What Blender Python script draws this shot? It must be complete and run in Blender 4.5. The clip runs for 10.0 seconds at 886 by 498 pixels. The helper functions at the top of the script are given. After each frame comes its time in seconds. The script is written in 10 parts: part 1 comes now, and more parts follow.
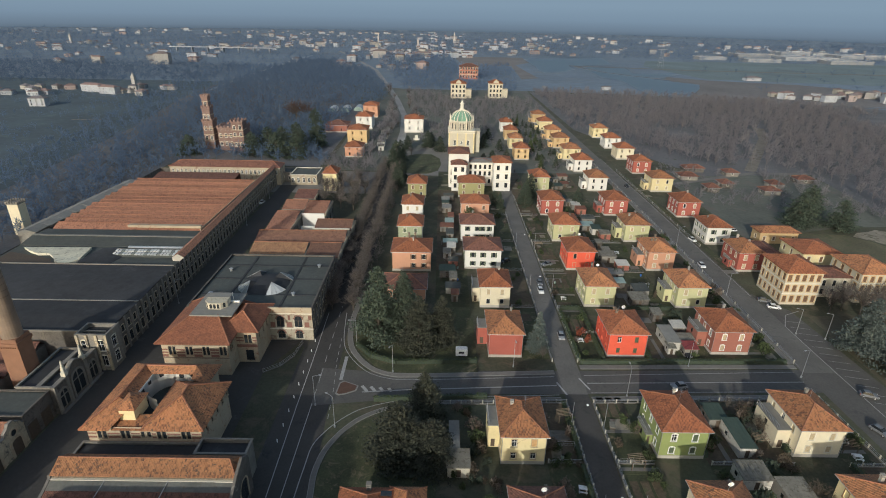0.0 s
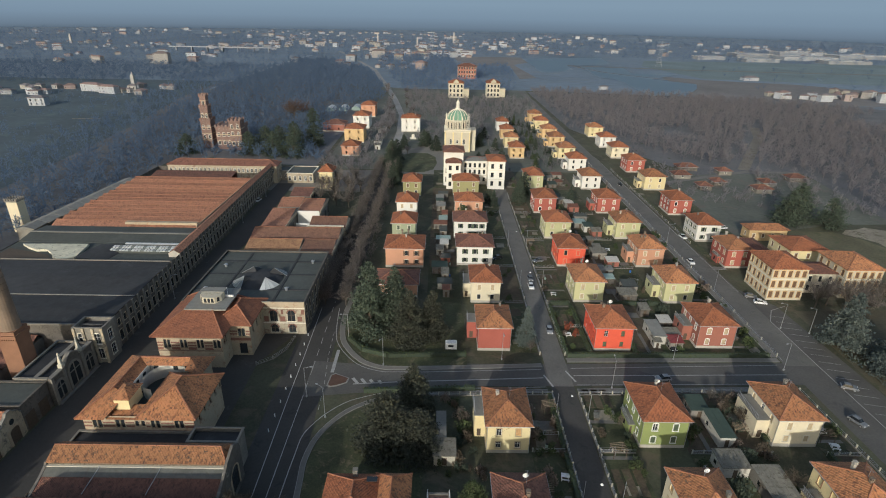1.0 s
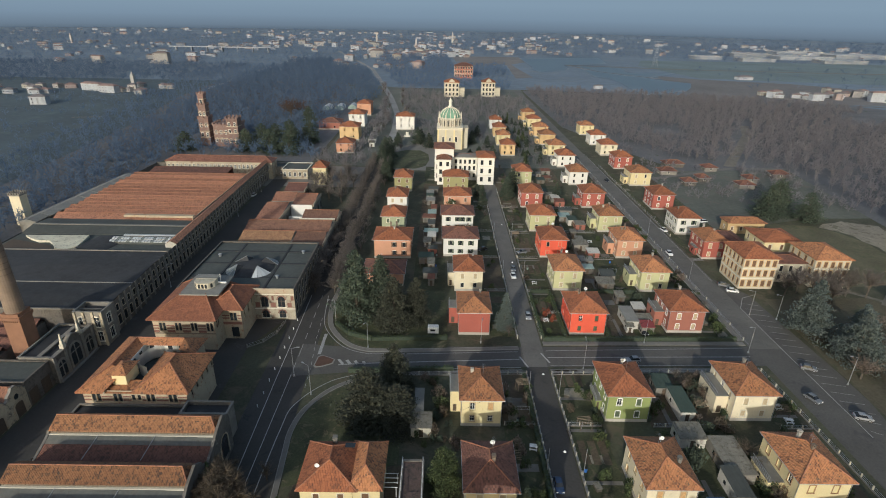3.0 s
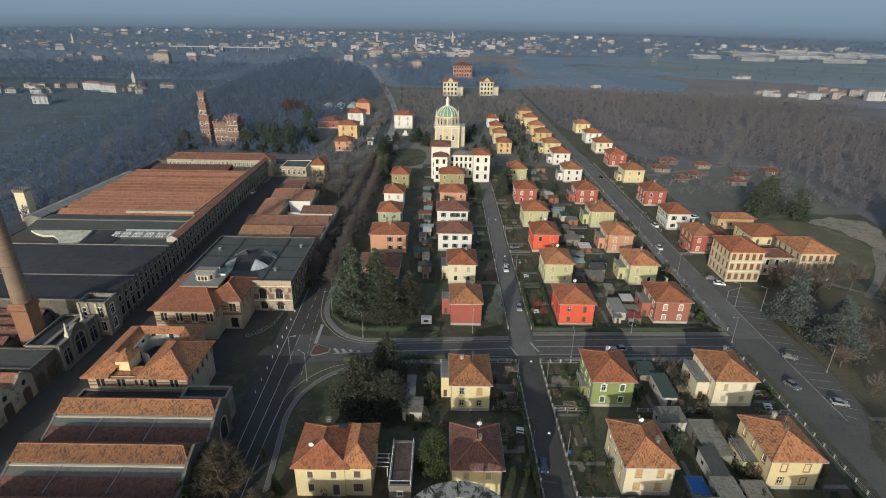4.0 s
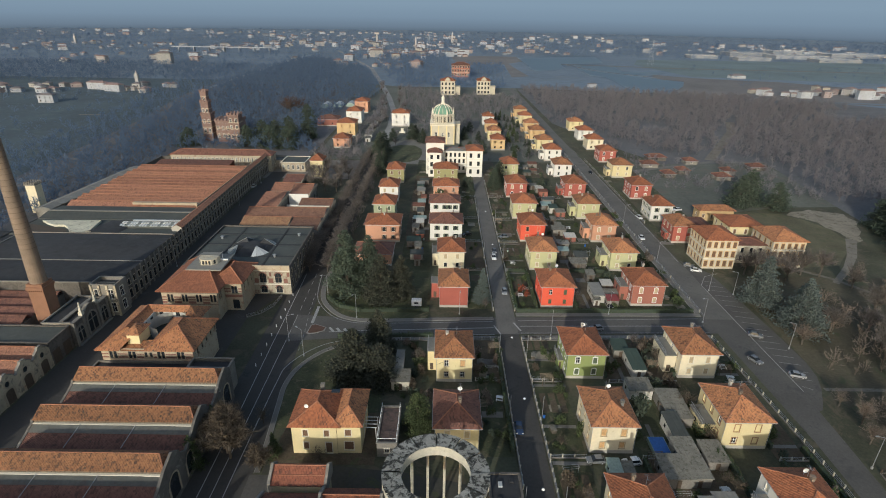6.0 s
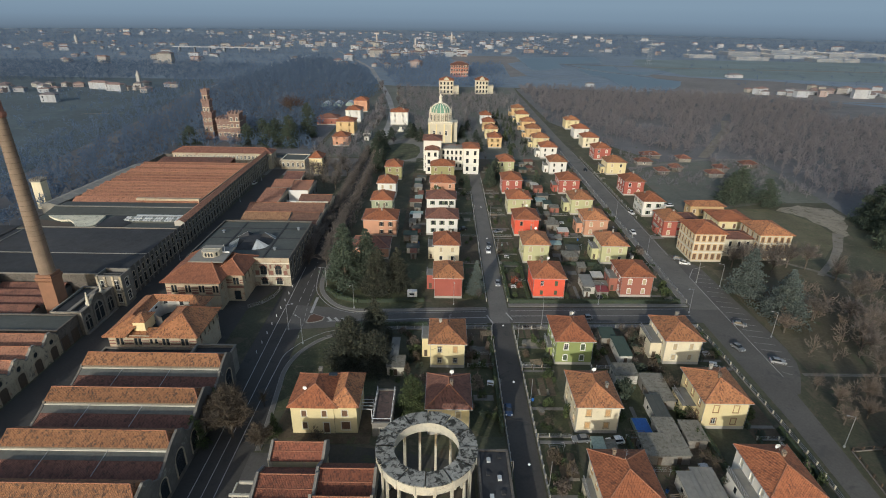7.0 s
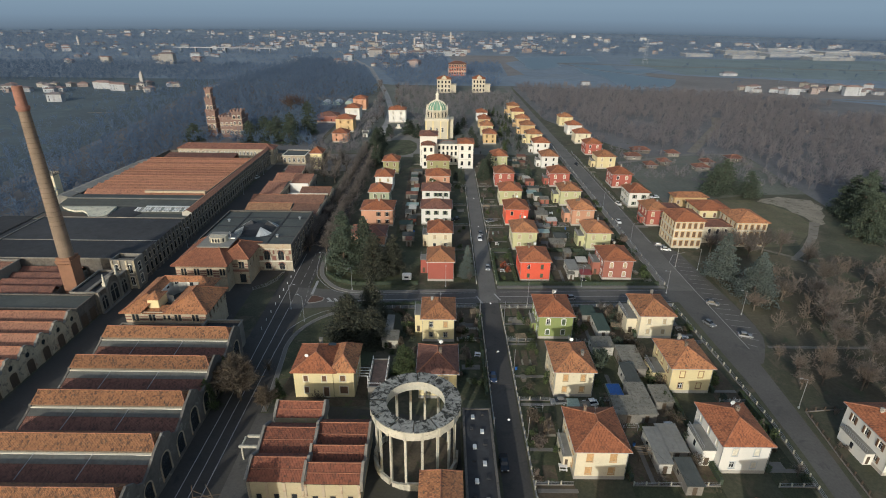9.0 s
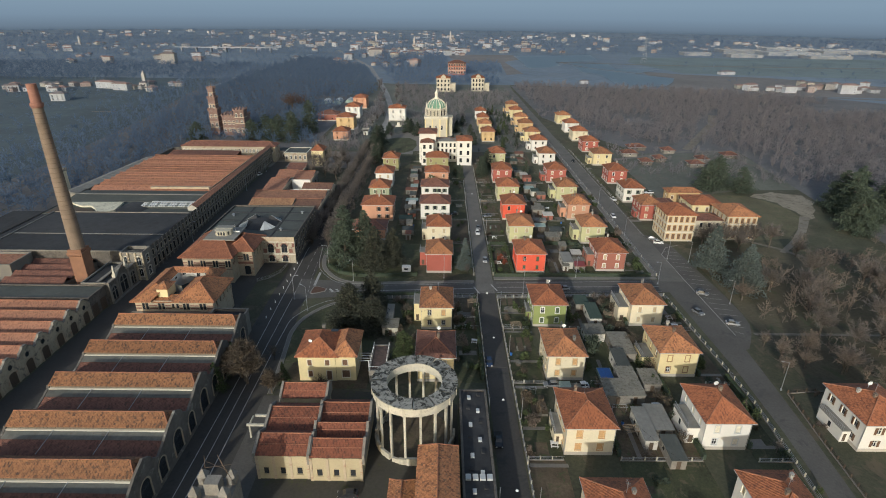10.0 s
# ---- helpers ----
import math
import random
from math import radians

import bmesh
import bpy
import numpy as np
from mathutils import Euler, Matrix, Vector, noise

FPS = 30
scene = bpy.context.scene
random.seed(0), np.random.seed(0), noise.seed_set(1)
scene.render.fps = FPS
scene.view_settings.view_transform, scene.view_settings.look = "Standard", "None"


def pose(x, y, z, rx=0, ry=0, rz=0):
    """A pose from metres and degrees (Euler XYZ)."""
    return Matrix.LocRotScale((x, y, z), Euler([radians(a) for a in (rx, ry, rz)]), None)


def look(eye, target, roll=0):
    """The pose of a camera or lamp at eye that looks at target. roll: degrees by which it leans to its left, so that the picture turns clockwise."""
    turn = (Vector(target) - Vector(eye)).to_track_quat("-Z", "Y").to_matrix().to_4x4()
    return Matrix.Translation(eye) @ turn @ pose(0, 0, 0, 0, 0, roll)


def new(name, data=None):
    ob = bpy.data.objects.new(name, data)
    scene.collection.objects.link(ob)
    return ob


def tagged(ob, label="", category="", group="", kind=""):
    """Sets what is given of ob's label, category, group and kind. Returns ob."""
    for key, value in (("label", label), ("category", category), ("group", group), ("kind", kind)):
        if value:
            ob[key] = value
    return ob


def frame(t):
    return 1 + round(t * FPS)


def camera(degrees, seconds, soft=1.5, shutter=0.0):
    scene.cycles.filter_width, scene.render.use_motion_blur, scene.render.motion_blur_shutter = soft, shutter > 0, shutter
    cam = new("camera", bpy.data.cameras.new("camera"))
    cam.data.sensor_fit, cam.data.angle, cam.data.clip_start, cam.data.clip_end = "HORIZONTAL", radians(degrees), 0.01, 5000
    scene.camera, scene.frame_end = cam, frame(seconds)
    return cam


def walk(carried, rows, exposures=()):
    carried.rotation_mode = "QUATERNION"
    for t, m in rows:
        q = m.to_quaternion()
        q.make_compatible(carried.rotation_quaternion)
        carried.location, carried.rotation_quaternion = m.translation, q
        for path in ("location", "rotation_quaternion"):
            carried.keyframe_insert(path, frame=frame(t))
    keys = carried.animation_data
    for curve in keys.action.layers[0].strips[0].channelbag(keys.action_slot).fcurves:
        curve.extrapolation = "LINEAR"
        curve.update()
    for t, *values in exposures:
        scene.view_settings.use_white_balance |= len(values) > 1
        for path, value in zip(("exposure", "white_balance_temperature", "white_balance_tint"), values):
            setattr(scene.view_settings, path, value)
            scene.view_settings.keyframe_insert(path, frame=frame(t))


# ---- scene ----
cam = camera(79.0, 10.0, soft=1.0)
PATH = [
    (0, (2.291, -1.001, 80.876), (2.307, 0.832, 80.075), 1.1),
    (0.5, (3.64, -2.383, 80.952), (3.655, -0.551, 80.152), 1.1),
    (1, (4.99, -3.973, 80.972), (5.005, -2.141, 80.171), 1.1),
    (1.5, (6.281, -5.667, 81.069), (6.296, -3.834, 80.268), 1.1),
    (2, (7.667, -7.527, 81.184), (7.681, -5.695, 80.382), 1.1),
    (2.5, (8.784, -9.56, 81.18), (8.798, -7.728, 80.379), 1.1),
    (4, (12.233, -16.688, 81.265), (12.243, -14.856, 80.463), 1.0),
    (4.5, (13.109, -19.201, 81.421), (13.118, -17.369, 80.619), 1.0),
    (5, (14.014, -21.901, 81.504), (14.023, -20.069, 80.701), 1.0),
    (5.5, (14.889, -24.524, 81.456), (14.897, -22.692, 80.654), 1.0),
    (7, (17.513, -33.026, 81.485), (17.519, -31.194, 80.684), 0.9),
    (7.5, (18.263, -35.8, 81.536), (18.269, -33.968, 80.735), 0.9),
    (8, (19.038, -38.82, 81.476), (19.043, -36.988, 80.676), 0.8),
    (8.5, (19.621, -41.705, 81.516), (19.625, -39.873, 80.715), 0.8),
    (9, (20.159, -44.807, 81.535), (20.163, -42.975, 80.734), 0.7),
    (9.5, (20.547, -47.743, 81.551), (20.55, -45.911, 80.75), 0.6),
    (10, (20.805, -50.892, 81.628), (20.808, -49.06, 80.825), 0.6),
]
walk(cam, [(t, look(eye, target, roll)) for t, eye, target, roll in PATH], [(0, 0.07, 6270, 10), (10, 0.07, 6270, 10)])

# ---- light: a low winter sun behind the camera, hazy sky ----
SUN_EL, SUN_AZ = 17.5, 19.5
sun_data = bpy.data.lights.new("sun", "SUN")
sun_data.energy, sun_data.angle, sun_data.color = 2.7, radians(0.8), (1.0, 0.96, 0.84)
sun = new("sun", sun_data)
sun_way = Vector((-math.sin(radians(SUN_AZ)) * math.cos(radians(SUN_EL)), -math.cos(radians(SUN_AZ)) * math.cos(radians(SUN_EL)), math.sin(radians(SUN_EL))))
sun.matrix_world = look(sun_way * 500, (0, 0, 0))

world = bpy.data.worlds.new("world")
scene.world = world
world.use_nodes = True
wn = world.node_tree.nodes
sky = wn.new("ShaderNodeTexSky")
sky.sky_type, sky.sun_disc = "NISHITA", False
sky.sun_elevation, sky.sun_rotation = radians(SUN_EL), radians(180 + SUN_AZ)
sky.dust_density, sky.air_density = 2.0, 1.3
wn["Background"].inputs["Strength"].default_value = 0.132
world.node_tree.links.new(sky.outputs["Color"], wn["Background"].inputs["Color"])


# ---- materials ----
def shader(name):
    m = bpy.data.materials.new(name)
    m.use_nodes = True
    return m, m.node_tree.nodes, m.node_tree.links, m.node_tree.nodes["Principled BSDF"]


def node(nt, kind, **values):
    n = nt.new(kind)
    for k, v in values.items():
        if k in n.inputs:
            n.inputs[k].default_value = v
    return n


def ramp(nt, stops):
    n = nt.new("ShaderNodeValToRGB")
    els = n.color_ramp.elements
    while len(els) < len(stops):
        els.new(0.5)
    for e, (p, c) in zip(els, stops):
        e.position, e.color = p, (*c, 1)
    return n


def mul(c, k):
    return tuple(min(1, v * k) for v in c)


def mottled(name, colour, fine=3.0, coarse=0.25, spread=0.25, rough=0.9, bump=0.3, stain=None, stain_at=0.62, per_object=0.12):
    """Rough matter with coarse patches, fine grain, optional stains and a slight change from object to object."""
    m, nt, ln, out = shader(name)
    geo = nt.new("ShaderNodeNewGeometry")
    a = node(nt, "ShaderNodeTexNoise", Scale=coarse, Detail=5.0, Roughness=0.6)
    b = node(nt, "ShaderNodeTexNoise", Scale=fine, Detail=4.0, Roughness=0.7)
    for n in (a, b):
        ln.new(geo.outputs["Position"], n.inputs["Vector"])
    r = ramp(nt, [(0.3, mul(colour, 1 - spread)), (0.5, colour), (0.7, mul(colour, 1 + spread))])
    mix = node(nt, "ShaderNodeMath")
    mix.operation = "MULTIPLY_ADD"
    mix.inputs[1].default_value = 0.45
    ln.new(b.outputs["Fac"], mix.inputs[0])
    half = node(nt, "ShaderNodeMath")
    half.operation = "MULTIPLY"
    half.inputs[1].default_value = 0.55
    ln.new(a.outputs["Fac"], half.inputs[0])
    ln.new(half.outputs[0], mix.inputs[2])
    ln.new(mix.outputs[0], r.inputs["Fac"])
    last = r.outputs["Color"]
    if stain:
        s = node(nt, "ShaderNodeTexNoise", Scale=coarse * 2.7, Detail=7.0, Roughness=0.72, Distortion=0.6)
        ln.new(geo.outputs["Position"], s.inputs["Vector"])
        sr = ramp(nt, [(stain_at, (0, 0, 0)), (stain_at + 0.09, (1, 1, 1))])
        ln.new(s.outputs["Fac"], sr.inputs["Fac"])
        mx = nt.new("ShaderNodeMixRGB")
        mx.inputs["Color2"].default_value = (*stain, 1)
        ln.new(sr.outputs["Color"], mx.inputs["Fac"])
        ln.new(last, mx.inputs["Color1"])
        last = mx.outputs["Color"]
    info = nt.new("ShaderNodeObjectInfo")
    hs = node(nt, "ShaderNodeHueSaturation", Saturation=1.0)
    rng = node(nt, "ShaderNodeMapRange")
    rng.inputs["To Min"].default_value, rng.inputs["To Max"].default_value = 1 - per_object, 1 + per_object
    ln.new(info.outputs["Random"], rng.inputs["Value"])
    ln.new(rng.outputs["Result"], hs.inputs["Value"])
    ln.new(last, hs.inputs["Color"])
    ln.new(hs.outputs["Color"], out.inputs["Base Color"])
    out.inputs["Roughness"].default_value = rough
    bm_ = node(nt, "ShaderNodeBump", Strength=bump, Distance=0.03)
    ln.new(b.outputs["Fac"], bm_.inputs["Height"])
    ln.new(bm_.outputs["Normal"], out.inputs["Normal"])
    return m


def tiled(name, colour, dark, moss=0.6, moss_colour=(0.10, 0.075, 0.055), tile=(0.28, 0.42), contrast=1.0):
    """Pan tiles laid in courses up the slope: u runs along the eave, v up the slope, both in metres."""
    m, nt, ln, out = shader(name)
    uv = nt.new("ShaderNodeUVMap")
    uv.uv_map = "slope"
    sc = nt.new("ShaderNodeVectorMath")
    sc.operation = "DIVIDE"
    sc.inputs[1].default_value = (*tile, 1)
    ln.new(uv.outputs["UV"], sc.inputs[0])
    fl = nt.new("ShaderNodeVectorMath")
    fl.operation = "FLOOR"
    ln.new(sc.outputs[0], fl.inputs[0])
    wh = nt.new("ShaderNodeTexWhiteNoise")
    ln.new(fl.outputs[0], wh.inputs["Vector"])
    geo = nt.new("ShaderNodeNewGeometry")
    patch = node(nt, "ShaderNodeTexNoise", Scale=0.5, Detail=6.0, Roughness=0.7)
    ln.new(geo.outputs["Position"], patch.inputs["Vector"])
    mixv = nt.new("ShaderNodeMath")
    mixv.operation = "MULTIPLY_ADD"
    mixv.inputs[1].default_value = 0.55 * contrast
    ln.new(wh.outputs["Value"], mixv.inputs[0])
    sub = nt.new("ShaderNodeMath")
    sub.operation = "MULTIPLY_ADD"
    sub.inputs[1].default_value, sub.inputs[2].default_value = 1.5, -0.54
    ln.new(patch.outputs["Fac"], sub.inputs[0])
    ln.new(sub.outputs[0], mixv.inputs[2])
    r = ramp(nt, [(0.1, dark), (0.42, colour), (0.85, mul(colour, 1.35))])
    ln.new(mixv.outputs[0], r.inputs["Fac"])
    # lichen and grime, in blotches of a few tiles
    mo = node(nt, "ShaderNodeTexNoise", Scale=1.4, Detail=8.0, Roughness=0.78, Distortion=0.4)
    ln.new(geo.outputs["Position"], mo.inputs["Vector"])
    mr = ramp(nt, [(moss, (0, 0, 0)), (moss + 0.06, (0.85, 0.85, 0.85))])
    ln.new(mo.outputs["Fac"], mr.inputs["Fac"])
    mx = nt.new("ShaderNodeMixRGB")
    mx.inputs["Color2"].default_value = (*moss_colour, 1)
    ln.new(mr.outputs["Color"], mx.inputs["Fac"])
    ln.new(r.outputs["Color"], mx.inputs["Color1"])
    info = nt.new("ShaderNodeObjectInfo")
    rng = node(nt, "ShaderNodeMapRange")
    rng.inputs["To Min"].default_value, rng.inputs["To Max"].default_value = 0.8, 1.2
    ln.new(info.outputs["Random"], rng.inputs["Value"])
    hs = node(nt, "ShaderNodeHueSaturation")
    ln.new(rng.outputs["Result"], hs.inputs["Value"])
    ln.new(mx.outputs["Color"], hs.inputs["Color"])
    ln.new(hs.outputs["Color"], out.inputs["Base Color"])
    out.inputs["Roughness"].default_value = 0.85
    # relief: rounded barrels across, stepped courses up the slope
    sep = nt.new("ShaderNodeSeparateXYZ")
    ln.new(sc.outputs[0], sep.inputs[0])
    sx = nt.new("ShaderNodeMath")
    sx.operation = "MULTIPLY"
    sx.inputs[1].default_value = 2 * math.pi
    ln.new(sep.outputs["X"], sx.inputs[0])
    sn = nt.new("ShaderNodeMath")
    sn.operation = "SINE"
    ln.new(sx.outputs[0], sn.inputs[0])
    fr = nt.new("ShaderNodeMath")
    fr.operation = "FRACT"
    ln.new(sep.outputs["Y"], fr.inputs[0])
    ad = nt.new("ShaderNodeMath")
    ad.operation = "MULTIPLY_ADD"
    ad.inputs[1].default_value = 0.6
    ln.new(sn.outputs[0], ad.inputs[0])
    ln.new(fr.outputs[0], ad.inputs[2])
    wo = nt.new("ShaderNodeMath")
    wo.operation = "MULTIPLY_ADD"
    wo.inputs[1].default_value = 0.8
    ln.new(wh.outputs["Value"], wo.inputs[0])
    ln.new(ad.outputs[0], wo.inputs[2])
    bp = node(nt, "ShaderNodeBump", Strength=0.6, Distance=0.06)
    ln.new(wo.outputs[0], bp.inputs["Height"])
    ln.new(bp.outputs["Normal"], out.inputs["Normal"])
    return m


def plain(name, colour, rough=0.6, metal=0.0):
    m, nt, ln, out = shader(name)
    geo = nt.new("ShaderNodeNewGeometry")
    n = node(nt, "ShaderNodeTexNoise", Scale=2.5, Detail=4.0)
    ln.new(geo.outputs["Position"], n.inputs["Vector"])
    r = ramp(nt, [(0.35, mul(colour, 0.85)), (0.65, mul(colour, 1.12))])
    ln.new(n.outputs["Fac"], r.inputs["Fac"])
    ln.new(r.outputs["Color"], out.inputs["Base Color"])
    out.inputs["Roughness"].default_value, out.inputs["Metallic"].default_value = rough, metal
    return m


def leafy(name, colour, spread=0.5, thin=0.0):
    """Leaves, needles and twigs: every small piece has its own tone."""
    m, nt, ln, out = shader(name)
    geo = nt.new("ShaderNodeNewGeometry")
    r = ramp(nt, [(0.0, mul(colour, 1 - spread)), (1.0, mul(colour, 1 + spread))])
    ln.new(geo.outputs["Random Per Island"], r.inputs["Fac"])
    info = nt.new("ShaderNodeObjectInfo")
    rng = node(nt, "ShaderNodeMapRange")
    rng.inputs["To Min"].default_value, rng.inputs["To Max"].default_value = 0.85, 1.15
    ln.new(info.outputs["Random"], rng.inputs["Value"])
    hs = node(nt, "ShaderNodeHueSaturation")
    ln.new(rng.outputs["Result"], hs.inputs["Value"])
    ln.new(r.outputs["Color"], hs.inputs["Color"])
    ln.new(hs.outputs["Color"], out.inputs["Base Color"])
    out.inputs["Roughness"].default_value = 0.9
    if thin:
        # light sifts through fine twigs and thin leaves
        tr = nt.new("ShaderNodeBsdfTranslucent")
        ln.new(hs.outputs["Color"], tr.inputs["Color"])
        mx = nt.new("ShaderNodeMixShader")
        mx.inputs["Fac"].default_value = thin
        ln.new(out.outputs[0], mx.inputs[1])
        ln.new(tr.outputs[0], mx.inputs[2])
        ln.new(mx.outputs[0], nt["Material Output"].inputs["Surface"])
    return m


WALLS = {
    "red": mottled("red_plaster", (0.66, 0.105, 0.058), spread=0.12, stain=(0.40, 0.07, 0.05), per_object=0.05),
    "wine": mottled("wine_plaster", (0.345, 0.098, 0.072), spread=0.15, stain=(0.27, 0.09, 0.08), per_object=0.05),
    "brick": mottled("brick_red_plaster", (0.305, 0.118, 0.085), spread=0.15, stain=(0.28, 0.12, 0.10), per_object=0.06),
    "green": mottled("green_plaster", (0.245, 0.29, 0.105), spread=0.12, stain=(0.19, 0.22, 0.10), per_object=0.05),
    "lime": mottled("pale_green_plaster", (0.47, 0.46, 0.26), spread=0.12, stain=(0.36, 0.34, 0.22), per_object=0.08),
    "sage": mottled("sage_plaster", (0.33, 0.36, 0.24), spread=0.12, stain=(0.26, 0.27, 0.2), per_object=0.06),
    "olive": mottled("olive_plaster", (0.29, 0.27, 0.13), spread=0.12, stain=(0.22, 0.2, 0.12), per_object=0.06),
    "cream": mottled("cream_plaster", (0.66, 0.59, 0.43), spread=0.12, stain=(0.5, 0.43, 0.29), stain_at=0.6, per_object=0.06),
    "yellow": mottled("yellow_plaster", (0.66, 0.56, 0.32), spread=0.12, stain=(0.52, 0.43, 0.22), per_object=0.06),
    "ochre": mottled("ochre_plaster", (0.56, 0.39, 0.20), spread=0.14, stain=(0.48, 0.31, 0.14), per_object=0.08),
    "orange": mottled("orange_plaster", (0.52, 0.275, 0.175), spread=0.14, stain=(0.46, 0.25, 0.16), per_object=0.06),
    "white": mottled("white_plaster", (0.68, 0.66, 0.61), spread=0.08, stain=(0.58, 0.55, 0.48), stain_at=0.64, per_object=0.04),
    "church": mottled("dull_cream_stone_render", (0.50, 0.455, 0.355), spread=0.14, stain=(0.36, 0.32, 0.24), stain_at=0.58, per_object=0.05),
    "frontage": mottled("weathered_cream_front", (0.39, 0.34, 0.255), spread=0.25, stain=(0.24, 0.16, 0.12), stain_at=0.52, fine=1.5, per_object=0.05),
    # Cream toned down to include the partial shade on the workshop fronts
    "workshop": mottled("shade_toned_workshop_cream", (0.42, 0.36, 0.235), spread=0.16, stain=(0.36, 0.29, 0.18), stain_at=0.58, per_object=0.05),
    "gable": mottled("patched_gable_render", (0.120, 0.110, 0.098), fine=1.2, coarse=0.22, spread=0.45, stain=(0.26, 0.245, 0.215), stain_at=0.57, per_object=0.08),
    "gablet": mottled("dull_cream_gable_render", (0.44, 0.375, 0.27), spread=0.3, stain=(0.17, 0.15, 0.125), stain_at=0.53, per_object=0.12),
    # Much darker render than the other walls, mostly for the mills
    "soot": mottled("dark_grey_mill_render", (0.125, 0.112, 0.098), spread=0.3, stain=(0.08, 0.072, 0.062), stain_at=0.5, per_object=0.06),
    "stone": mottled("old_grey_render", (0.21, 0.195, 0.170), spread=0.4, stain=(0.19, 0.175, 0.15), stain_at=0.52, per_object=0.06),
    "banded": mottled("cream_and_brick_render", (0.41, 0.34, 0.245), spread=0.2, stain=(0.30, 0.17, 0.11), stain_at=0.56, per_object=0.05),
}
ROOF_NEW = tiled("red_clay_tiles", (0.265, 0.094, 0.043), (0.145, 0.056, 0.032), moss=0.61, contrast=1.2)
ROOF_OLD = tiled("weathered_clay_tiles", (0.325, 0.142, 0.064), (0.14, 0.060, 0.036), moss=0.545, contrast=1.4)
ROOF_MILL = tiled("soot_mottled_mill_tiles", (0.212, 0.098, 0.045), (0.070, 0.036, 0.024), moss=0.545, moss_colour=(0.055, 0.042, 0.032), contrast=1.5)
ROOF_DARK = tiled("dark_clay_tiles", (0.150, 0.068, 0.048), (0.085, 0.040, 0.031), moss=0.57, moss_colour=(0.06, 0.045, 0.036), contrast=1.2)
ROOF_RUST = tiled("rust_brown_tiles", (0.255, 0.120, 0.074), (0.15, 0.068, 0.046), moss=0.555, moss_colour=(0.30, 0.165, 0.10), contrast=1.6)
ROOF_WORK = tiled("deep_red_workshop_tiles", (0.185, 0.064, 0.036), (0.090, 0.038, 0.027), moss=0.575, moss_colour=(0.085, 0.05, 0.036), contrast=1.3)
ROOF_SHED = tiled("dull_brown_tiles", (0.190, 0.098, 0.064), (0.125, 0.066, 0.047), moss=0.60, moss_colour=(0.14, 0.09, 0.06), contrast=1.0)
ROOF_OFFICE = tiled("smooth_red_brown_tiles", (0.218, 0.084, 0.045), (0.15, 0.06, 0.036), moss=0.66, contrast=0.7)
ROOF_SAND = tiled("sand_brown_tiles", (0.42, 0.23, 0.12), (0.3, 0.15, 0.085), moss=0.68, contrast=0.7)
RIDGE = mottled("ridge_tile_clay", (0.30, 0.130, 0.076), spread=0.4, stain=(0.15, 0.085, 0.06), stain_at=0.55)
PLINTH = mottled("grey_plinth", (0.42, 0.39, 0.34), spread=0.15)
TRIM = mottled("pale_trim", (0.66, 0.62, 0.52), spread=0.1)
BANDBRICK = mottled("dark_red_brick_courses", (0.20, 0.095, 0.072), fine=4.0, coarse=0.8, spread=0.25)
GLASS = plain("dark_window_glass", (0.03, 0.035, 0.04), rough=0.12)
SHUTTER_B = plain("brown_shutters", (0.15, 0.085, 0.05))
SHUTTER_G = plain("green_shutters", (0.075, 0.10, 0.06))
SHUTTER_P = plain("pale_shutters", (0.42, 0.34, 0.22))
SHUTTER_O = plain("faded_orange_shutters", (0.52, 0.32, 0.15))
SHUTTER_W = plain("cream_white_shutters", (0.62, 0.58, 0.48))
TRIM_B = plain("brown_painted_trim", (0.30, 0.17, 0.09))
MOSSYARD = mottled("mossy_yard", (0.066, 0.062, 0.050), fine=1.4, coarse=0.09, spread=0.35, stain=(0.070, 0.078, 0.036), stain_at=0.55, bump=0.5)
WOOD_DARK = plain("dark_timber", (0.09, 0.065, 0.045), rough=0.8)
SOFFIT = plain("eaves_timber", (0.22, 0.17, 0.12), rough=0.85)
METAL = plain("galvanised_metal", (0.42, 0.43, 0.44), rough=0.45, metal=0.6)
WHITE = plain("white_paint", (0.78, 0.78, 0.76), rough=0.5)
BITUMEN = mottled("black_bitumen_roofing", (0.035, 0.036, 0.039), fine=0.5, coarse=0.05, spread=0.5, stain=(0.052, 0.053, 0.056), stain_at=0.58)
BITUMEN_G = mottled("grey_green_roofing", (0.075, 0.082, 0.075), fine=0.9, coarse=0.12, spread=0.3, stain=(0.12, 0.125, 0.11), stain_at=0.6)
LEAD = mottled("grey_sheet_roofing", (0.215, 0.21, 0.19), fine=1.2, coarse=0.2, spread=0.25, stain=(0.12, 0.12, 0.115))
ROOFGLASS = mottled("dusty_roof_glass", (0.115, 0.115, 0.100), fine=1.5, coarse=0.3, spread=0.35, rough=0.45, stain=(0.10, 0.085, 0.07), stain_at=0.55)
DULLGLASS = mottled("dull_roof_glass", (0.17, 0.19, 0.18), spread=0.25, rough=0.3)
PALEGLASS = mottled("whitened_roof_glass", (0.50, 0.52, 0.52), spread=0.15, rough=0.4)
CONCRETE = mottled("weathered_concrete", (0.45, 0.425, 0.35), fine=2.0, coarse=0.4, spread=0.25, stain=(0.24, 0.225, 0.19), stain_at=0.57)
CONCRETE_TOP = mottled("mossy_concrete", (0.30, 0.295, 0.265), fine=2.6, coarse=0.3, spread=0.3, stain=(0.030, 0.030, 0.025), stain_at=0.47)
BRICK = mottled("chimney_brick", (0.195, 0.148, 0.110), fine=5.0, coarse=0.35, spread=0.3, stain=(0.20, 0.135, 0.09))
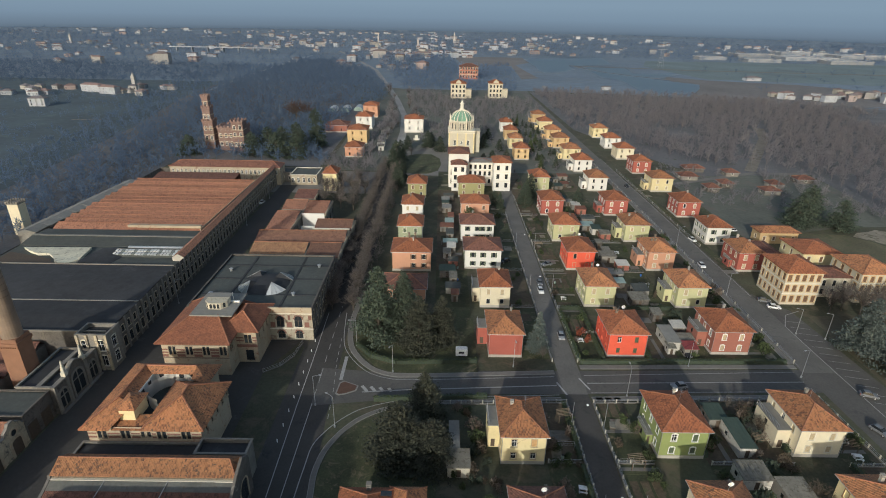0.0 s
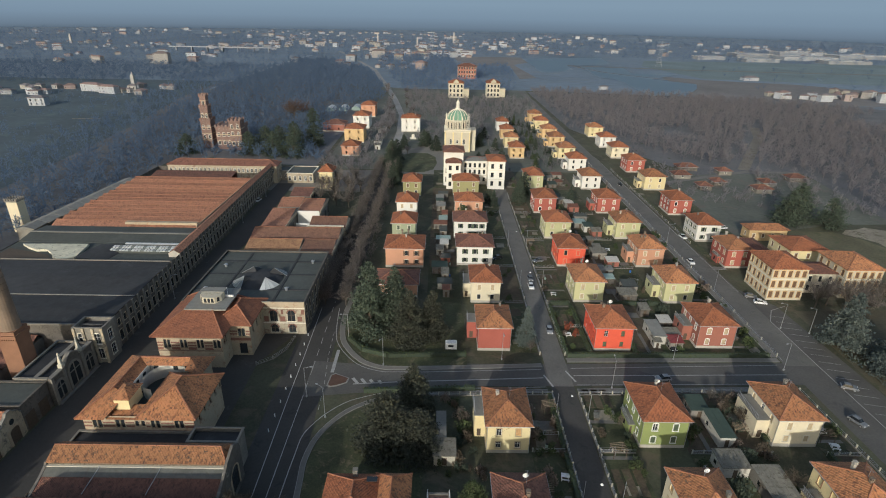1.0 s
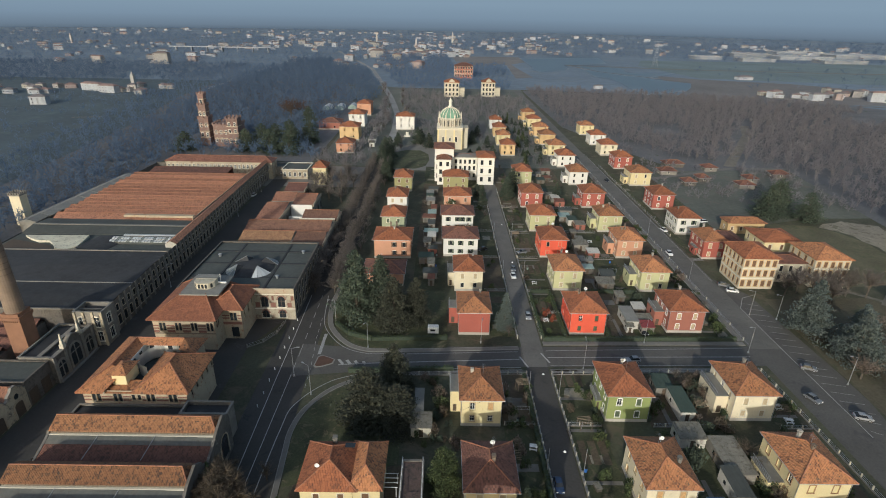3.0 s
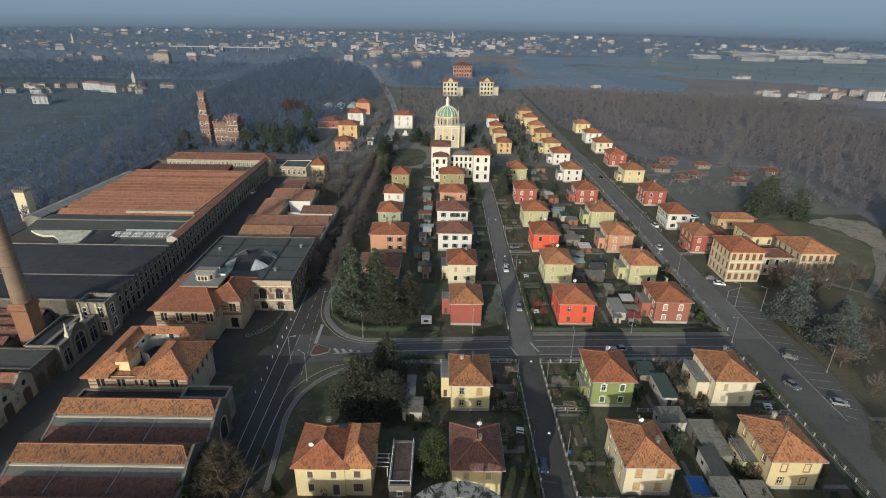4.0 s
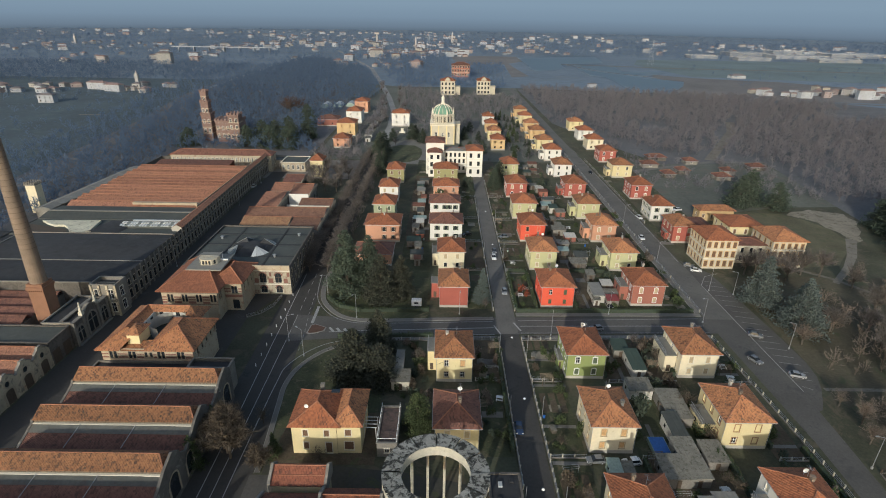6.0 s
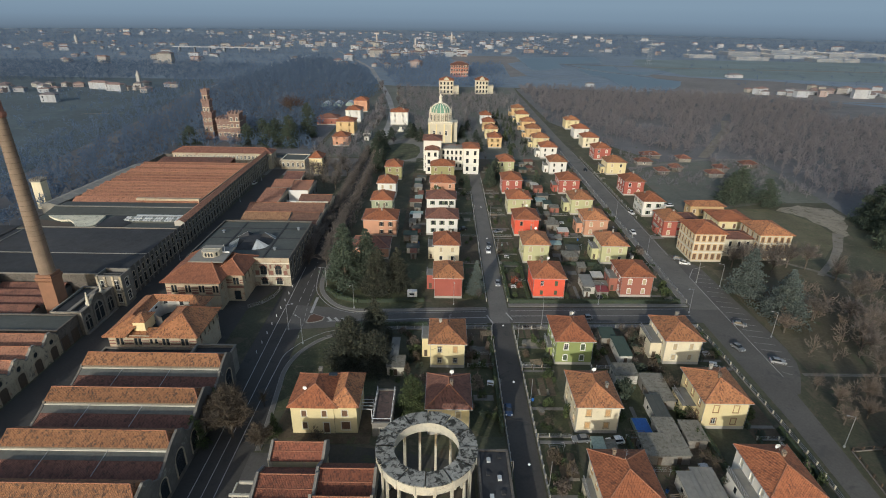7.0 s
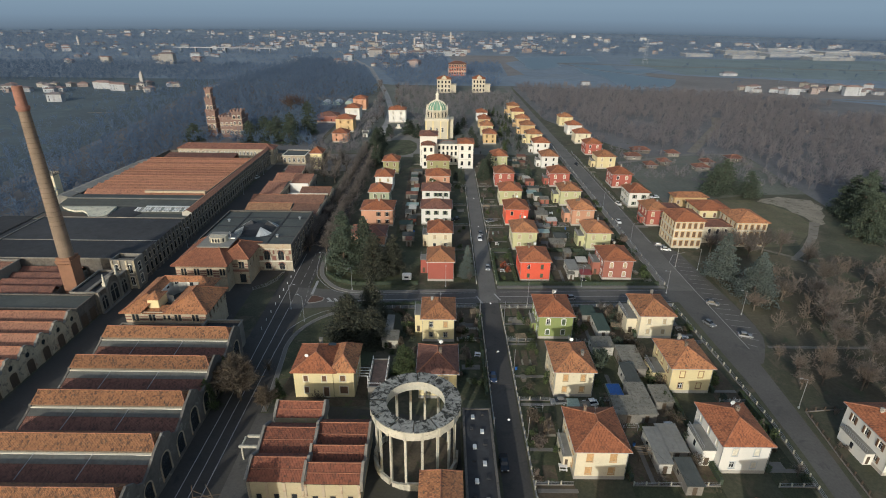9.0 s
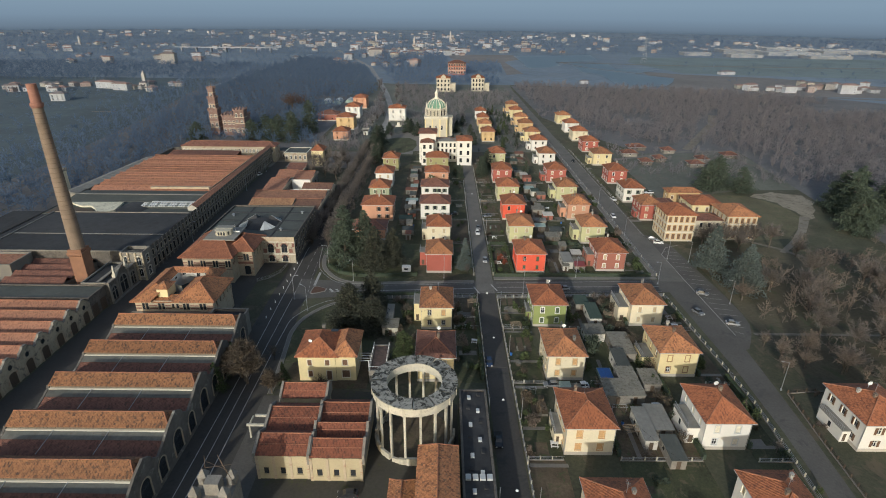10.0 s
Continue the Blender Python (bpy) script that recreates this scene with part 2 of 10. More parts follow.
ASPHALT = mottled("worn_asphalt", (0.100, 0.094, 0.085), fine=1.8, coarse=0.09, spread=0.32, stain=(0.075, 0.072, 0.068), stain_at=0.56)
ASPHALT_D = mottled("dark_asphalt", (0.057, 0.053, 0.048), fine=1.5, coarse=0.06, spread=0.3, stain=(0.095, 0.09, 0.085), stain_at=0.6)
# Darkened for the mills' shadow on the avenue; also on the near street
ASPHALT_M = mottled("shade_darkened_asphalt", (0.066, 0.061, 0.055), fine=1.8, coarse=0.08, spread=0.32, stain=(0.045, 0.044, 0.042), stain_at=0.56)
OLDROAD = mottled("pale_worn_road", (0.25, 0.245, 0.235), fine=1.2, coarse=0.06, spread=0.3, stain=(0.17, 0.165, 0.155), stain_at=0.57)
# Asphalt lightened on the far stretches to imitate haze and sun
ASPHALT_P = mottled("haze_lightened_asphalt", (0.158, 0.149, 0.134), fine=1.8, coarse=0.09, spread=0.32, stain=(0.11, 0.106, 0.10), stain_at=0.57)
PAVING = mottled("grey_paving", (0.18, 0.168, 0.15), fine=1.2, coarse=0.1, spread=0.25, stain=(0.14, 0.13, 0.11))
KERB = mottled("kerb_stone", (0.25, 0.24, 0.22), spread=0.2)
PAINT = mottled("worn_road_paint", (0.36, 0.355, 0.34), fine=4.0, coarse=1.0, spread=0.25, stain=(0.25, 0.24, 0.22), stain_at=0.57)
GRASS = mottled("winter_grass", (0.066, 0.068, 0.040), fine=1.3, coarse=0.06, spread=0.6, stain=(0.105, 0.088, 0.058), stain_at=0.52, bump=0.6)
LAWN = mottled("garden_lawn", (0.056, 0.062, 0.029), fine=2.2, coarse=0.14, spread=0.7, stain=(0.135, 0.112, 0.068), stain_at=0.545, bump=0.6)
PARK = mottled("park_ground", (0.100, 0.086, 0.054), fine=1.2, coarse=0.05, spread=0.55, stain=(0.072, 0.082, 0.042), stain_at=0.53, bump=0.6)
SOIL = mottled("dug_garden_soil", (0.098, 0.074, 0.047), fine=1.8, coarse=0.22, spread=0.65, stain=(0.07, 0.085, 0.035), stain_at=0.55, bump=0.7)
TRACK = mottled("dull_gravel_track", (0.20, 0.178, 0.145), fine=1.2, coarse=0.12, spread=0.35, stain=(0.12, 0.11, 0.075), stain_at=0.54)
PARKLAWN = mottled("brown_green_park_lawn", (0.128, 0.116, 0.066), fine=1.2, coarse=0.06, spread=0.5, stain=(0.088, 0.098, 0.046), stain_at=0.54, bump=0.6)
GRAVEL = mottled("pale_gravel", (0.25, 0.22, 0.17), fine=1.2, coarse=0.12, spread=0.4, stain=(0.125, 0.115, 0.072), stain_at=0.53)
# Litter colour greyed and lightened to stand in for haze
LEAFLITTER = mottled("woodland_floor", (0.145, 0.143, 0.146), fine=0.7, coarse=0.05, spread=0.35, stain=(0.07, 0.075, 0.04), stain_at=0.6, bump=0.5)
# Field green cooled towards blue in place of distance haze
FIELD_G = mottled("haze_tinted_green_field", (0.135, 0.178, 0.185), fine=0.15, coarse=0.012, spread=0.3)
# Grass colour raised above its own tone to imitate haze
NORTHGRASS = mottled("haze_paled_rough_grass", (0.115, 0.120, 0.098), fine=0.5, coarse=0.03, spread=0.4, stain=(0.135, 0.120, 0.100), stain_at=0.54, bump=0.5)
# The plain's blue is aerial haze put into the base colour
PLAIN = mottled("haze_blue_plain", (0.142, 0.185, 0.232), fine=0.08, coarse=0.006, spread=0.35, stain=(0.165, 0.195, 0.225), stain_at=0.55)
# Far-bank scrub, with haze blue painted into its colour
BANK = mottled("haze_blue_bank_scrub", (0.072, 0.098, 0.112), fine=0.25, coarse=0.02, spread=0.35, stain=(0.10, 0.135, 0.135), stain_at=0.56)
FIELD_B = mottled("ploughed_field", (0.165, 0.155, 0.150), fine=0.15, coarse=0.012, spread=0.3)
CASTLE = mottled("castle_brick", (0.20, 0.128, 0.110), fine=1.2, coarse=0.4, spread=0.35, stain=(0.32, 0.29, 0.27), stain_at=0.56)
WATER, _nt, _ln, _o = shader("pond_water")
_o.inputs["Base Color"].default_value, _o.inputs["Roughness"].default_value = (0.08, 0.12, 0.15, 1), 0.35
BARK = mottled("bark", (0.10, 0.084, 0.066), fine=4.0, coarse=0.8, spread=0.3)
TWIGS = leafy("bare_twigs", (0.190, 0.164, 0.146), 0.3, 0.38)
# Brown twigs with some haze added as a lighter tone
THICKET = leafy("haze_lifted_brown_twigs", (0.225, 0.180, 0.145), 0.22, 0.42)
TWIGS_RED = leafy("reddish_bare_twigs", (0.138, 0.110, 0.080), 0.3, 0.38)
# Haze is mixed into this colour: bluer and lighter than bare twigs
FARWOOD = leafy("haze_blue_bare_wood", (0.146, 0.204, 0.292), 0.09, 0.5)
# Paled and greyed so the nearer woods carry some haze
MIDWOOD = leafy("haze_paled_bare_wood", (0.262, 0.242, 0.248), 0.09, 0.5)
# Town walls and roofs: dulled, cooler copies that imitate haze over the distance
FARWALLS = {"white": mottled("hazed_white_render", (0.36, 0.38, 0.41)), "cream": mottled("hazed_cream_render", (0.34, 0.33, 0.32)), "orange": mottled("hazed_pink_render", (0.30, 0.25, 0.24)), "stone": mottled("hazed_grey_render", (0.24, 0.255, 0.275)), "yellow": mottled("hazed_yellow_render", (0.33, 0.315, 0.28))}
FARROOF = [mottled("hazed_brown_tiles", (0.19, 0.155, 0.15)), mottled("hazed_red_brown_tiles", (0.23, 0.16, 0.145)), mottled("hazed_grey_brown_tiles", (0.17, 0.155, 0.16))]
NEEDLES = leafy("dark_conifer_needles", (0.054, 0.072, 0.050), 0.35, 0.15)
NEEDLES_BLUE = leafy("blue_grey_conifer_needles", (0.074, 0.098, 0.068), 0.3, 0.15)
NEEDLES_SILVER = leafy("silver_conifer_needles", (0.115, 0.142, 0.130), 0.22, 0.15)
SHRUB = leafy("evergreen_shrub_leaves", (0.055, 0.075, 0.028))
REDLEAF = leafy("red_winter_leaves", (0.22, 0.06, 0.03))
COPPER = mottled("green_copper", (0.16, 0.30, 0.22), spread=0.2)
BLUE = plain("blue_pool_sheet", (0.03, 0.13, 0.42), rough=0.4)
RUBBER = plain("tyre_rubber", (0.02, 0.02, 0.02), rough=0.8)
CARGLASS = plain("car_glass", (0.02, 0.022, 0.025), rough=0.1)
GREENHOUSE = plain("pale_green_sheeting", (0.30, 0.38, 0.33), rough=0.4)
REDSHEET = plain("red_brown_sheeting", (0.25, 0.05, 0.045), rough=0.5)
# ---- building blocks ----
class Geo:
    """A small mesh in the making: quads and triangles with a slope map (metres) for tiles."""

    def __init__(self):
        self.v, self.f, self.uv = [], [], []

    def face(self, pts, uv=None):
        n = len(self.v)
        self.v += [tuple(p) for p in pts]
        self.f.append(tuple(range(n, n + len(pts))))
        if uv is None:
            a = Vector(pts[0])
            e = (Vector(pts[1]) - a).normalized()
            nn = (Vector(pts[1]) - a).cross(Vector(pts[2]) - a)
            g = nn.normalized().cross(e) if nn.length > 1e-9 else Vector((0, 0, 1))
            uv = [((Vector(p) - a).dot(e) + a.x + a.y, (Vector(p) - a).dot(g)) for p in pts]
        self.uv += uv
        return self

    def box(self, x0, x1, y0, y1, z0, z1, bottom=True):
        p = [(x0, y0, z0), (x1, y0, z0), (x1, y1, z0), (x0, y1, z0), (x0, y0, z1), (x1, y0, z1), (x1, y1, z1), (x0, y1, z1)]
        for q in ((0, 1, 5, 4), (1, 2, 6, 5), (2, 3, 7, 6), (3, 0, 4, 7), (4, 5, 6, 7)) + (((3, 2, 1, 0),) if bottom else ()):
            self.face([p[i] for i in q])
        return self

    def prism(self, ring, z0, z1, top=True):
        n = len(ring)
        for i in range(n):
            a, b = ring[i], ring[(i + 1) % n]
            self.face([(*a, z0), (*b, z0), (*b, z1), (*a, z1)])
        if top:
            self.face([(*p, z1) for p in ring])
        return self

    def tube(self, a, b, ra, rb, sides=6):
        a, b = Vector(a), Vector(b)
        d = (b - a).normalized()
        u = d.orthogonal().normalized()
        w = d.cross(u)
        ring = lambda c, r: [c + (u * math.cos(k) + w * math.sin(k)) * r for k in [2 * math.pi * i / sides for i in range(sides)]]
        p, q = ring(a, ra), ring(b, rb)
        for i in range(sides):
            j = (i + 1) % sides
            self.face([p[i], p[j], q[j], q[i]])
        self.face(q)
        return self

    def mesh(self, name, material, smooth=False):
        me = bpy.data.meshes.new(name)
        me.from_pydata(self.v, [], self.f)
        layer = me.uv_layers.new(name="slope")
        layer.data.foreach_set("uv", [c for p in self.uv for c in p])
        me.materials.append(material)
        if smooth:
            me.polygons.foreach_set("use_smooth", [True] * len(me.polygons))
        return me


def part(name, geo, material, parent=None, at=(0, 0, 0), label="", turn=0.0):
    """Links a Geo (or a ready mesh) as one mesh object under a thing or a part."""
    me = geo.mesh(name, material) if isinstance(geo, Geo) else geo
    ob = new(name, me)
    ob.parent = parent
    ob.location = at
    if turn:
        ob.rotation_euler = (0, 0, turn)
    if label:
        tagged(ob, label)
    return ob


def thing(name, label, category, at=(0, 0, 0), group="", turn=0.0, kind=""):
    ob = new(name)
    ob.location = at
    ob.rotation_euler = (0, 0, radians(turn))
    return tagged(ob, label, category, group, kind)


def sheet(name, pts, z, material, label, category, thick=0.0):
    """A flat piece of ground cover, with an edge where it stands proud."""
    g = Geo()
    if thick:
        g.prism(pts, z - thick, z)
    else:
        g.face([(*p, z) for p in pts])
    ob = part(name, g, material)
    return tagged(ob, label, category, kind="structure")


def facade(g, a, b, z0, z1, holes, deep=0.22):
    """An outer wall face from a to b (seen from outside left to right) with openings u0, u1, z0, z1 cut in and their reveals."""
    a, b = Vector((*a, 0)), Vector((*b, 0))
    d = (b - a).normalized()
    n = Vector((d.y, -d.x, 0))
    L = (b - a).length
    us = sorted({0, L, *[h[0] for h in holes], *[h[1] for h in holes]})
    zs = sorted({z0, z1, *[h[2] for h in holes], *[h[3] for h in holes]})
    P = lambda u, z, k=0: a + d * u + Vector((0, 0, z)) - n * k
    for u0, u1 in zip(us, us[1:]):
        for w0, w1 in zip(zs, zs[1:]):
            mu, mz = (u0 + u1) / 2, (w0 + w1) / 2
            if not any(h[0] < mu < h[1] and h[2] < mz < h[3] for h in holes):
                g.face([P(u0, w0), P(u1, w0), P(u1, w1), P(u0, w1)])
    for u0, u1, w0, w1 in holes:
        g.face([P(u0, w0), P(u0, w0, deep), P(u0, w1, deep), P(u0, w1)])
        g.face([P(u1, w0, deep), P(u1, w0), P(u1, w1), P(u1, w1, deep)])
        g.face([P(u0, w1), P(u0, w1, deep), P(u1, w1, deep), P(u1, w1)])
        g.face([P(u0, w0, deep), P(u0, w0), P(u1, w0), P(u1, w0, deep)])


KEPT = {}


def surround_mesh(w, h, mat, band=0.16, arch=False):
    """A raised border round an opening, with a deeper sill; centred on the opening's foot, facing -y."""
    key = ("surround", round(w, 2), round(h, 2), mat.name, band, arch)
    if key not in KEPT:
        g = Geo()
        g.box(-w / 2 - band, -w / 2, -0.06, 0.0, 0, h)
        g.box(w / 2, w / 2 + band, -0.06, 0.0, 0, h)
        if arch:
            pts = [(-w / 2 - band, h), (-w / 2, h + band * 1.1), (0, h + band * 1.9), (w / 2, h + band * 1.1), (w / 2 + band, h)]
            for (xa, za), (xb, zb) in zip(pts, pts[1:]):
                g.face([(xa, -0.06, h), (xb, -0.06, h), (xb, -0.06, zb), (xa, -0.06, za)])
                g.face([(xa, -0.06, za), (xb, -0.06, zb), (xb, 0, zb), (xa, 0, za)])
        else:
            g.box(-w / 2 - band, w / 2 + band, -0.06, 0.0, h, h + band)
        g.box(-w / 2 - band * 1.3, w / 2 + band * 1.3, -0.14, 0.0, -0.1, 0)
        KEPT[key] = g.mesh("surround", mat)
    return KEPT[key]


def pane_mesh(w, h, mat):
    key = ("pane", round(w, 2), round(h, 2), mat.name)
    if key not in KEPT:
        g = Geo()
        g.box(-w / 2, w / 2, 0.15, 0.19, 0, h)
        KEPT[key] = g.mesh("pane", mat)
    return KEPT[key]


def bar_mesh(w, h, mat):
    """Window bars: a frame, a mullion and a transom."""
    key = ("bars", round(w, 2), round(h, 2), mat.name)
    if key not in KEPT:
        g = Geo()
        for x in (-w / 2, -0.03, w / 2 - 0.06):
            g.box(x, x + 0.06, 0.11, 0.15, 0, h)
        for z in (0, h * 0.6, h - 0.06):
            g.box(-w / 2 + 0.06, -0.03, 0.115, 0.148, z, z + 0.06)
            g.box(0.03, w / 2 - 0.06, 0.115, 0.148, z, z + 0.06)
        KEPT[key] = g.mesh("sash", mat)
    return KEPT[key]


def shutter_mesh(w, h, mat):
    """One louvred leaf, hinged at its edge and folded back on the wall."""
    key = ("shutter", round(w, 2), round(h, 2), mat.name)
    if key not in KEPT:
        g = Geo()
        g.box(0, w, -0.055, -0.005, 0, h)
        for i in range(3):
            z = 0.12 + i * (h - 0.2) / 3
            g.box(0.07, w - 0.07, -0.075, -0.055, z, z + (h - 0.2) / 3 - 0.1)
        KEPT[key] = g.mesh("shutter", mat)
    return KEPT[key]


def window(parent, x, y, z, w, h, turn, trim=None, filling=None, shutters=None, arch=False, name="window", bars=True):
    """A window in its opening: border, then pane (or closed shutters), sash bars and open leaves as its pieces."""
    win = part(name, surround_mesh(w, h, trim or TRIM, arch=arch), None, parent, (x, y, z), turn=turn)
    closed = filling is not None and filling is not GLASS
    part("shutter" if closed else "pane", pane_mesh(w, h, filling or GLASS), None, win)
    if not closed and bars:
        part("sash", bar_mesh(w, h, WHITE), None, win)
    if shutters:
        m = shutter_mesh(w / 2, h, shutters)
        part("shutter", m, None, win, (-w / 2 - w / 2 - 0.02, -0.06, 0))
        part("shutter", m, None, win, (w / 2 + 0.02, -0.06, 0))
    return win


def hip_geo(x0, x1, y0, y1, z, rise, over=0.6, thick=0.16, ridge=None, sag=0.0):
    """Hipped roof over a rectangle: slopes, eaves edge and soffit. Returns the mesh, its ridge line and its hip lines."""
    x0, x1, y0, y1 = x0 - over, x1 + over, y0 - over, y1 + over
    w, d = x1 - x0, y1 - y0
    cx, cy = (x0 + x1) / 2, (y0 + y1) / 2
    if ridge is None:
        ridge = abs(d - w)
    if d >= w:
        a, b = (cx, cy - ridge / 2, z + rise), (cx, cy + ridge / 2, z + rise)
    else:
        a, b = (cx - ridge / 2, cy, z + rise), (cx + ridge / 2, cy, z + rise)
    c = [(x0, y0, z), (x1, y0, z), (x1, y1, z), (x0, y1, z)]
    g = Geo()
    if d >= w:
        g.face([c[0], c[1], a]).face([c[1], c[2], b, a]).face([c[2], c[3], b]).face([c[3], c[0], a, b])
        hips = [(c[0], a), (c[1], a), (c[2], b), (c[3], b)]
    else:
        g.face([c[0], c[1], b, a]).face([c[1], c[2], b]).face([c[2], c[3], a, b]).face([c[3], c[0], a])
        hips = [(c[0], a), (c[3], a), (c[1], b), (c[2], b)]
    low = [(p[0], p[1], z - thick) for p in c]
    for i in range(4):
        g.face([low[i], low[(i + 1) % 4], c[(i + 1) % 4], c[i]])
    g.face(low[::-1])
    return g, (a, b), hips


def caps(lines, r=0.115):
    """Half-round cap tiles along ridges and hips."""
    g = Geo()
    for a, b in lines:
        a, b = Vector(a), Vector(b)
        if (b - a).length < 0.3:
            continue
        n = max(2, int((b - a).length / 1.1))
        for i in range(n):
            p, q = a.lerp(b, i / n), a.lerp(b, (i + 0.97) / n)
            up = Vector((0, 0, 0.03))
            g.tube(p + up, q + up * 1.6, r, r * 1.1, 5)
    return g


def stack_geo(w=0.6, h=1.5, cap=True):
    g = Geo()
    g.box(-w / 2, w / 2, -w / 2, w / 2, -0.7, h)
    g.box(-w / 2 - 0.1, w / 2 + 0.1, -w / 2 - 0.1, w / 2 + 0.1, h, h + 0.12)
    if cap:
        for sx in (-1, 1):
            for sy in (-1, 1):
                g.box(sx * w * 0.4 - 0.06, sx * w * 0.4 + 0.06, sy * w * 0.4 - 0.06, sy * w * 0.4 + 0.06, h + 0.12, h + 0.4)
        g.box(-w / 2 - 0.08, w / 2 + 0.08, -w / 2 - 0.08, w / 2 + 0.08, h + 0.4, h + 0.5)
    return g


def dish_geo(r=0.42):
    g = Geo()
    g.tube((0, 0, -0.6), (0, 0, 0.8), 0.035, 0.035, 5)
    rings = []
    for k in range(5):
        rr, dep = r * k / 4, 0.22 * r * (k / 4) ** 2
        rings.append([(rr * math.cos(t), -0.1 - dep, 0.8 + rr * math.sin(t)) for t in [2 * math.pi * i / 12 for i in range(12)]])
    for k in range(1, 5):
        for i in range(12):
            j = (i + 1) % 12
            g.face([rings[k - 1][i], rings[k - 1][j], rings[k][j], rings[k][i]])
            g.face([(p[0], p[1] + 0.02, p[2]) for p in (rings[k][i], rings[k][j], rings[k - 1][j], rings[k - 1][i])])
    g.tube((0, -0.1, 0.45), (0, -0.55, 0.75), 0.02, 0.02, 4)
    return g


def aerial_geo():
    g = Geo()
    g.tube((0, 0, -0.5), (0, 0, 2.4), 0.03, 0.025, 4)
    g.tube((-0.1, -0.7, 2.2), (0.1, 0.7, 2.2), 0.02, 0.02, 4)
    for k in range(6):
        y = -0.6 + k * 0.24
        g.tube((-0.35, y, 2.2), (0.35, y, 2.2), 0.012, 0.012, 4)
    return g
# ---- the ground, roads and yards ----
g = Geo()
steps = [-4600, -1500, -600, -200, 0, 200, 600, 1500, 4600]
for x0, x1 in zip(steps, steps[1:]):
    for y0, y1 in zip(steps, steps[1:]):
        g.face([(x0, y0, 0), (x1, y0, 0), (x1, y1, 0), (x0, y1, 0)])
tagged(part("ground", g, GRASS), "dull winter grass and bare earth reaching to the horizon", "ground", kind="structure")


def strip(name, line, half, z, material, label, category, thick=0.0):
    """A road along a line of (x, y), half its width to each side."""
    left, right = [], []
    for i, p in enumerate(line):
        a, b = Vector(line[max(0, i - 1)]), Vector(line[min(len(line) - 1, i + 1)])
        n = Vector((-(b - a).y, (b - a).x)).normalized()
        h = half[i] if isinstance(half, (list, tuple)) else half
        left.append(tuple(Vector(p) + n * h))
        right.append(tuple(Vector(p) - n * h))
    g = Geo()
    for i in range(len(line) - 1):
        g.face([(*right[i], z), (*right[i + 1], z), (*left[i + 1], z), (*left[i], z)])
        if thick:
            g.face([(*right[i], z - thick), (*right[i + 1], z - thick), (*right[i + 1], z), (*right[i], z)])
            g.face([(*left[i + 1], z - thick), (*left[i], z - thick), (*left[i], z), (*left[i + 1], z)])
    return tagged(part(name, g, material), label, category, kind="structure")


# carriageways, each a few millimetres over the next
strip("road", [(-26, -60), (-26, 60), (-27, 95), (-27.2, 140), (-25.2, 200), (-24.8, 300)], [6.3, 6.3, 5.2, 4.4, 4.2, 3.4], 0.030, ASPHALT_M, "worn asphalt avenue beside the factory, darkened for the mills' shade", "road")
strip("road", [(-26, 102.3), (-12, 102.6), (0, 104.2), (30, 104.8), (70, 106), (104, 107)], [7.0, 5.4, 4.5, 4.4, 4.4, 4.4], 0.034, ASPHALT, "grey asphalt cross street with worn markings", "road")
strip("road", [(34.9, -70), (34.9, 60), (35.0, 100.4)], 2.75, 0.038, ASPHALT_M, "narrow dark asphalt street between garden fences", "road")
strip("road", [(35.0, 100.4), (35.0, 240), (36.0, 262), (42, 282), (43, 440)], [2.75, 2.8, 3.4, 3.0, 2.4], 0.038, ASPHALT_P, "narrow straight asphalt street between garden fences", "road")
strip("road", [(84, -60), (91.5, -5), (95.7, 23), (97.1, 38), (98.4, 60), (98.8, 78), (98.4, 110)], [2.5, 2.5, 2.5, 2.7, 3.2, 4.0, 4.4], 0.042, ASPHALT, "grey asphalt street along the park", "road")
strip("road", [(98.4, 110), (98.4, 250), (97.6, 340), (97.5, 470), (98.5, 560), (96, 640)], [4.4, 4.1, 4.0, 3.6, 3.0, 3.0], 0.042, ASPHALT_P, "long straight asphalt street along the wood", "road")
strip("road", [(-24.8, 300.2), (-25, 330), (-25.4, 400), (-29, 470), (-42, 560), (-58, 650), (-98, 868), (-140, 1010), (-230, 1300)], [3.4, 2.8, 2.6, 2.6, 2.8, 3.0, 3.2, 3.4, 4.0], 0.032, OLDROAD, "pale old road leaving the village", "road")
sheet("meadow", [(-62, 292), (96, 292), (96, 480), (104, 660), (-112, 700), (-66, 480)], 0.008, NORTHGRASS, "rough winter grass behind the church, paled for haze", "meadow")
sheet("parking", [(102.2, 70), (103.4, 70.5), (105.4, 73.6), (108.0, 78.2), (110.0, 83), (110.9, 89), (111.0, 100), (109.5, 141), (103.0, 152), (102.0, 110)], 0.028, ASPHALT, "grey asphalt parking strip with painted bays", "parking")
sheet("yard", [(-72, -60), (-32, -60), (-32, 125), (-31, 128), (-31, 160), (-72, 160)], 0.012, ASPHALT_D, "dark factory yard of old asphalt", "yard")
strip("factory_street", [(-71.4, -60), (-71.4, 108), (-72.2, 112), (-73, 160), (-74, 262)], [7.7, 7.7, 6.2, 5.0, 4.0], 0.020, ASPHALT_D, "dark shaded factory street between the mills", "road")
sheet("yard", [(-80, 250), (-32, 250), (-32, 290), (-80, 290)], 0.016, PAVING, "paved yard behind the mills", "yard")
sheet("verge", [(-40, 73), (-32.6, 73), (-32.6, 118), (-34, 121), (-40, 108)], 0.05, GRASS, "mown grass verge beside the avenue", "verge", thick=0.04)

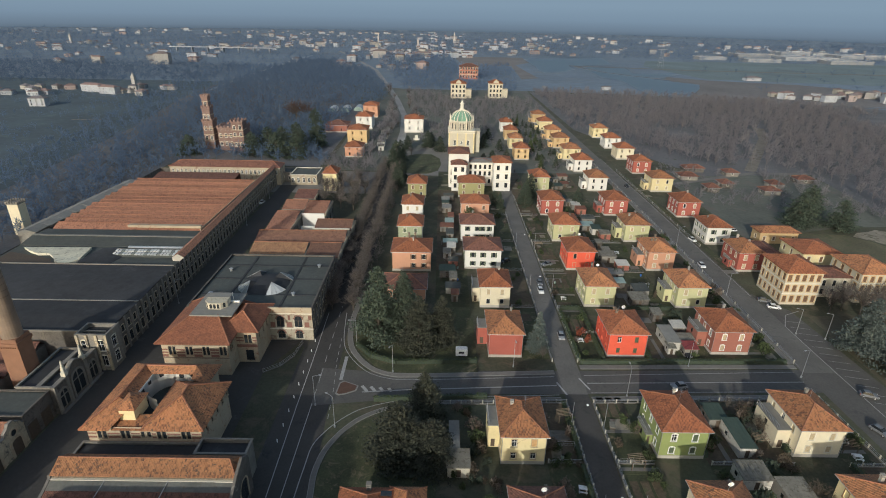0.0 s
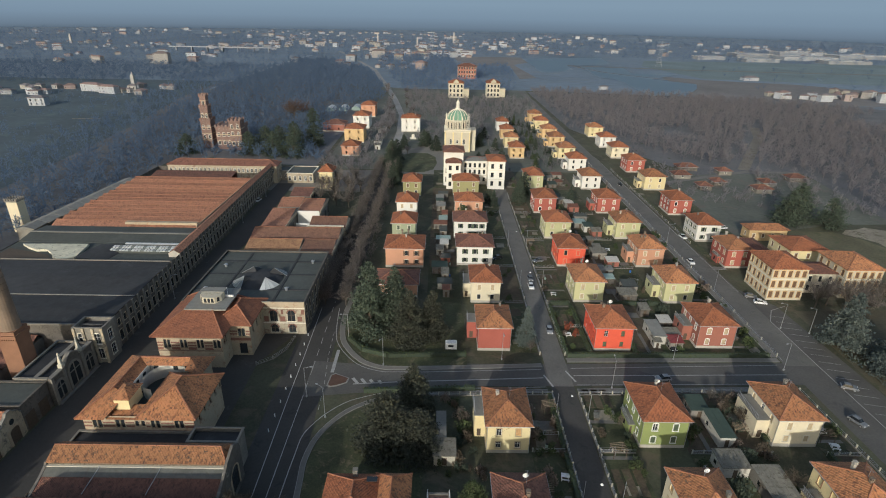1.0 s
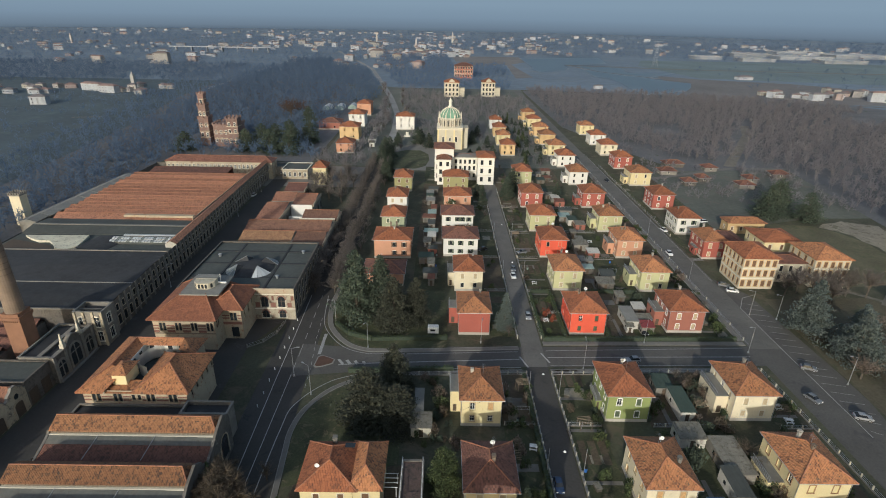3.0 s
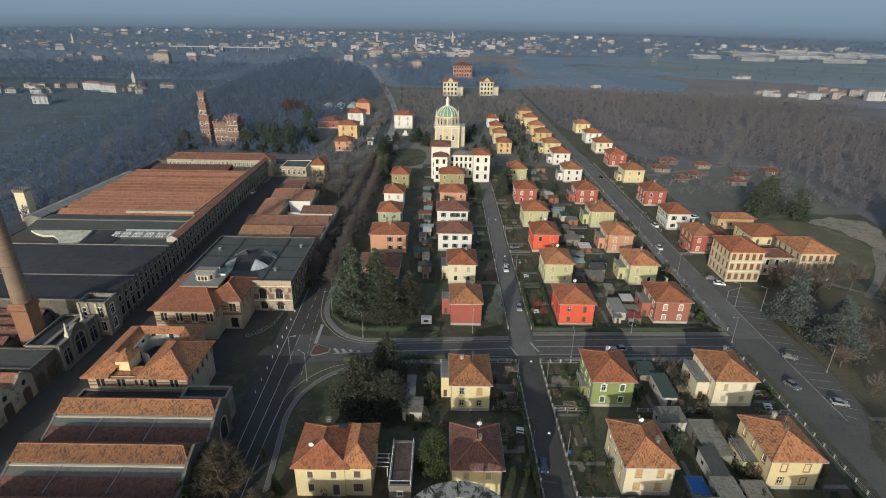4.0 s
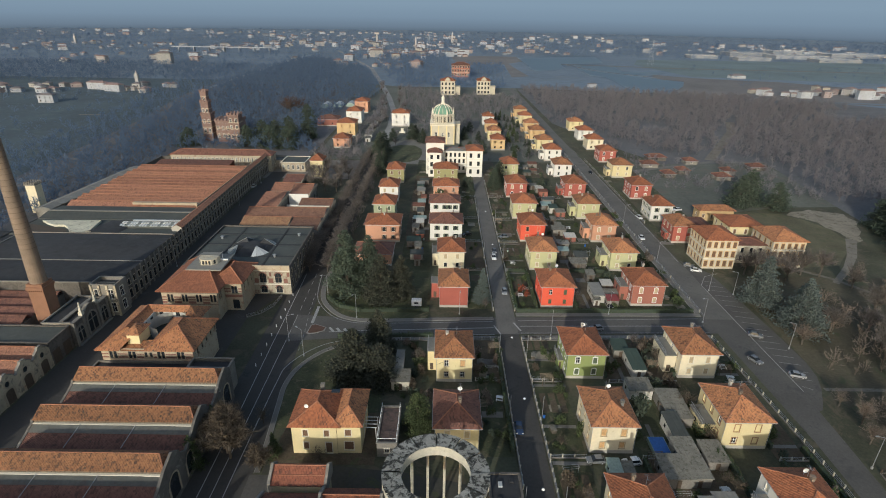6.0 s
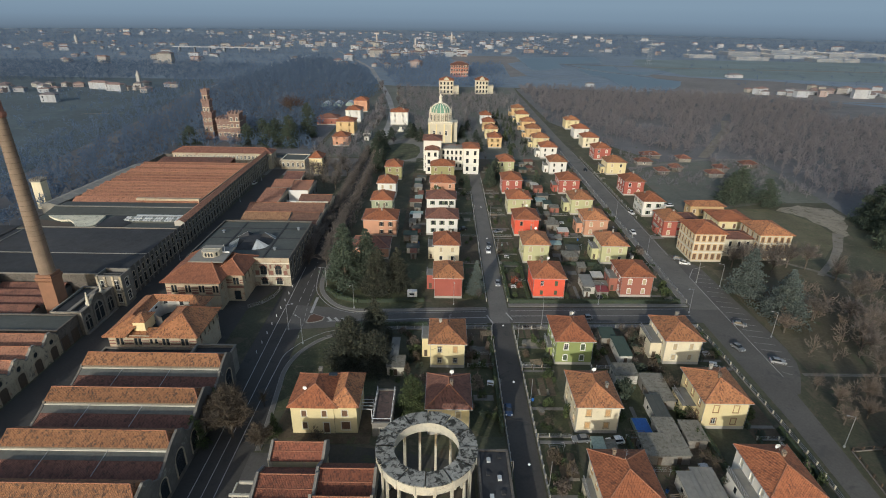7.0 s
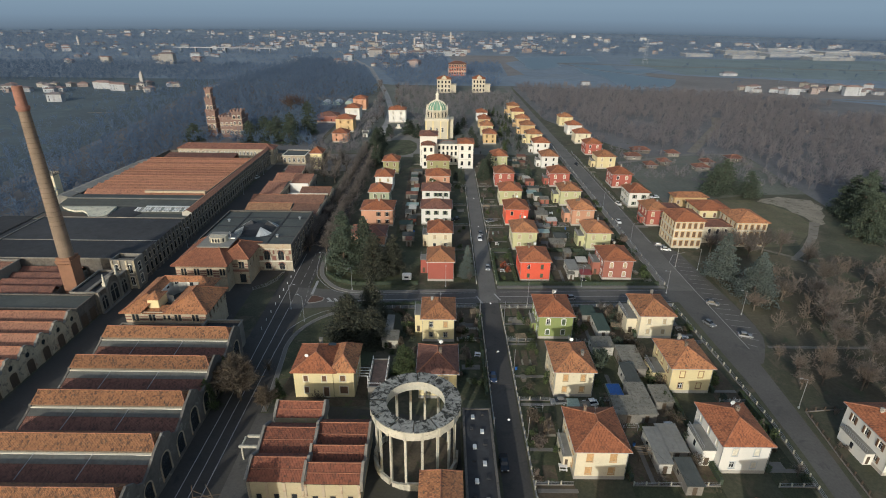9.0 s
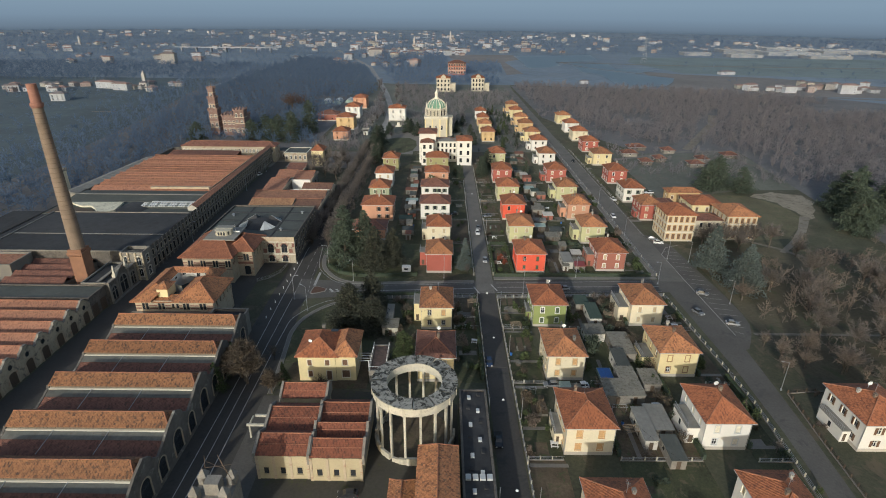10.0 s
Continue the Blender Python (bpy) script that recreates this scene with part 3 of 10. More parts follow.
# pavements with kerbs
def smooth(pts, n=6):
    """A rounded line through the points."""
    out = []
    for i in range(len(pts) - 1):
        p0, p1, p2, p3 = (Vector(pts[max(0, min(len(pts) - 1, k))]) for k in (i - 1, i, i + 1, i + 2))
        for k in range(n):
            t = k / n
            out.append(tuple(0.5 * ((2 * p1) + (p2 - p0) * t + (2 * p0 - 5 * p1 + 4 * p2 - p3) * t * t + (3 * p1 - p0 - 3 * p2 + p3) * t ** 3)))
    return out + [tuple(pts[-1])]


NORTH_BEND = smooth([(-20.8, 150), (-22.0, 134), (-21.3, 123), (-19.2, 116.2), (-14.2, 109.6), (-8.8, 106.9), (-3.8, 106.7), (6, 107.1), (31.4, 108.7)])
SOUTH_BEND = smooth([(-19.0, 50), (-19.4, 58), (-20.4, 70), (-20.8, 77), (-19.2, 84), (-14.2, 91.2), (-5.8, 95.6), (8, 97.4), (31.2, 98.6)])
for line, half, lab in (
    (NORTH_BEND, 0.6, "pale pavement curving round the green"),
    ([(38.2, 111.0), (93.6, 112.4)], 0.7, "pale pavement before the garden hedges"),
    ([(38.2, 98.8), (91.5, 100.6)], 0.6, "grey pavement before the garden fence"),
    (SOUTH_BEND, 0.45, "grey pavement curving along the green"),
    ([(93.2, 113.5), (93.4, 330)], 0.6, "narrow pavement along the garden fences"),
):
    strip("pavement", line, half, 0.13, PAVING, lab, "pavement", thick=0.12)
    for s_ in (-1, 1):
        off = []
        for k, p in enumerate(line):
            a, b = Vector(line[max(0, k - 1)]), Vector(line[min(len(line) - 1, k + 1)])
            nn = Vector((-(b - a).y, (b - a).x)).normalized()
            off.append(tuple(Vector(p) + nn * s_ * (half + 0.06)))
        strip("kerb", off, 0.06, 0.145, KERB, "pale stone kerb edging the pavement", "kerb", thick=0.14)

# markings
def mark(line, half=0.09, dash=None, label="worn white road line", z=0.05):
    g = Geo()
    for a, b in zip(line, line[1:]):
        a, b = Vector(a), Vector(b)
        L = (b - a).length
        d = (b - a) / L
        n = Vector((-d.y, d.x)) * half
        u = 0.0
        while u < L - 0.05:
            e = min(L, u + (dash[0] if dash else L))
            p, q = a + d * u, a + d * e
            g.face([(*(p - n), z), (*(q - n), z), (*(q + n), z), (*(p + n), z)])
            u = e + (dash[1] if dash else 1)
    return tagged(part("road_marking", g, PAINT), label, "road marking", kind="structure")


mark([(-28.0, -40), (-28.1, 48), (-28.3, 67), (-28.9, 95), (-29.1, 112), (-29.6, 136)], 0.09)
mark([(-25.7, -40), (-25.7, 96)], 0.08, None, "white centre line")
mark([(-25.7, 98), (-25.8, 106), (-26.3, 140)], 0.07, (3, 2.5), "broken white centre line")
mark([(-21.2, 91), (-21.7, 100), (-23.0, 112), (-23.6, 124)], 0.06, (1.6, 1.4), "broken white lane line")
mark(smooth([(-23.4, -30), (-23.4, 30), (-23.3, 67), (-23.1, 77.3), (-22.8, 83), (-21.2, 86.8), (-19.1, 90), (-16.0, 93.2), (-12.8, 95.1), (-6.0, 97.3), (8, 98.9), (31, 100.1)]), 0.1, None, "white edge line on the bend")
mark(smooth([(-24.4, 136), (-22.9, 122.4), (-20.6, 115.4), (-15.2, 108.3), (-9.2, 105.4), (-3.8, 105.2), (4.3, 105.4), (31, 107.0)]), 0.1, None, "white edge line on the bend")
mark([(-15.0, 100.2), (-5, 101.2), (31, 103.6)], 0.16, None, "white centre line")
mark([(38.5, 104.6), (92, 106.2)], 0.12, None, "white centre line")
mark([(38.5, 101.0), (92, 102.6)], 0.09, None, "white edge line")
mark([(38.5, 107.6), (92, 110.2)], 0.09, None, "white edge line")
mark([(-20.8, 114.2), (-20.7, 104.6)], 0.42, None, "white hatched splitter line")
for k in range(4):
    mark([(-15.3 + k * 2.1, 102.5 - k * 0.25), (-13.9 + k * 1.9, 100.5)], 0.38, None, "white chevron of the splitter")
mark([(37.0, 106.5), (38.6, 102.2)], 0.22, None, "white stop line")
mark([(31.2, 104.8), (32.8, 100.2)], 0.22, None, "white stop line")
for k in range(18):
    y = 79 + k * 3.3
    mark([(103.9 - 0.03 * (y < 100), y), (min(109.0, 104.6 + 0.6 * (y - 77)), y - 1.2)], 0.06, None, "white parking bay line")
mark([(103.0, 77), (102.6, 110), (102.6, 132), (106.5, 138.5), (112, 141)], 0.1, None, "white edge line of the parking strip")
mark([(94.7, 112), (94.7, 330)], 0.07, None, "pale gutter line")
mark([(102.1, 150), (102.1, 330)], 0.07, None, "pale gutter line")

# traffic island
g = Geo()
isl = [(-21.1, 99.4), (-20.4, 98.9), (-18.8, 99.3), (-16.4, 100.6), (-16.1, 102.4), (-19.8, 104.2), (-20.8, 103.4)]
tagged(part("traffic_island", g.prism(isl, 0.0, 0.16), KERB), "kerbed traffic island with brown planting", "traffic island", kind="structure")
g = Geo()
c = Vector((-18.7, 101.4))
sheet("planting_bed", [tuple(c + (Vector(p) - c) * 0.86) for p in isl], 0.20, mottled("brown_mulch", (0.12, 0.065, 0.045), fine=2.5, coarse=0.8), "brown mulch bed on the island", "planting bed", thick=0.05)

# greens and gardens
sheet("green", [(-20.6, 138), (-20.4, 123.4), (-18.2, 117), (-13.4, 110.6), (-8.6, 107.9), (-3.8, 107.6), (12.5, 108.4), (12.5, 134), (-18, 138)], 0.06, LAWN, "small lawn under tall conifers", "green", thick=0.05)
sheet("green", [(-18.8, 62), (-19.8, 70), (-20.2, 77), (-18.4, 83.6), (-13.6, 90.4), (-5.4, 94.9), (2.5, 95.9), (2.5, 68)], 0.06, LAWN, "triangular lawn inside the road bend", "green", thick=0.05)
sheet("green", [(109.8, 40), (200, 30), (200, 138), (150, 140), (113, 138), (111.4, 100)], 0.018, PARK, "rough brown park grass under bare trees", "green")
sheet("yard", [(-20.2, 18), (-14.4, 18), (-14.4, 49.6), (-20.2, 49.6)], 0.0355, ASPHALT, "patched grey apron before the workshop", "yard")
sheet("yard", [(-18.2, -60), (14.5, -60), (24.5, 4), (24.5, 47), (14, 50), (-3, 52), (-18.0, 52)], 0.014, MOSSYARD, "dark mossy asphalt yard round the workshops", "yard")
sheet("green", [(98.4, 20), (100.0, 40), (101.9, 56), (103.0, 74), (111.2, 85), (128, 72), (128, 20)], 0.015, GRASS, "dark rough lawn beside the far street", "green")
sheet("woodland_floor", [(104, 640), (106, 420), (134, 330), (150, 292), (215, 300), (204, 215), (196, 150), (190, 60), (520, 40), (620, 420), (420, 600)], 0.010, LEAFLITTER, "leaf litter under the bare wood, greyed for haze", "ground")
sheet("woodland_floor", [(-152, 60), (-152, 300), (-120, 305), (-66, 296), (-66, 480), (-110, 690), (-240, 900), (-268, 700), (-256, 550), (-226, 400), (-206, 240), (-196, 60)], 0.010, LEAFLITTER, "leaf litter under the riverside wood, greyed for haze", "ground")
sheet("lawn", [(121, 160), (146, 147), (160, 149), (171, 161), (180, 174), (181, 186), (177, 197), (170, 205), (150, 206), (124, 195)], 0.017, PARKLAWN, "brownish winter lawn behind the palazzo", "lawn")
sheet("gravel_yard", [(172.6, 203.4), (177, 207.6), (183, 209), (187.6, 211.4), (193, 208.4), (200.4, 206), (199, 201), (200, 196), (195.6, 190.5), (193, 184), (188.6, 179), (186.4, 173.6), (183, 171.6), (181.4, 175), (182.6, 182), (180.4, 188), (181, 194), (177.6, 198.4)], 0.022, GRAVEL, "pale gravel open ground beside the wood", "gravel")
strip("path", [(183, 304), (243, 398), (262, 440)], [3.0, 3.4, 3.6], 0.022, TRACK, "pale clearing track through the wood", "path")
strip("path", [(182.5, 175), (171, 158), (162, 147.3), (149.5, 135)], [2.0, 1.6, 1.3, 1.0], 0.024, TRACK, "gravel footpath across the park", "path")
strip("path", [(143, 145), (150.5, 138.3), (157.6, 127)], 0.9, 0.026, TRACK, "gravel footpath behind the spruces", "path")
strip("path", [(108.6, 78), (145, 78), (190, 76)], 0.6, 0.026, TRACK, "narrow pale path across the park", "path")
sheet("meadow", [(119, 196), (176, 214), (206, 216), (214, 300), (122, 302)], 0.009, NORTHGRASS, "pale rough grass between the allotment cabins", "meadow")
strip("path", [(120, 272), (150, 286), (183, 300), (215, 300)], 1.8, 0.024, PAVING, "pale lane past allotment sheds", "path")
sheet("church_square", [(-21, 284), (6, 284), (8, 352), (-6, 352), (-21, 338)], 0.020, PAVING, "pale paved forecourt of the church", "square")
sheet("lawn", [(-20, 290), (-12, 287), (-4, 288), (1, 294), (3, 308), (2, 322), (-3, 332), (-12, 333), (-20, 326)], 0.06, LAWN, "lawn with a stone edge before the church", "lawn", thick=0.05)

sheet("garden", [(-17.4, 52.4), (3.2, 52.4), (3.2, 67.6), (-16.6, 66.0)], 0.045, SOIL, "dark bare garden round the yellow house", "garden", thick=0.04)
GARDENS = random.Random(5)
# house plots: lawns, dug beds, paths between the fences
def plot(x0, x1, y0, y1):
    sheet("garden", [(x0, y0), (x1, y0), (x1, y1), (x0, y1)], 0.05, GARDENS.choice([LAWN, LAWN, SOIL]), "winter garden plot with thin grass", "garden", thick=0.05)
    for _ in range(GARDENS.randint(1, 3)):
        w, d = GARDENS.uniform(2.0, 5.0), GARDENS.uniform(1.5, 4.0)
        a, b = GARDENS.uniform(x0 + 0.4, x1 - w - 0.4), GARDENS.uniform(y0 + 0.4, y1 - d - 0.4)
        sheet("garden_bed", [(a, b), (a + w, b), (a + w, b + d), (a, b + d)], 0.078 + 0.006 * GARDENS.random(), GARDENS.choice([SOIL, SOIL, GRAVEL, LAWN, PAVING]), "small garden bed or paved patch", "garden bed", thick=0.03)


def garden_path(line, label="narrow concrete garden path"):
    strip("garden_path", line, 0.45, 0.10, PAVING, label, "path", thick=0.05)


ROWS_Y = [7.5, 31.6, 55.9, 80.3, 115.2, 141.3, 167.0, 193.2, 223.2, 259.3]
for i, y in enumerate(ROWS_Y):
    y1 = (97.0 if y > 80 else ROWS_Y[i + 1] - 1.1) if y < 100 else (ROWS_Y[i + 1] - 1.1 if i + 1 < len(ROWS_Y) else y + 33)
    y0 = y - 0.9 if y < 100 else max(y - 0.9, 113.2)
    plot(38.4, 45.8, y0, y1)
    plot(56.6, 65.0, y0, y1)
    plot(65.2, 73.6, y0, y1)
    plot(84.4, 90.6 if y < 100 else 92.2, y0, y1)
    if y > 50 and y < 260:
        plot(24.4, 31.2, y0, y1)
        if y > 112:
            plot(1.5, 12.0, y0, y1)
    if y > 160:
        plot(104.0, 106.6, y0, y1)
        plot(117.5, 126, y0, y1)
for y in ROWS_Y[1:8]:
    garden_path([(38.6, y - 2.4), (46.2, y - 2.4)])
    garden_path([(38.6, y + 8.0), (45.6, y + 8.0)])
    garden_path([(84.6, y + 3.0), (90.4, y + 3.0)])
    garden_path([(61.0, y - 0.6), (61.2, y + 9.0)])
    for k in range(3):
        x, w = 39.2 + 2.1 * k, 1.5
        yy = y + 12.5
        sheet("vegetable_bed", [(x, yy), (x + w, yy), (x + w, yy + 6.5), (x, yy + 6.5)], 0.13, SOIL, "dug vegetable bed in a garden", "garden bed", thick=0.08)
# ---- the workers' houses ----
NAMES = {"red": "bright red", "wine": "dark red", "brick": "brick-red", "green": "olive green", "lime": "pale green", "sage": "sage green", "olive": "dull olive", "cream": "cream", "yellow": "pale yellow", "ochre": "ochre", "orange": "salmon orange", "white": "white", "stone": "grey", "banded": "cream and brick"}
HR = random.Random(11)


def holes_for(L, cols, floors, w=1.0, hs=(1.55, 1.75), zs=(1.3, 4.4)):
    out = []
    for f in range(floors):
        for c in cols:
            u = L * c
            out.append((u - w / 2, u + w / 2, zs[f], zs[f] + hs[f]))
    return out


def house(x0, x1, y0, d=11.6, h=7.2, wall="cream", roof=ROOF_NEW, rise=2.7, front=(0.27, 0.73), side=(0.2, 0.5, 0.8), trim=None, filling=None, shutters=None, arch=False, annex=None, floors=2, plinth=True, stacks=1, sky_dish=False, label="", group="workers' houses", detail=True, ridge=None, zs=(1.3, 4.4), hs=(1.55, 1.75), aerial=True, over=0.6):
    """A hipped-roof house. x0..x1 and y0 are its front wall line; d its depth."""
    w = x1 - x0
    cx, cy = (x0 + x1) / 2, y0 + d / 2
    rname = {"red_clay_tiles": "red tiled", "weathered_clay_tiles": "weathered orange tiled", "dark_clay_tiles": "dark tiled"}.get(roof.name, "tiled")
    ob = thing("house", label or f"{NAMES[wall]} rendered {['', 'one', 'two', 'three'][floors]}-storey house under a hipped {rname} roof", "house", (cx, cy, 0), group)
    hw, hd = w / 2, d / 2
    sides = [((-hw, -hd), (hw, -hd), front, 0.0), ((hw, -hd), (hw, hd), side, math.pi / 2), ((hw, hd), (-hw, hd), front, math.pi), ((-hw, hd), (-hw, -hd), side, -math.pi / 2)]
    g = Geo()
    spots = []
    for a, b, cols, turn in sides:
        L = (Vector(b) - Vector(a)).length
        hs_ = holes_for(L, cols, floors, 1.0, hs, zs) if detail else []
        facade(g, a, b, 0, h, hs_)
        dv = (Vector(b) - Vector(a)).normalized()
        for u0, u1, z0, z1 in hs_:
            p = Vector(a) + dv * (u0 + u1) / 2
            spots.append((p.x, p.y, z0, u1 - u0, z1 - z0, turn))
    part("wall", g, WALLS[wall], ob)
    for i, (px, py, pz, pw, ph, turn) in enumerate(spots if y0 < 300 else []):
        fill = filling if (filling is None or HR.random() < 0.8) else GLASS
        window(ob, px, py, pz, pw, ph, turn, trim, fill, shutters if fill in (None, GLASS) else None, arch, bars=y0 < 120)
    if plinth:
        q = Geo()
        k = 0.07
        q.box(-hw - k, hw + k, -hd - k, -hd + 0.0, 0, 0.75).box(-hw - k, -hw, -hd, hd, 0, 0.75).box(hw, hw + k, -hd, hd, 0, 0.75)
        part("plinth", q, PLINTH, ob)
    r, rl, hips = hip_geo(-hw, hw, -hd, hd, h, rise, over=over, ridge=ridge)
    part("roof", r, roof, ob)
    part("ridge_tiles", caps([rl, *hips]), RIDGE, ob)
    q = Geo()
    for a, b in (((-hw - over, -hd - over), (hw + over, -hd - over)), ((-hw - over, hd + over), (-hw - over, -hd - over)), ((hw + over, -hd - over), (hw + over, hd + over))):
        q.tube((*a, h - 0.1), (*b, h - 0.1), 0.08, 0.08, 5)
    part("gutter", q, METAL, ob)
    for sx in (-1, 1) if y0 < 130 else ():
        part("downpipe", Geo().tube((sx * (hw + 0.07), -hd - 0.07, 0.1), (sx * (hw + 0.07), -hd - 0.07, h - 0.2), 0.05, 0.05, 5), METAL, ob)
    for s in range(stacks):
        sx, sy = HR.uniform(-0.28, 0.28) * w, HR.uniform(-0.12, 0.3) * d
        z = h + rise * (1 - max(abs(sx) / (hw + over), 0.1)) - 0.2
        part("chimney", stack_geo(HR.uniform(0.42, 0.6), HR.uniform(0.5, 1.0)), HR.choice([PLINTH, BRICK, WALLS["stone"]]), ob, (sx, sy, z))
    if sky_dish:
        part("satellite_dish", dish_geo(0.5), WHITE, ob, (w * 0.08, hd * 0.55, h + rise * 0.72))
    if aerial and y0 < 150:
        part("aerial", aerial_geo(), METAL, ob, (HR.uniform(-1, 1), HR.uniform(0, 2), h + rise * 0.85))
    if annex:
        # a low stair and balcony block on the left flank
        ax, ay0, ay1, ah = annex
        q = Geo()
        q.box(-hw - ax, -hw - 0.003, ay0, ay1, 0, ah)
        a_ = part("annex", q, WALLS[wall], ob, label=f"{NAMES[wall]} side annex with a flat terrace")
        q = Geo()
        q.box(-hw - ax - 0.2, -hw, ay0 - 0.2, ay1 + 0.2, ah + 0.002, ah + 0.14)
        part("flat_roof", q, LEAD, a_)
        q = Geo()
        ym = (ay0 + ay1) / 2
        q.box(-hw - ax - 0.01, -hw - ax + 0.05, ym - 0.4, ym + 0.4, ah - 2.0, ah - 0.7)
        part("side_window", q, GLASS, a_)
        part("door", Geo().box(-hw - ax * 0.75, -hw - ax * 0.4, ay0 - 0.02, ay0 + 0.05, 0.2, 2.1), WOOD_DARK, a_)
        q = Geo()
        for k in range(int((ay1 - ay0) / 0.5) + 1):
            q.box(-hw - ax, -hw - ax + 0.05, ay0 + k * 0.5, ay0 + k * 0.5 + 0.05, ah + 0.14, ah + 1.05)
        q.box(-hw - ax - 0.01, -hw - ax + 0.06, ay0, ay1, ah + 1.05, ah + 1.12)
        part("railing", q, METAL, a_)
    return ob


OLD, NEW, DK = ROOF_OLD, ROOF_NEW, ROOF_DARK
PALE = SHUTTER_P
# street east of the middle road
house(45.9, 55.9, 7.4, wall="cream", roof=NEW, trim=SHUTTER_O, filling=SHUTTER_O, annex=(1.6, -3, 2, 3.2), stacks=2)
house(45.9, 55.5, 32.2, wall="cream", roof=NEW, trim=SHUTTER_O, filling=SHUTTER_O, annex=(1.6, -3, 3, 3.0), stacks=1)
house(46.6, 55.3, 56.5, wall="cream", roof=OLD, trim=SHUTTER_P, filling=SHUTTER_O, sky_dish=True)
house(46.8, 55.9, 81.0, wall="green", roof=NEW, trim=WHITE, filling=SHUTTER_G, arch=True, annex=(1.3, -2, 3, 2.6), sky_dish=True)
house(46.4, 56.0, 115.7, wall="red", roof=NEW, trim=WALLS["red"], filling=SHUTTER_G, arch=True, sky_dish=True, stacks=2)
house(46.8, 55.8, 142.0, wall="lime", roof=OLD, filling=PALE, stacks=1, sky_dish=True)
house(46.8, 56.2, 167.6, wall="red", roof=NEW, trim=WALLS["orange"], filling=WALLS["red"], sky_dish=True)
house(46.8, 56.8, 193.4, wall="lime", roof=NEW, filling=PALE)
house(47.2, 56.8, 223.2, wall="wine", roof=NEW, trim=WHITE, filling=SHUTTER_P, arch=True)
house(48.2, 57.2, 259.4, wall="lime", roof=NEW, filling=PALE)
for i, y in enumerate((322, 351, 378, 408)):
    house(47.6, 56.4, y, wall=("ochre", "yellow", "ochre", "white")[i], roof=OLD if i == 1 else NEW, filling=SHUTTER_B)
# west side of the far street
house(74.2, 83.6, 9.5, wall="white", roof=NEW, filling=PALE, stacks=2)
house(74.3, 83.4, 34.0, wall="white", roof=NEW, trim=PALEGLASS, filling=SHUTTER_W, annex=(2.6, -4, 3.0, 4.0), stacks=1, sky_dish=True)
house(74.0, 83.3, 58.3, wall="yellow", roof=OLD, trim=TRIM_B, filling=WALLS["yellow"], annex=(2.8, -2.5, 3.4, 3.4), sky_dish=False, stacks=2)
house(74.6, 83.6, 81.8, wall="cream", roof=OLD, filling=PALE, annex=(2.8, -3.4, 4.6, 4.8), stacks=1)
house(74.3, 84.0, 117.6, wall="brick", roof=NEW, trim=WHITE, filling=SHUTTER_P, arch=True, annex=(2.6, -2.0, 4.0, 4.6))
house(74.6, 83.6, 142.0, wall="lime", roof=OLD, filling=PALE, annex=(2.4, -2, 4, 4.4))
house(74.8, 84.0, 168.0, wall="orange", roof=OLD, filling=PALE, annex=(2.4, -2, 4, 4.4), stacks=3)
house(75.0, 84.4, 194.0, wall="lime", roof=OLD, filling=PALE, annex=(2.4, -2, 4, 4.4), stacks=2)
house(75.6, 85.6, 224.2, wall="wine", roof=NEW, trim=WHITE, filling=SHUTTER_P, arch=True, annex=(2.4, -2, 4, 3.4))
house(77.2, 86.6, 260.2, wall="white", roof=OLD, filling=None, annex=(2.4, -2, 4, 4.0))
house(78.2, 88.0, 296.0, wall="white", roof=NEW, filling=None, annex=(2.4, -2, 4, 4.0))
for i, y in enumerate((323, 355, 382, 415, 446)):
    house(77.6, 87.8, y, wall=("yellow", "ochre", "ochre", "yellow", "ochre")[i], roof=(OLD, OLD, OLD, NEW, OLD)[i], filling=SHUTTER_B, annex=(2.2, -2, 4, 3.4))
# east side of the far street
house(106.3, 117.5, 33.8, d=12.4, wall="white", roof=NEW, filling=None, shutters=SHUTTER_B, annex=(1.8, -3.5, 4.0, 2.9), stacks=2, sky_dish=True)
house(106.5, 115.0, 168.4, wall="wine", roof=OLD, filling=PALE, stacks=2, annex=(1.2, -2, 2, 2.8))
house(106.4, 115.6, 192.6, wall="white", roof=NEW, filling=None, shutters=SHUTTER_G, zs=(1.2, 4.3))
house(107.7, 117.4, 223.4, wall="wine", roof=NEW, trim=WHITE, filling=SHUTTER_P, arch=True)
house(109.4, 120.0, 260.8, wall="yellow", roof=OLD, filling=PALE, annex=(2.2, -2, 4, 3.6))
house(111.0, 121.0, 294.6, wall="wine", roof=NEW, trim=WHITE, filling=SHUTTER_P, arch=True)
for i, y in enumerate((327, 357, 391)):
    house(111.6 + i * 0.8, 122 + i * 0.8, y, wall=("cream", "white", "yellow")[i], roof=(NEW, NEW, OLD)[i], filling=SHUTTER_B)
# west of the middle road
house(15.2, 23.8, 55.4, wall="yellow", roof=DK, filling=SHUTTER_P, sky_dish=True, d=11.0)
house(15.2, 23.6, 79.0, wall="yellow", roof=OLD, trim=SHUTTER_P, filling=SHUTTER_O, annex=(2.3, -1.0, 4.6, 5.6), d=11.0)
house(15.6, 24.0, 115.0, wall="wine", roof=OLD, trim=WALLS["wine"], filling=WALLS["wine"], front=(), annex=(2.6, 0.5, 4.8, 5.0), d=11.0, label="dark red rendered two-storey house under a weathered orange tiled roof")
house(15.0, 23.8, 140.6, wall="cream", roof=NEW, filling=PALE, annex=(2.2, -2, 4.5, 4.8), d=11.0)
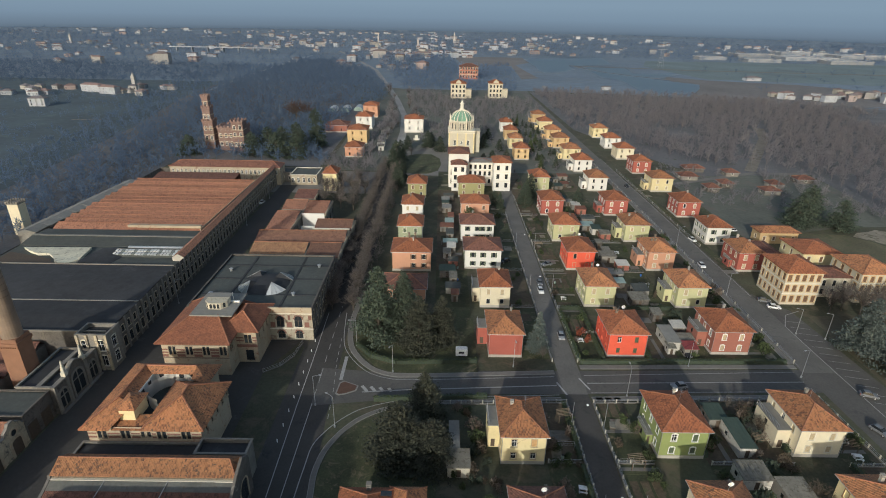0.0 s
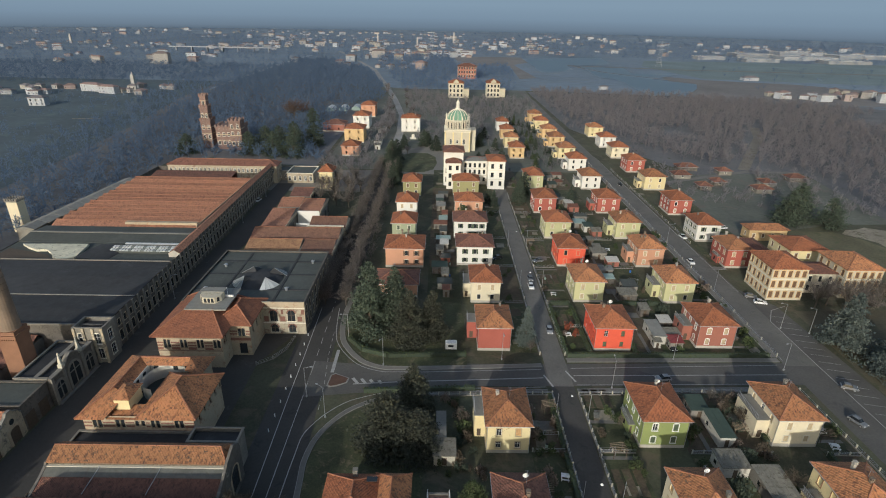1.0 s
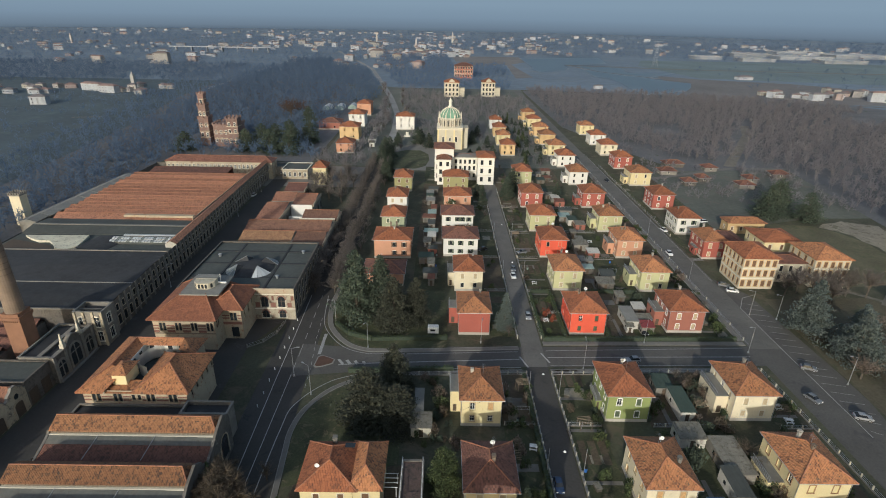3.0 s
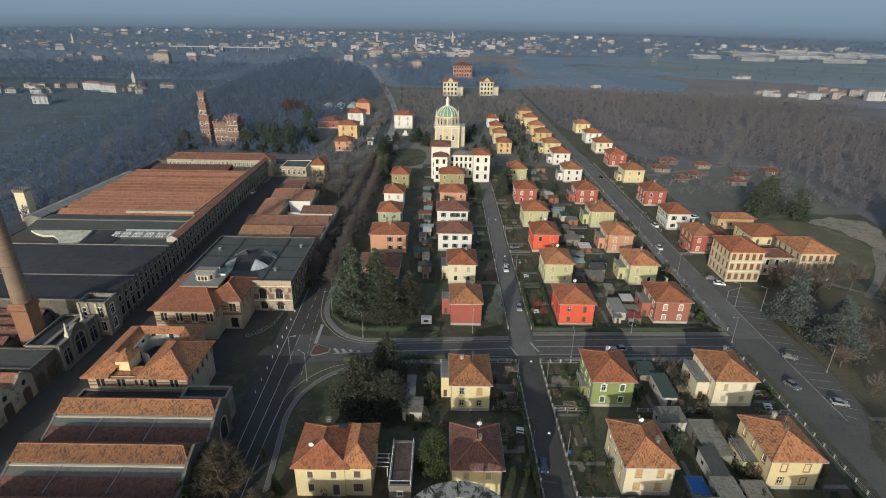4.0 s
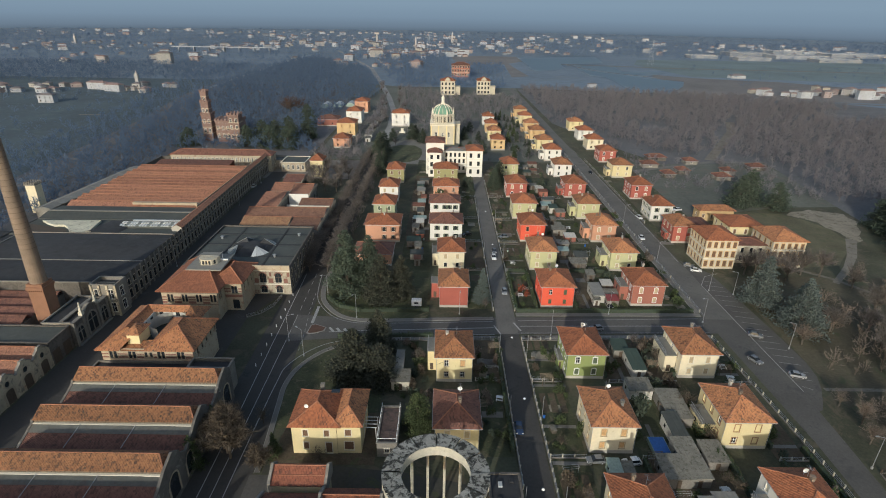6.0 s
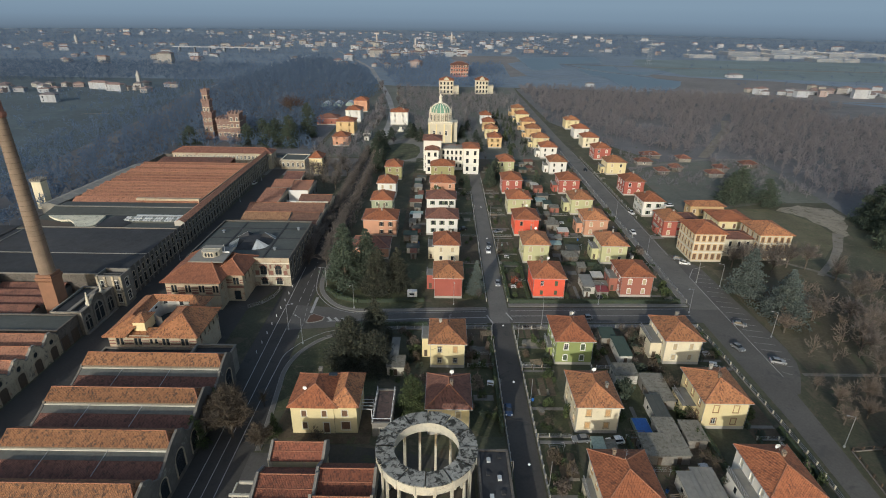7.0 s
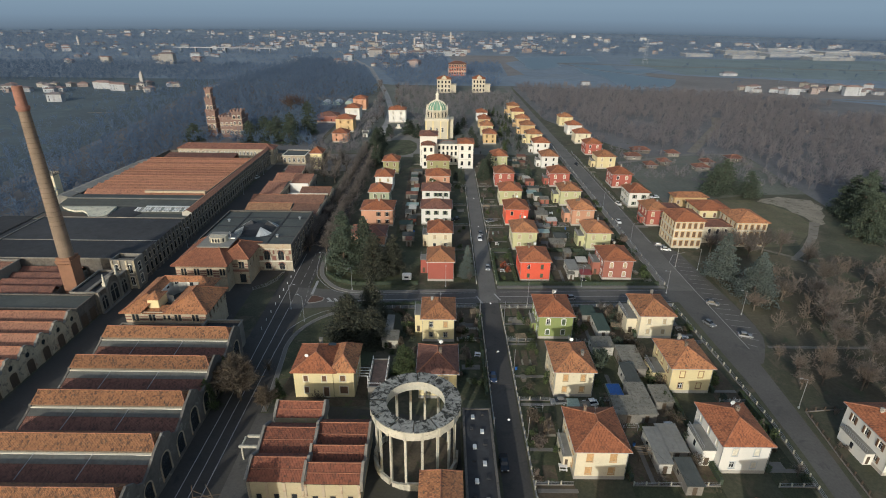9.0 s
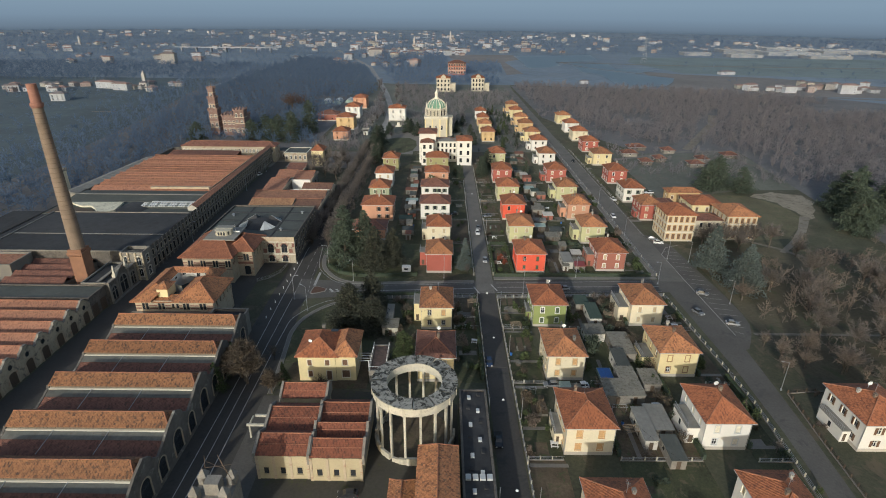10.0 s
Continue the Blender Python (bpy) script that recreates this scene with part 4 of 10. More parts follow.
house(11.4, 23.8, 167.4, wall="white", roof=DK, filling=None, shutters=SHUTTER_G, front=(0.22, 0.5, 0.8), d=11.0, rise=2.5)
house(10.8, 23.4, 192.0, wall="white", roof=DK, filling=None, shutters=SHUTTER_G, front=(0.2, 0.5, 0.66, 0.86), d=11.0, rise=2.5)
house(11.8, 23.6, 216.8, wall="orange", roof=NEW, filling=SHUTTER_B, front=(0.2, 0.8), d=11.0, rise=2.5)
house(11.4, 23.8, 247.6, wall="olive", roof=NEW, filling=SHUTTER_B, front=(0.2, 0.8), d=10.0, rise=2.5)
# the row behind the avenue trees
house(-13.4, -0.4, 165.0, wall="orange", roof=NEW, filling=None, shutters=SHUTTER_B, front=(0.55, 0.82), d=11.6, rise=2.6, stacks=3)
house(-13.2, -4.2, 189.2, wall="sage", roof=NEW, filling=SHUTTER_G, stacks=1, d=11.0)
house(-13.4, -4.8, 214.4, wall="white", roof=NEW, filling=PALE, stacks=1, d=11.0)
house(-12.8, -4.2, 244.8, wall="olive", roof=NEW, filling=SHUTTER_B, d=11.0)
house(-14.4, -1.6, 143.5, d=10, h=4.6, floors=1, wall="orange", roof=DK, filling=SHUTTER_B, rise=2.4, zs=(1.2,), hs=(1.6,), label="low salmon house under a dark tiled roof behind cedars")
# garden houses along the old road
house(-55.6, -45.2, 322, h=6.2, wall="orange", roof=NEW, filling=SHUTTER_B, label="small bright orange house under a red tiled roof")
house(-60.0, -47.0, 359, d=14, h=9.4, wall="ochre", roof=NEW, filling=SHUTTER_B, zs=(2.0, 6.2), hs=(1.9, 1.9))
house(-61.4, -49.4, 408, d=16, h=9.6, wall="white", roof=NEW, filling=SHUTTER_B, zs=(2.0, 6.2), hs=(1.9, 1.9))
house(-62.6, -50.8, 459, d=16, h=9.6, wall="orange", roof=NEW, filling=SHUTTER_B, zs=(2.0, 6.2), hs=(1.9, 1.9))
house(-24.3, -10.6, 398, d=13, h=10.2, wall="white", roof=NEW, filling=SHUTTER_B, zs=(2.4, 6.6), hs=(1.9, 1.9))
house(-54.2, -47.6, 251.0, d=9, h=9.6, wall="yellow", roof=NEW, filling=SHUTTER_B, zs=(1.6, 5.4), front=(0.3, 0.7))
house(-82, -66, 395, d=14, h=5.2, floors=1, wall="brick", roof=DK, filling=SHUTTER_B, label="low brick-red shed under a dark tiled roof")

# the cross-roofed yellow house beside the bend
ob = thing("house", "pale yellow two-storey house with a wing under red tiles", "house", (-6.2, 60.5, 0), "workers' houses")
g = Geo()
fr = [(2.2, 3.2, 4.4, 6.0), (6.4, 7.4, 4.4, 6.0), (2.2, 3.2, 1.2, 2.9), (6.6, 7.8, 0.2, 2.9)]
facade(g, (-7.0, -5.2), (1.9, -5.2), 0, 7.2, fr)
fr2 = [(1.6, 2.8, 4.4, 6.0), (1.4, 3.2, 0.9, 3.0)]
facade(g, (1.9, -5.0), (6.6, -5.0), 0, 7.2, fr2)
facade(g, (6.6, -5.0), (6.6, 5.2), 0, 7.2, [(3, 4, 4.4, 6), (7, 8, 4.4, 6)])
facade(g, (6.6, 5.2), (-7.0, 5.2), 0, 7.2, [])
facade(g, (-7.0, 5.2), (-7.0, -5.2), 0, 7.2, [(2, 3, 4.4, 6), (7, 8, 4.4, 6)])
part("wall", g, WALLS["yellow"], ob)
for u0, u1, z0, z1 in fr:
    window(ob, -7.0 + (u0 + u1) / 2, -5.2, z0, u1 - u0, z1 - z0, 0, None, SHUTTER_B)
for u0, u1, z0, z1 in fr2:
    window(ob, 1.9 + (u0 + u1) / 2, -5.0, z0, u1 - u0, z1 - z0, 0, None, SHUTTER_B)
for u in (3.5, 7.5):
    window(ob, 6.6, -5.0 + u, 4.4, 1, 1.6, math.pi / 2, None, SHUTTER_B)
r1, rl, hp = hip_geo(-7.0, 2.4, -5.2, 5.2, 7.2, 2.9, ridge=3.2)
part("roof", r1, ROOF_NEW, ob)
part("ridge_tiles", caps([rl, *hp]), RIDGE, ob)
r2, rl, hp = hip_geo(1.4, 6.6, -5.0, 5.4, 7.22, 2.6, ridge=5.0)
part("roof", r2, ROOF_OLD, ob)
part("ridge_tiles", caps([rl, *hp]), RIDGE, ob)
part("satellite_dish", dish_geo(0.45), WHITE, ob, (-4.4, -2.2, 8.7))
part("skylight", Geo().box(-0.9, 0.9, -0.5, 0.5, 0, 0.15), GLASS, ob, (0.6, 2.6, 9.3))
part("chimney", stack_geo(0.7, 1.2), WALLS["stone"], ob, (-2.4, 4.0, 8.4))
# ---- the cotton mill ----
def shed_roof(x0, x1, ye, nxt):
    """One bay of the lit saw-tooth mill: tiled lantern, clerestory, glazed band and lower tiles. ye: eave line; nxt: pitch."""
    ob = thing("mill_bay", "saw-tooth mill bay with weathered orange tiles over a glazed band", "factory roof", ((x0 + x1) / 2, ye, 0), "mill bays")
    hw = (x1 - x0) / 2
    hip = 1.8
    g = Geo()
    g.face([(-hw, 0, 8.0), (hw, 0, 8.0), (hw - hip, 2.6, 9.6), (-hw + 0.3, 2.6, 9.6)])
    g.face([(hw, 0, 8.0), (hw, 5.0, 8.0), (hw - hip, 2.6, 9.6)])
    g.face([(hw, 5.0, 8.0), (-hw, 5.0, 8.0), (-hw + 0.3, 2.6, 9.6), (hw - hip, 2.6, 9.6)])
    g.face([(-hw, 5.0, 8.0), (-hw, 0, 8.0), (-hw + 0.3, 2.6, 9.6)])
    for a, b in (((-hw, 0), (hw, 0)), ((hw, 0), (hw, 5)), ((-hw, 5), (-hw, 0))):
        g.face([(*a, 7.86), (*b, 7.86), (*b, 8.0), (*a, 8.0)])
    part("lantern_roof", g, ROOF_MILL, ob, label="weathered orange tiled lantern roof")
    part("ridge_tiles", caps([((-hw + 0.3, 2.6, 9.6), (hw - hip, 2.6, 9.6)), ((hw, 0, 8), (hw - hip, 2.6, 9.6))]), RIDGE, ob)
    g = Geo()
    g.box(-hw + 0.1, hw - 0.1, 0.35, 4.8, 7.0, 7.86)
    part("clerestory", g, SOFFIT, ob)
    g = Geo()
    n = int(2 * hw / 0.75)
    for k in range(n):
        u = -hw + 0.2 + k * 2 * hw / n
        if k % 9 != 4:
            g.box(u, u + 0.28, 0.22, 0.36, 7.28, 7.86)
    part("brackets", g, SOFFIT, ob)
    g = Geo()
    g.box(-hw - 0.1, hw + 0.15, -0.15, 0.28, 7.0, 7.24)
    part("gutter_beam", g, TRIM, ob, label="pale painted gutter beam")
    g = Geo()
    for k in range(int(2 * hw / 4)):
        u = -hw + k * 4
        g.face([(u, -1.7, 6.45), (u + 3.94, -1.7, 6.45), (u + 3.94, -0.12, 7.1), (u, -0.12, 7.1)])
    g.face([(-hw, -1.72, 6.40), (hw, -1.72, 6.40), (hw, -0.1, 7.04), (-hw, -0.1, 7.04)])
    part("glazed_band", g, ROOFGLASS, ob, label="dusty grey-green glazed band")
    g = Geo()
    g.face([(-hw, -5.4, 5.1), (hw, -5.4, 5.1), (hw, -1.7, 6.38), (-hw, -1.7, 6.38)])
    g.face([(-hw, -nxt + 5.0, 7.9), (hw, -nxt + 5.0, 7.9), (hw, -5.4, 5.1), (-hw, -5.4, 5.1)])
    # Darker tiles stand in for the shadow cast by the bay in front
    part("lower_roof", g, ROOF_DARK, ob, label="lower roof slope in dark tiles, toned for the next bay's shadow")
    for k in (0.28, 0.62):
        g = Geo()
        u = -hw + 2 * hw * k
        g.tube((u + 0.5, -0.1, 7.3), (u - 0.4, -4.6, 5.6), 0.07, 0.07, 4)
        part("cross_pipe", g, METAL, ob)
    # end walls, the street one with an arched gable
    for sx, t in ((-1, -1), (1, 1)):
        g = Geo()
        ux = sx * hw
        prof = [(-nxt + 5.0, 0), (-nxt + 5.0, 7.6), (-5.6, 6.3), (-3.4, 7.2), (-0.6, 8.9), (2.6, 10.0), (4.6, 8.6), (5.0, 7.6), (5.0, 0)]
        if sx < 0:
            prof = [(-nxt + 5.0, 0), (-nxt + 5.0, 7.7), (-5.4, 5.2), (-1.7, 6.5), (0.0, 7.3), (0.2, 7.84), (4.9, 7.84), (5.0, 7.7), (5.0, 0)]
        pts = [(ux, y, z) for y, z in prof]
        pts2 = [(ux + sx * 0.5, y, z) for y, z in prof]
        g.face(pts if sx < 0 else pts[::-1])
        g.face(pts2[::-1] if sx < 0 else pts2)
        for i in range(len(pts)):
            j = (i + 1) % len(pts)
            g.face([pts[i], pts[j], pts2[j], pts2[i]])
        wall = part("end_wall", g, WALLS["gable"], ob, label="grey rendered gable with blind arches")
        for cy_, r_, zz in ((1.2, 1.6, 4.6), (-5.2, 1.3, 4.2)):
            q = Geo()
            ring = [(cy_ + r_ * math.cos(radians(a)), zz + r_ * math.sin(radians(a))) for a in range(0, 181, 20)]
            xo = ux + sx * 0.5
            for (ya, za), (yb, zb) in zip(ring, ring[1:]):
                ya2, za2 = cy_ + (ya - cy_) * 1.22, zz + (za - zz) * 1.22
                yb2, zb2 = cy_ + (yb - cy_) * 1.22, zz + (zb - zz) * 1.22
                f = [(xo + sx * 0.14, ya, za), (xo + sx * 0.14, yb, zb), (xo + sx * 0.14, yb2, zb2), (xo + sx * 0.14, ya2, za2)]
                q.face(f if sx < 0 else f[::-1])
            q.box(min(xo, xo + sx * 0.14), max(xo, xo + sx * 0.14), cy_ - r_ * 1.22, cy_ - r_, 1.0, zz)
            q.box(min(xo, xo + sx * 0.14), max(xo, xo + sx * 0.14), cy_ + r_, cy_ + r_ * 1.22, 1.0, zz)
            arch_ = part("arch_moulding", q, WALLS["banded"], wall)
            q = Geo()
            q.face([(xo + sx * 0.02, y, z) for y, z in ([(cy_ - r_, 1.2)] + ring[::-1] + [(cy_ + r_, 1.2)])][:: (1 if sx > 0 else -1)])
            part("arch_infill", q, GLASS, wall)
    return ob


for k in range(7):
    shed_roof(-63.2, -31.6, 67.2 - 12.4 * k, 12.4)


def low_bay(x0, x1, y0, pitch):
    """Small gabled mill bay across the factory street: tiled saddle roof, shaped gable with a round window and a tall door."""
    ob = thing("mill_bay", "small gabled mill bay with red tiles and a shaped street gable", "factory roof", (x1, y0, 0), "small mill bays")
    L, p = x1 - x0, pitch
    g = Geo()
    g.face([(-L, 0.1, 5.3), (-0.4, 0.1, 5.3), (-0.4, p * 0.62, 6.9), (-L, p * 0.62, 6.9)])
    g.face([(-0.4, p - 0.1, 5.3), (-L, p - 0.1, 5.3), (-L, p * 0.62, 6.9), (-0.4, p * 0.62, 6.9)])
    part("roof", g, ROOF_RUST, ob)
    part("ridge_tiles", caps([((-L, p * 0.62, 6.9), (-0.5, p * 0.62, 6.9))], 0.13), RIDGE, ob)
    part("gutter", Geo().box(-L, -0.4, -0.16, 0.1, 5.16, 5.38), TRIM, ob, label="pale valley gutter")
    m = p / 2
    prof = [(0.02, 0), (0.02, 5.5), (0.45, 5.6), (0.75, 6.3), (m - 1.0, 6.9), (m - 0.6, 7.5), (m + 0.6, 7.5), (m + 1.0, 6.9), (p - 0.75, 6.3), (p - 0.45, 5.6), (p - 0.02, 5.5), (p - 0.02, 0)]
    a = [(-0.4, y, z) for y, z in prof]
    b = [(0.0, y, z) for y, z in prof]
    g = Geo().face(b).face(a[::-1])
    for i in range(len(a)):
        j = (i + 1) % len(a)
        g.face([a[j], a[i], b[i], b[j]])
    w = part("gable", g, WALLS["gablet"], ob, label="dull cream rendered gable with shaped shoulders")
    q = Geo()
    for (ya, za), (yb, zb) in zip(prof[1:], prof[2:-1]):
        q.face([(-0.5, ya, za + 0.02), (0.12, ya, za + 0.02), (0.12, yb, zb + 0.02), (-0.5, yb, zb + 0.02)][::-1])
        q.face([(0.12, ya, za - 0.16), (0.12, yb, zb - 0.16), (0.12, yb, zb + 0.02), (0.12, ya, za + 0.02)])
    part("coping", q, WALLS["stone"], w)

    def ring(r, n=16):
        return [(m + r * math.cos(2 * math.pi * k / n), 5.0 + r * math.sin(2 * math.pi * k / n)) for k in range(n)]

    o, i_ = ring(1.0), ring(0.66)
    q = Geo()
    for k in range(16):
        n = (k + 1) % 16
        q.face([(0.1, *o[k]), (0.1, *o[n]), (0.1, *i_[n]), (0.1, *i_[k])]).face([(0.0, *o[k]), (0.0, *o[n]), (0.1, *o[n]), (0.1, *o[k])]).face([(0.1, *i_[k]), (0.1, *i_[n]), (0.0, *i_[n]), (0.0, *i_[k])])
    part("round_window", q, WALLS["gablet"], w, label="raised ring round a dark window")
    part("round_pane", Geo().face([(0.03, *v) for v in i_]), GLASS, w)

    def arch(r, z0, low, n=10):
        return [(m + r, low), *[(m + r * math.cos(math.pi * k / n), z0 + 0.55 * r * math.sin(math.pi * k / n)) for k in range(n + 1)], (m - r, low)]

    part("gate", Geo().face([(0.03, y, z) for y, z in arch(1.25, 2.9, 0.05)]), WOOD_DARK, w, label="dark tall arched doorway")
    q = Geo()
    out, inn = arch(1.75, 2.95, 0.0), arch(1.22, 2.9, 0.0)
    for (ya, za), (yb, zb), (yc, zc), (yd, zd) in zip(out, out[1:], inn[1:], inn):
        q.face([(0.14, ya, za), (0.14, yb, zb), (0.14, yc, zc), (0.14, yd, zd)]).face([(0.0, ya, za), (0.0, yb, zb), (0.14, yb, zb), (0.14, ya, za)]).face([(0.14, yd, zd), (0.14, yc, zc), (0.0, yc, zc), (0.0, yd, zd)])
    part("arch_moulding", q, WALLS["banded"], w, label="pale raised arch")


for k in range(13):
    low_bay(-150, -79.7, 83.2 - (k + 1) * 5.6, 5.6)

# flat annex north of the small bays, and the powerhouse yard
def block(name, label, category, x0, x1, y0, y1, h, wall, top, parapet=0.5, group="", rows=(), win=(1.2, 2.4), pitchw=4.0, sidesel="f", arch=True, trim=None, fill=None):
    """A flat-roofed building with a parapet and rows of real windows on chosen sides (f front, l left, r right, b back)."""
    ob = thing(name, label, category, ((x0 + x1) / 2, (y0 + y1) / 2, 0), group)
    hw, hd = (x1 - x0) / 2, (y1 - y0) / 2
    g = Geo()
    for key, a, b, turn in (("f", (-hw, -hd), (hw, -hd), 0.0), ("r", (hw, -hd), (hw, hd), math.pi / 2), ("b", (hw, hd), (-hw, hd), math.pi), ("l", (-hw, hd), (-hw, -hd), -math.pi / 2)):
        L = (Vector(b) - Vector(a)).length
        hs = []
        if key in sidesel and rows:
            n = max(1, int(L / pitchw))
            for z in rows:
                for i in range(n):
                    u = L * (i + 0.5) / n
                    hs.append((u - win[0] / 2, u + win[0] / 2, z, z + win[1]))
        facade(g, a, b, 0, h + parapet, hs)
        dv = (Vector(b) - Vector(a)).normalized()
        for u0, u1, z0, z1 in hs:
            p = Vector(a) + dv * (u0 + u1) / 2
            window(ob, p.x, p.y, z0, u1 - u0, z1 - z0, turn, trim or (WALLS["banded"] if wall is WALLS["soot"] else None), fill, None, arch, bars=wall is not WALLS["soot"])
    part("wall", g, wall, ob)
    g = Geo()
    g.box(-hw + 0.3, hw - 0.3, -hd + 0.3, hd - 0.3, h - 0.3, h)
    part("roof", g, top, ob)
    g = Geo()
    g.box(-hw - 0.15, hw + 0.15, -hd - 0.15, -hd + 0.3, h + parapet, h + parapet + 0.18).box(-hw - 0.15, hw + 0.15, hd - 0.3, hd + 0.15, h + parapet, h + parapet + 0.18)
    g.box(-hw - 0.15, -hw + 0.3, -hd + 0.3, hd - 0.3, h + parapet, h + parapet + 0.18).box(hw - 0.3, hw + 0.15, -hd + 0.3, hd - 0.3, h + parapet, h + parapet + 0.18)
    part("coping", g, wall if wall in (WALLS["stone"], WALLS["soot"]) else TRIM, ob)
    return ob


ob = block("mill_annex", "flat grey-green roofed mill annex beside the small bays", "factory", -150, -79.7, 83.3, 91.2, 6.2, WALLS["soot"], BITUMEN_G, 0.2, sidesel="", rows=())
for y in (-2.3, 1.6):
    # No opening is cut: a dark panel imitates the shaded gateway
    part("gate", Geo().box(35.13, 35.22, y - 1.3, y + 1.3, 0, 3.6), WOOD_DARK, ob, label="dark panel standing in for an open loading gate")


def arched_front(x, y0, y1, x0, label):
    """A flat-roofed block whose street front has three arched bays under a curved middle gable, with two obelisks."""
    ob = thing("mill_hall", label, "factory", (x, y0, 0))
    L = y1 - y0
    prof = [(0, 0), (0, 7.0), (L * 0.3, 7.0)] + [(L * 0.3 + L * 0.4 * k / 12, 7.0 + 2.0 * math.sin(math.pi * k / 12)) for k in range(1, 12)] + [(L * 0.7, 7.0), (L, 7.0), (L, 0)]
    b = [(0, y, z) for y, z in prof]
    a = [(-0.6, y, z) for y, z in prof]
    g = Geo().face(b).face(a[::-1])
    for i in range(len(a)):
        j = (i + 1) % len(a)
        g.face([a[j], a[i], b[i], b[j]])
    g.box(x0 - x, -0.6, 0, 0.4, 0, 6.9).box(x0 - x, -0.6, L - 0.4, L, 0, 6.9).box(x0 - x, x0 - x + 0.4, 0.4, L - 0.4, 0, 6.9)
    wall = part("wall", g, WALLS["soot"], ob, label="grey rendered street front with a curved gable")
    part("roof", Geo().box(x0 - x + 0.4, -0.6, 0.4, L - 0.4, 6.2, 6.45), BITUMEN, ob)
    part("coping", Geo().box(x0 - x - 0.1, -0.6, -0.1, 0.5, 6.9, 7.15).box(x0 - x - 0.1, x0 - x + 0.5, 0.5, L - 0.4, 6.9, 7.15), WALLS["stone"], ob, label="mossy stone coping")
    q = Geo()
    for (ya, za), (yb, zb) in zip(prof[1:], prof[2:-1]):
        q.face([(-0.75, ya, za + 0.03), (-0.75, yb, zb + 0.03), (0.3, yb, zb + 0.03), (0.3, ya, za + 0.03)][::-1]).face([(0.3, ya, za - 0.25), (0.3, yb, zb - 0.25), (0.3, yb, zb + 0.03), (0.3, ya, za + 0.03)])
    part("cornice", q, WALLS["stone"], ob)
    for c, r, top in ((0.15, 1.35, 3.6), (0.5, 1.9, 4.4), (0.85, 1.35, 3.6)):
        m = L * c
        arch = lambda rr, lo: [(m + rr, lo), *[(m + rr * math.cos(math.pi * k / 12), top + rr * math.sin(math.pi * k / 12)) for k in range(13)], (m - rr, lo)]
        win = part("window", Geo().face([(0.04, y, z) for y, z in arch(r, 0.9)]), GLASS, wall, label="tall arched window")
        q = Geo()
        o_, n_ = arch(r + 0.45, 0.4), arch(r - 0.04, 0.4)
        for (ya, za), (yb, zb), (yc, zc), (yd, zd) in zip(o_, o_[1:], n_[1:], n_):
            q.face([(0.2, ya, za), (0.2, yb, zb), (0.2, yc, zc), (0.2, yd, zd)]).face([(0.0, ya, za), (0.0, yb, zb), (0.2, yb, zb), (0.2, ya, za)]).face([(0.2, yd, zd), (0.2, yc, zc), (0.0, yc, zc), (0.0, yd, zd)])
        part("arch_moulding", q, WALLS["stone"], win)
        part("mullion", Geo().box(0.04, 0.16, m - 0.12, m + 0.12, 0.9, top + r - 0.05).box(0.05, 0.15, m - r, m - 0.12, top - 0.1, top + 0.1).box(0.05, 0.15, m + 0.12, m + r, top - 0.1, top + 0.1), WALLS["stone"], win)
    for c in (0.02, 0.28, 0.72, 0.98):
        part("pilaster", Geo().box(0.0, 0.3, L * c - 0.35, L * c + 0.35, 0, 7.0), WALLS["stone"], ob)
    for c in (0.29, 0.71):
        part("obelisk", Geo().box(-0.75, 0.25, L * c - 0.5, L * c + 0.5, 7.0, 8.0).tube((-0.25, L * c, 8.0), (-0.25, L * c, 10.8), 0.5, 0.16, 4), CONCRETE, ob, label="weathered pale stone obelisk")
    part("step", Geo().box(0, 0.8, 0.2, L - 0.2, 0, 0.25), PAVING, ob)


arched_front(-78.8, 91.4, 106.2, -82.2, "grey mill front with arched windows, curved gable and obelisks")
block("mill_annex", "low dark flat roof beside the chimney", "factory", -86.8, -82.4, 91.5, 106.1, 6.6, WALLS["stone"], BITUMEN, 0.35, sidesel="", rows=())
block("mill_annex", "pale grey engine house with a flat roof", "factory", -132, -113, 99.0, 108.6, 8.6, WALLS["stone"], ROOF_RUST, 0.5, sidesel="f", rows=())
for i in range(4):
    ob = thing("shed_roof", "small brown tiled workshop roof behind the chimney", "factory roof", (-103, 92.0 + i * 4.4, 0), "workshop roofs")
    g = Geo()
    g.face([(-9.6, 0, 5.4), (9.6, 0, 5.4), (9.6, 3.6, 6.9), (-9.6, 3.6, 6.9)]).face([(9.6, 4.9, 5.4), (-9.6, 4.9, 5.4), (-9.6, 3.6, 6.9), (9.6, 3.6, 6.9)])
    part("roof", g, ROOF_DARK, ob)
    g = Geo()
    g.box(-9.5, 9.5, 0.1, 4.8, 0, 5.35)
    part("wall", g, WALLS["stone"], ob)
# pavilion with columns at the street end of the spinning mill
ob = block("mill_pavilion", "grey stone pavilion with arched windows at the mill's corner", "factory", -83.4, -76.2, 107.4, 112.5, 9.0, WALLS["stone"], BITUMEN, 0.9, sidesel="fr", rows=(1.2, 5.4), win=(1.7, 2.9), pitchw=2.9)
for x in (-3.4, -1.15, 1.15, 3.4):
    part("pilaster", Geo().box(x - 0.3, x + 0.3, -2.85, -2.56, 0, 9.8), WALLS["gablet"], ob)

# great chimney: square foot, round brick shaft, banded head
ob = thing("factory_chimney", "tall tapering brick factory chimney with banded head", "chimney", (-89.8, 98.4, 0))
ob.scale = (1.0, 1.0, 0.975)
foot = Geo()
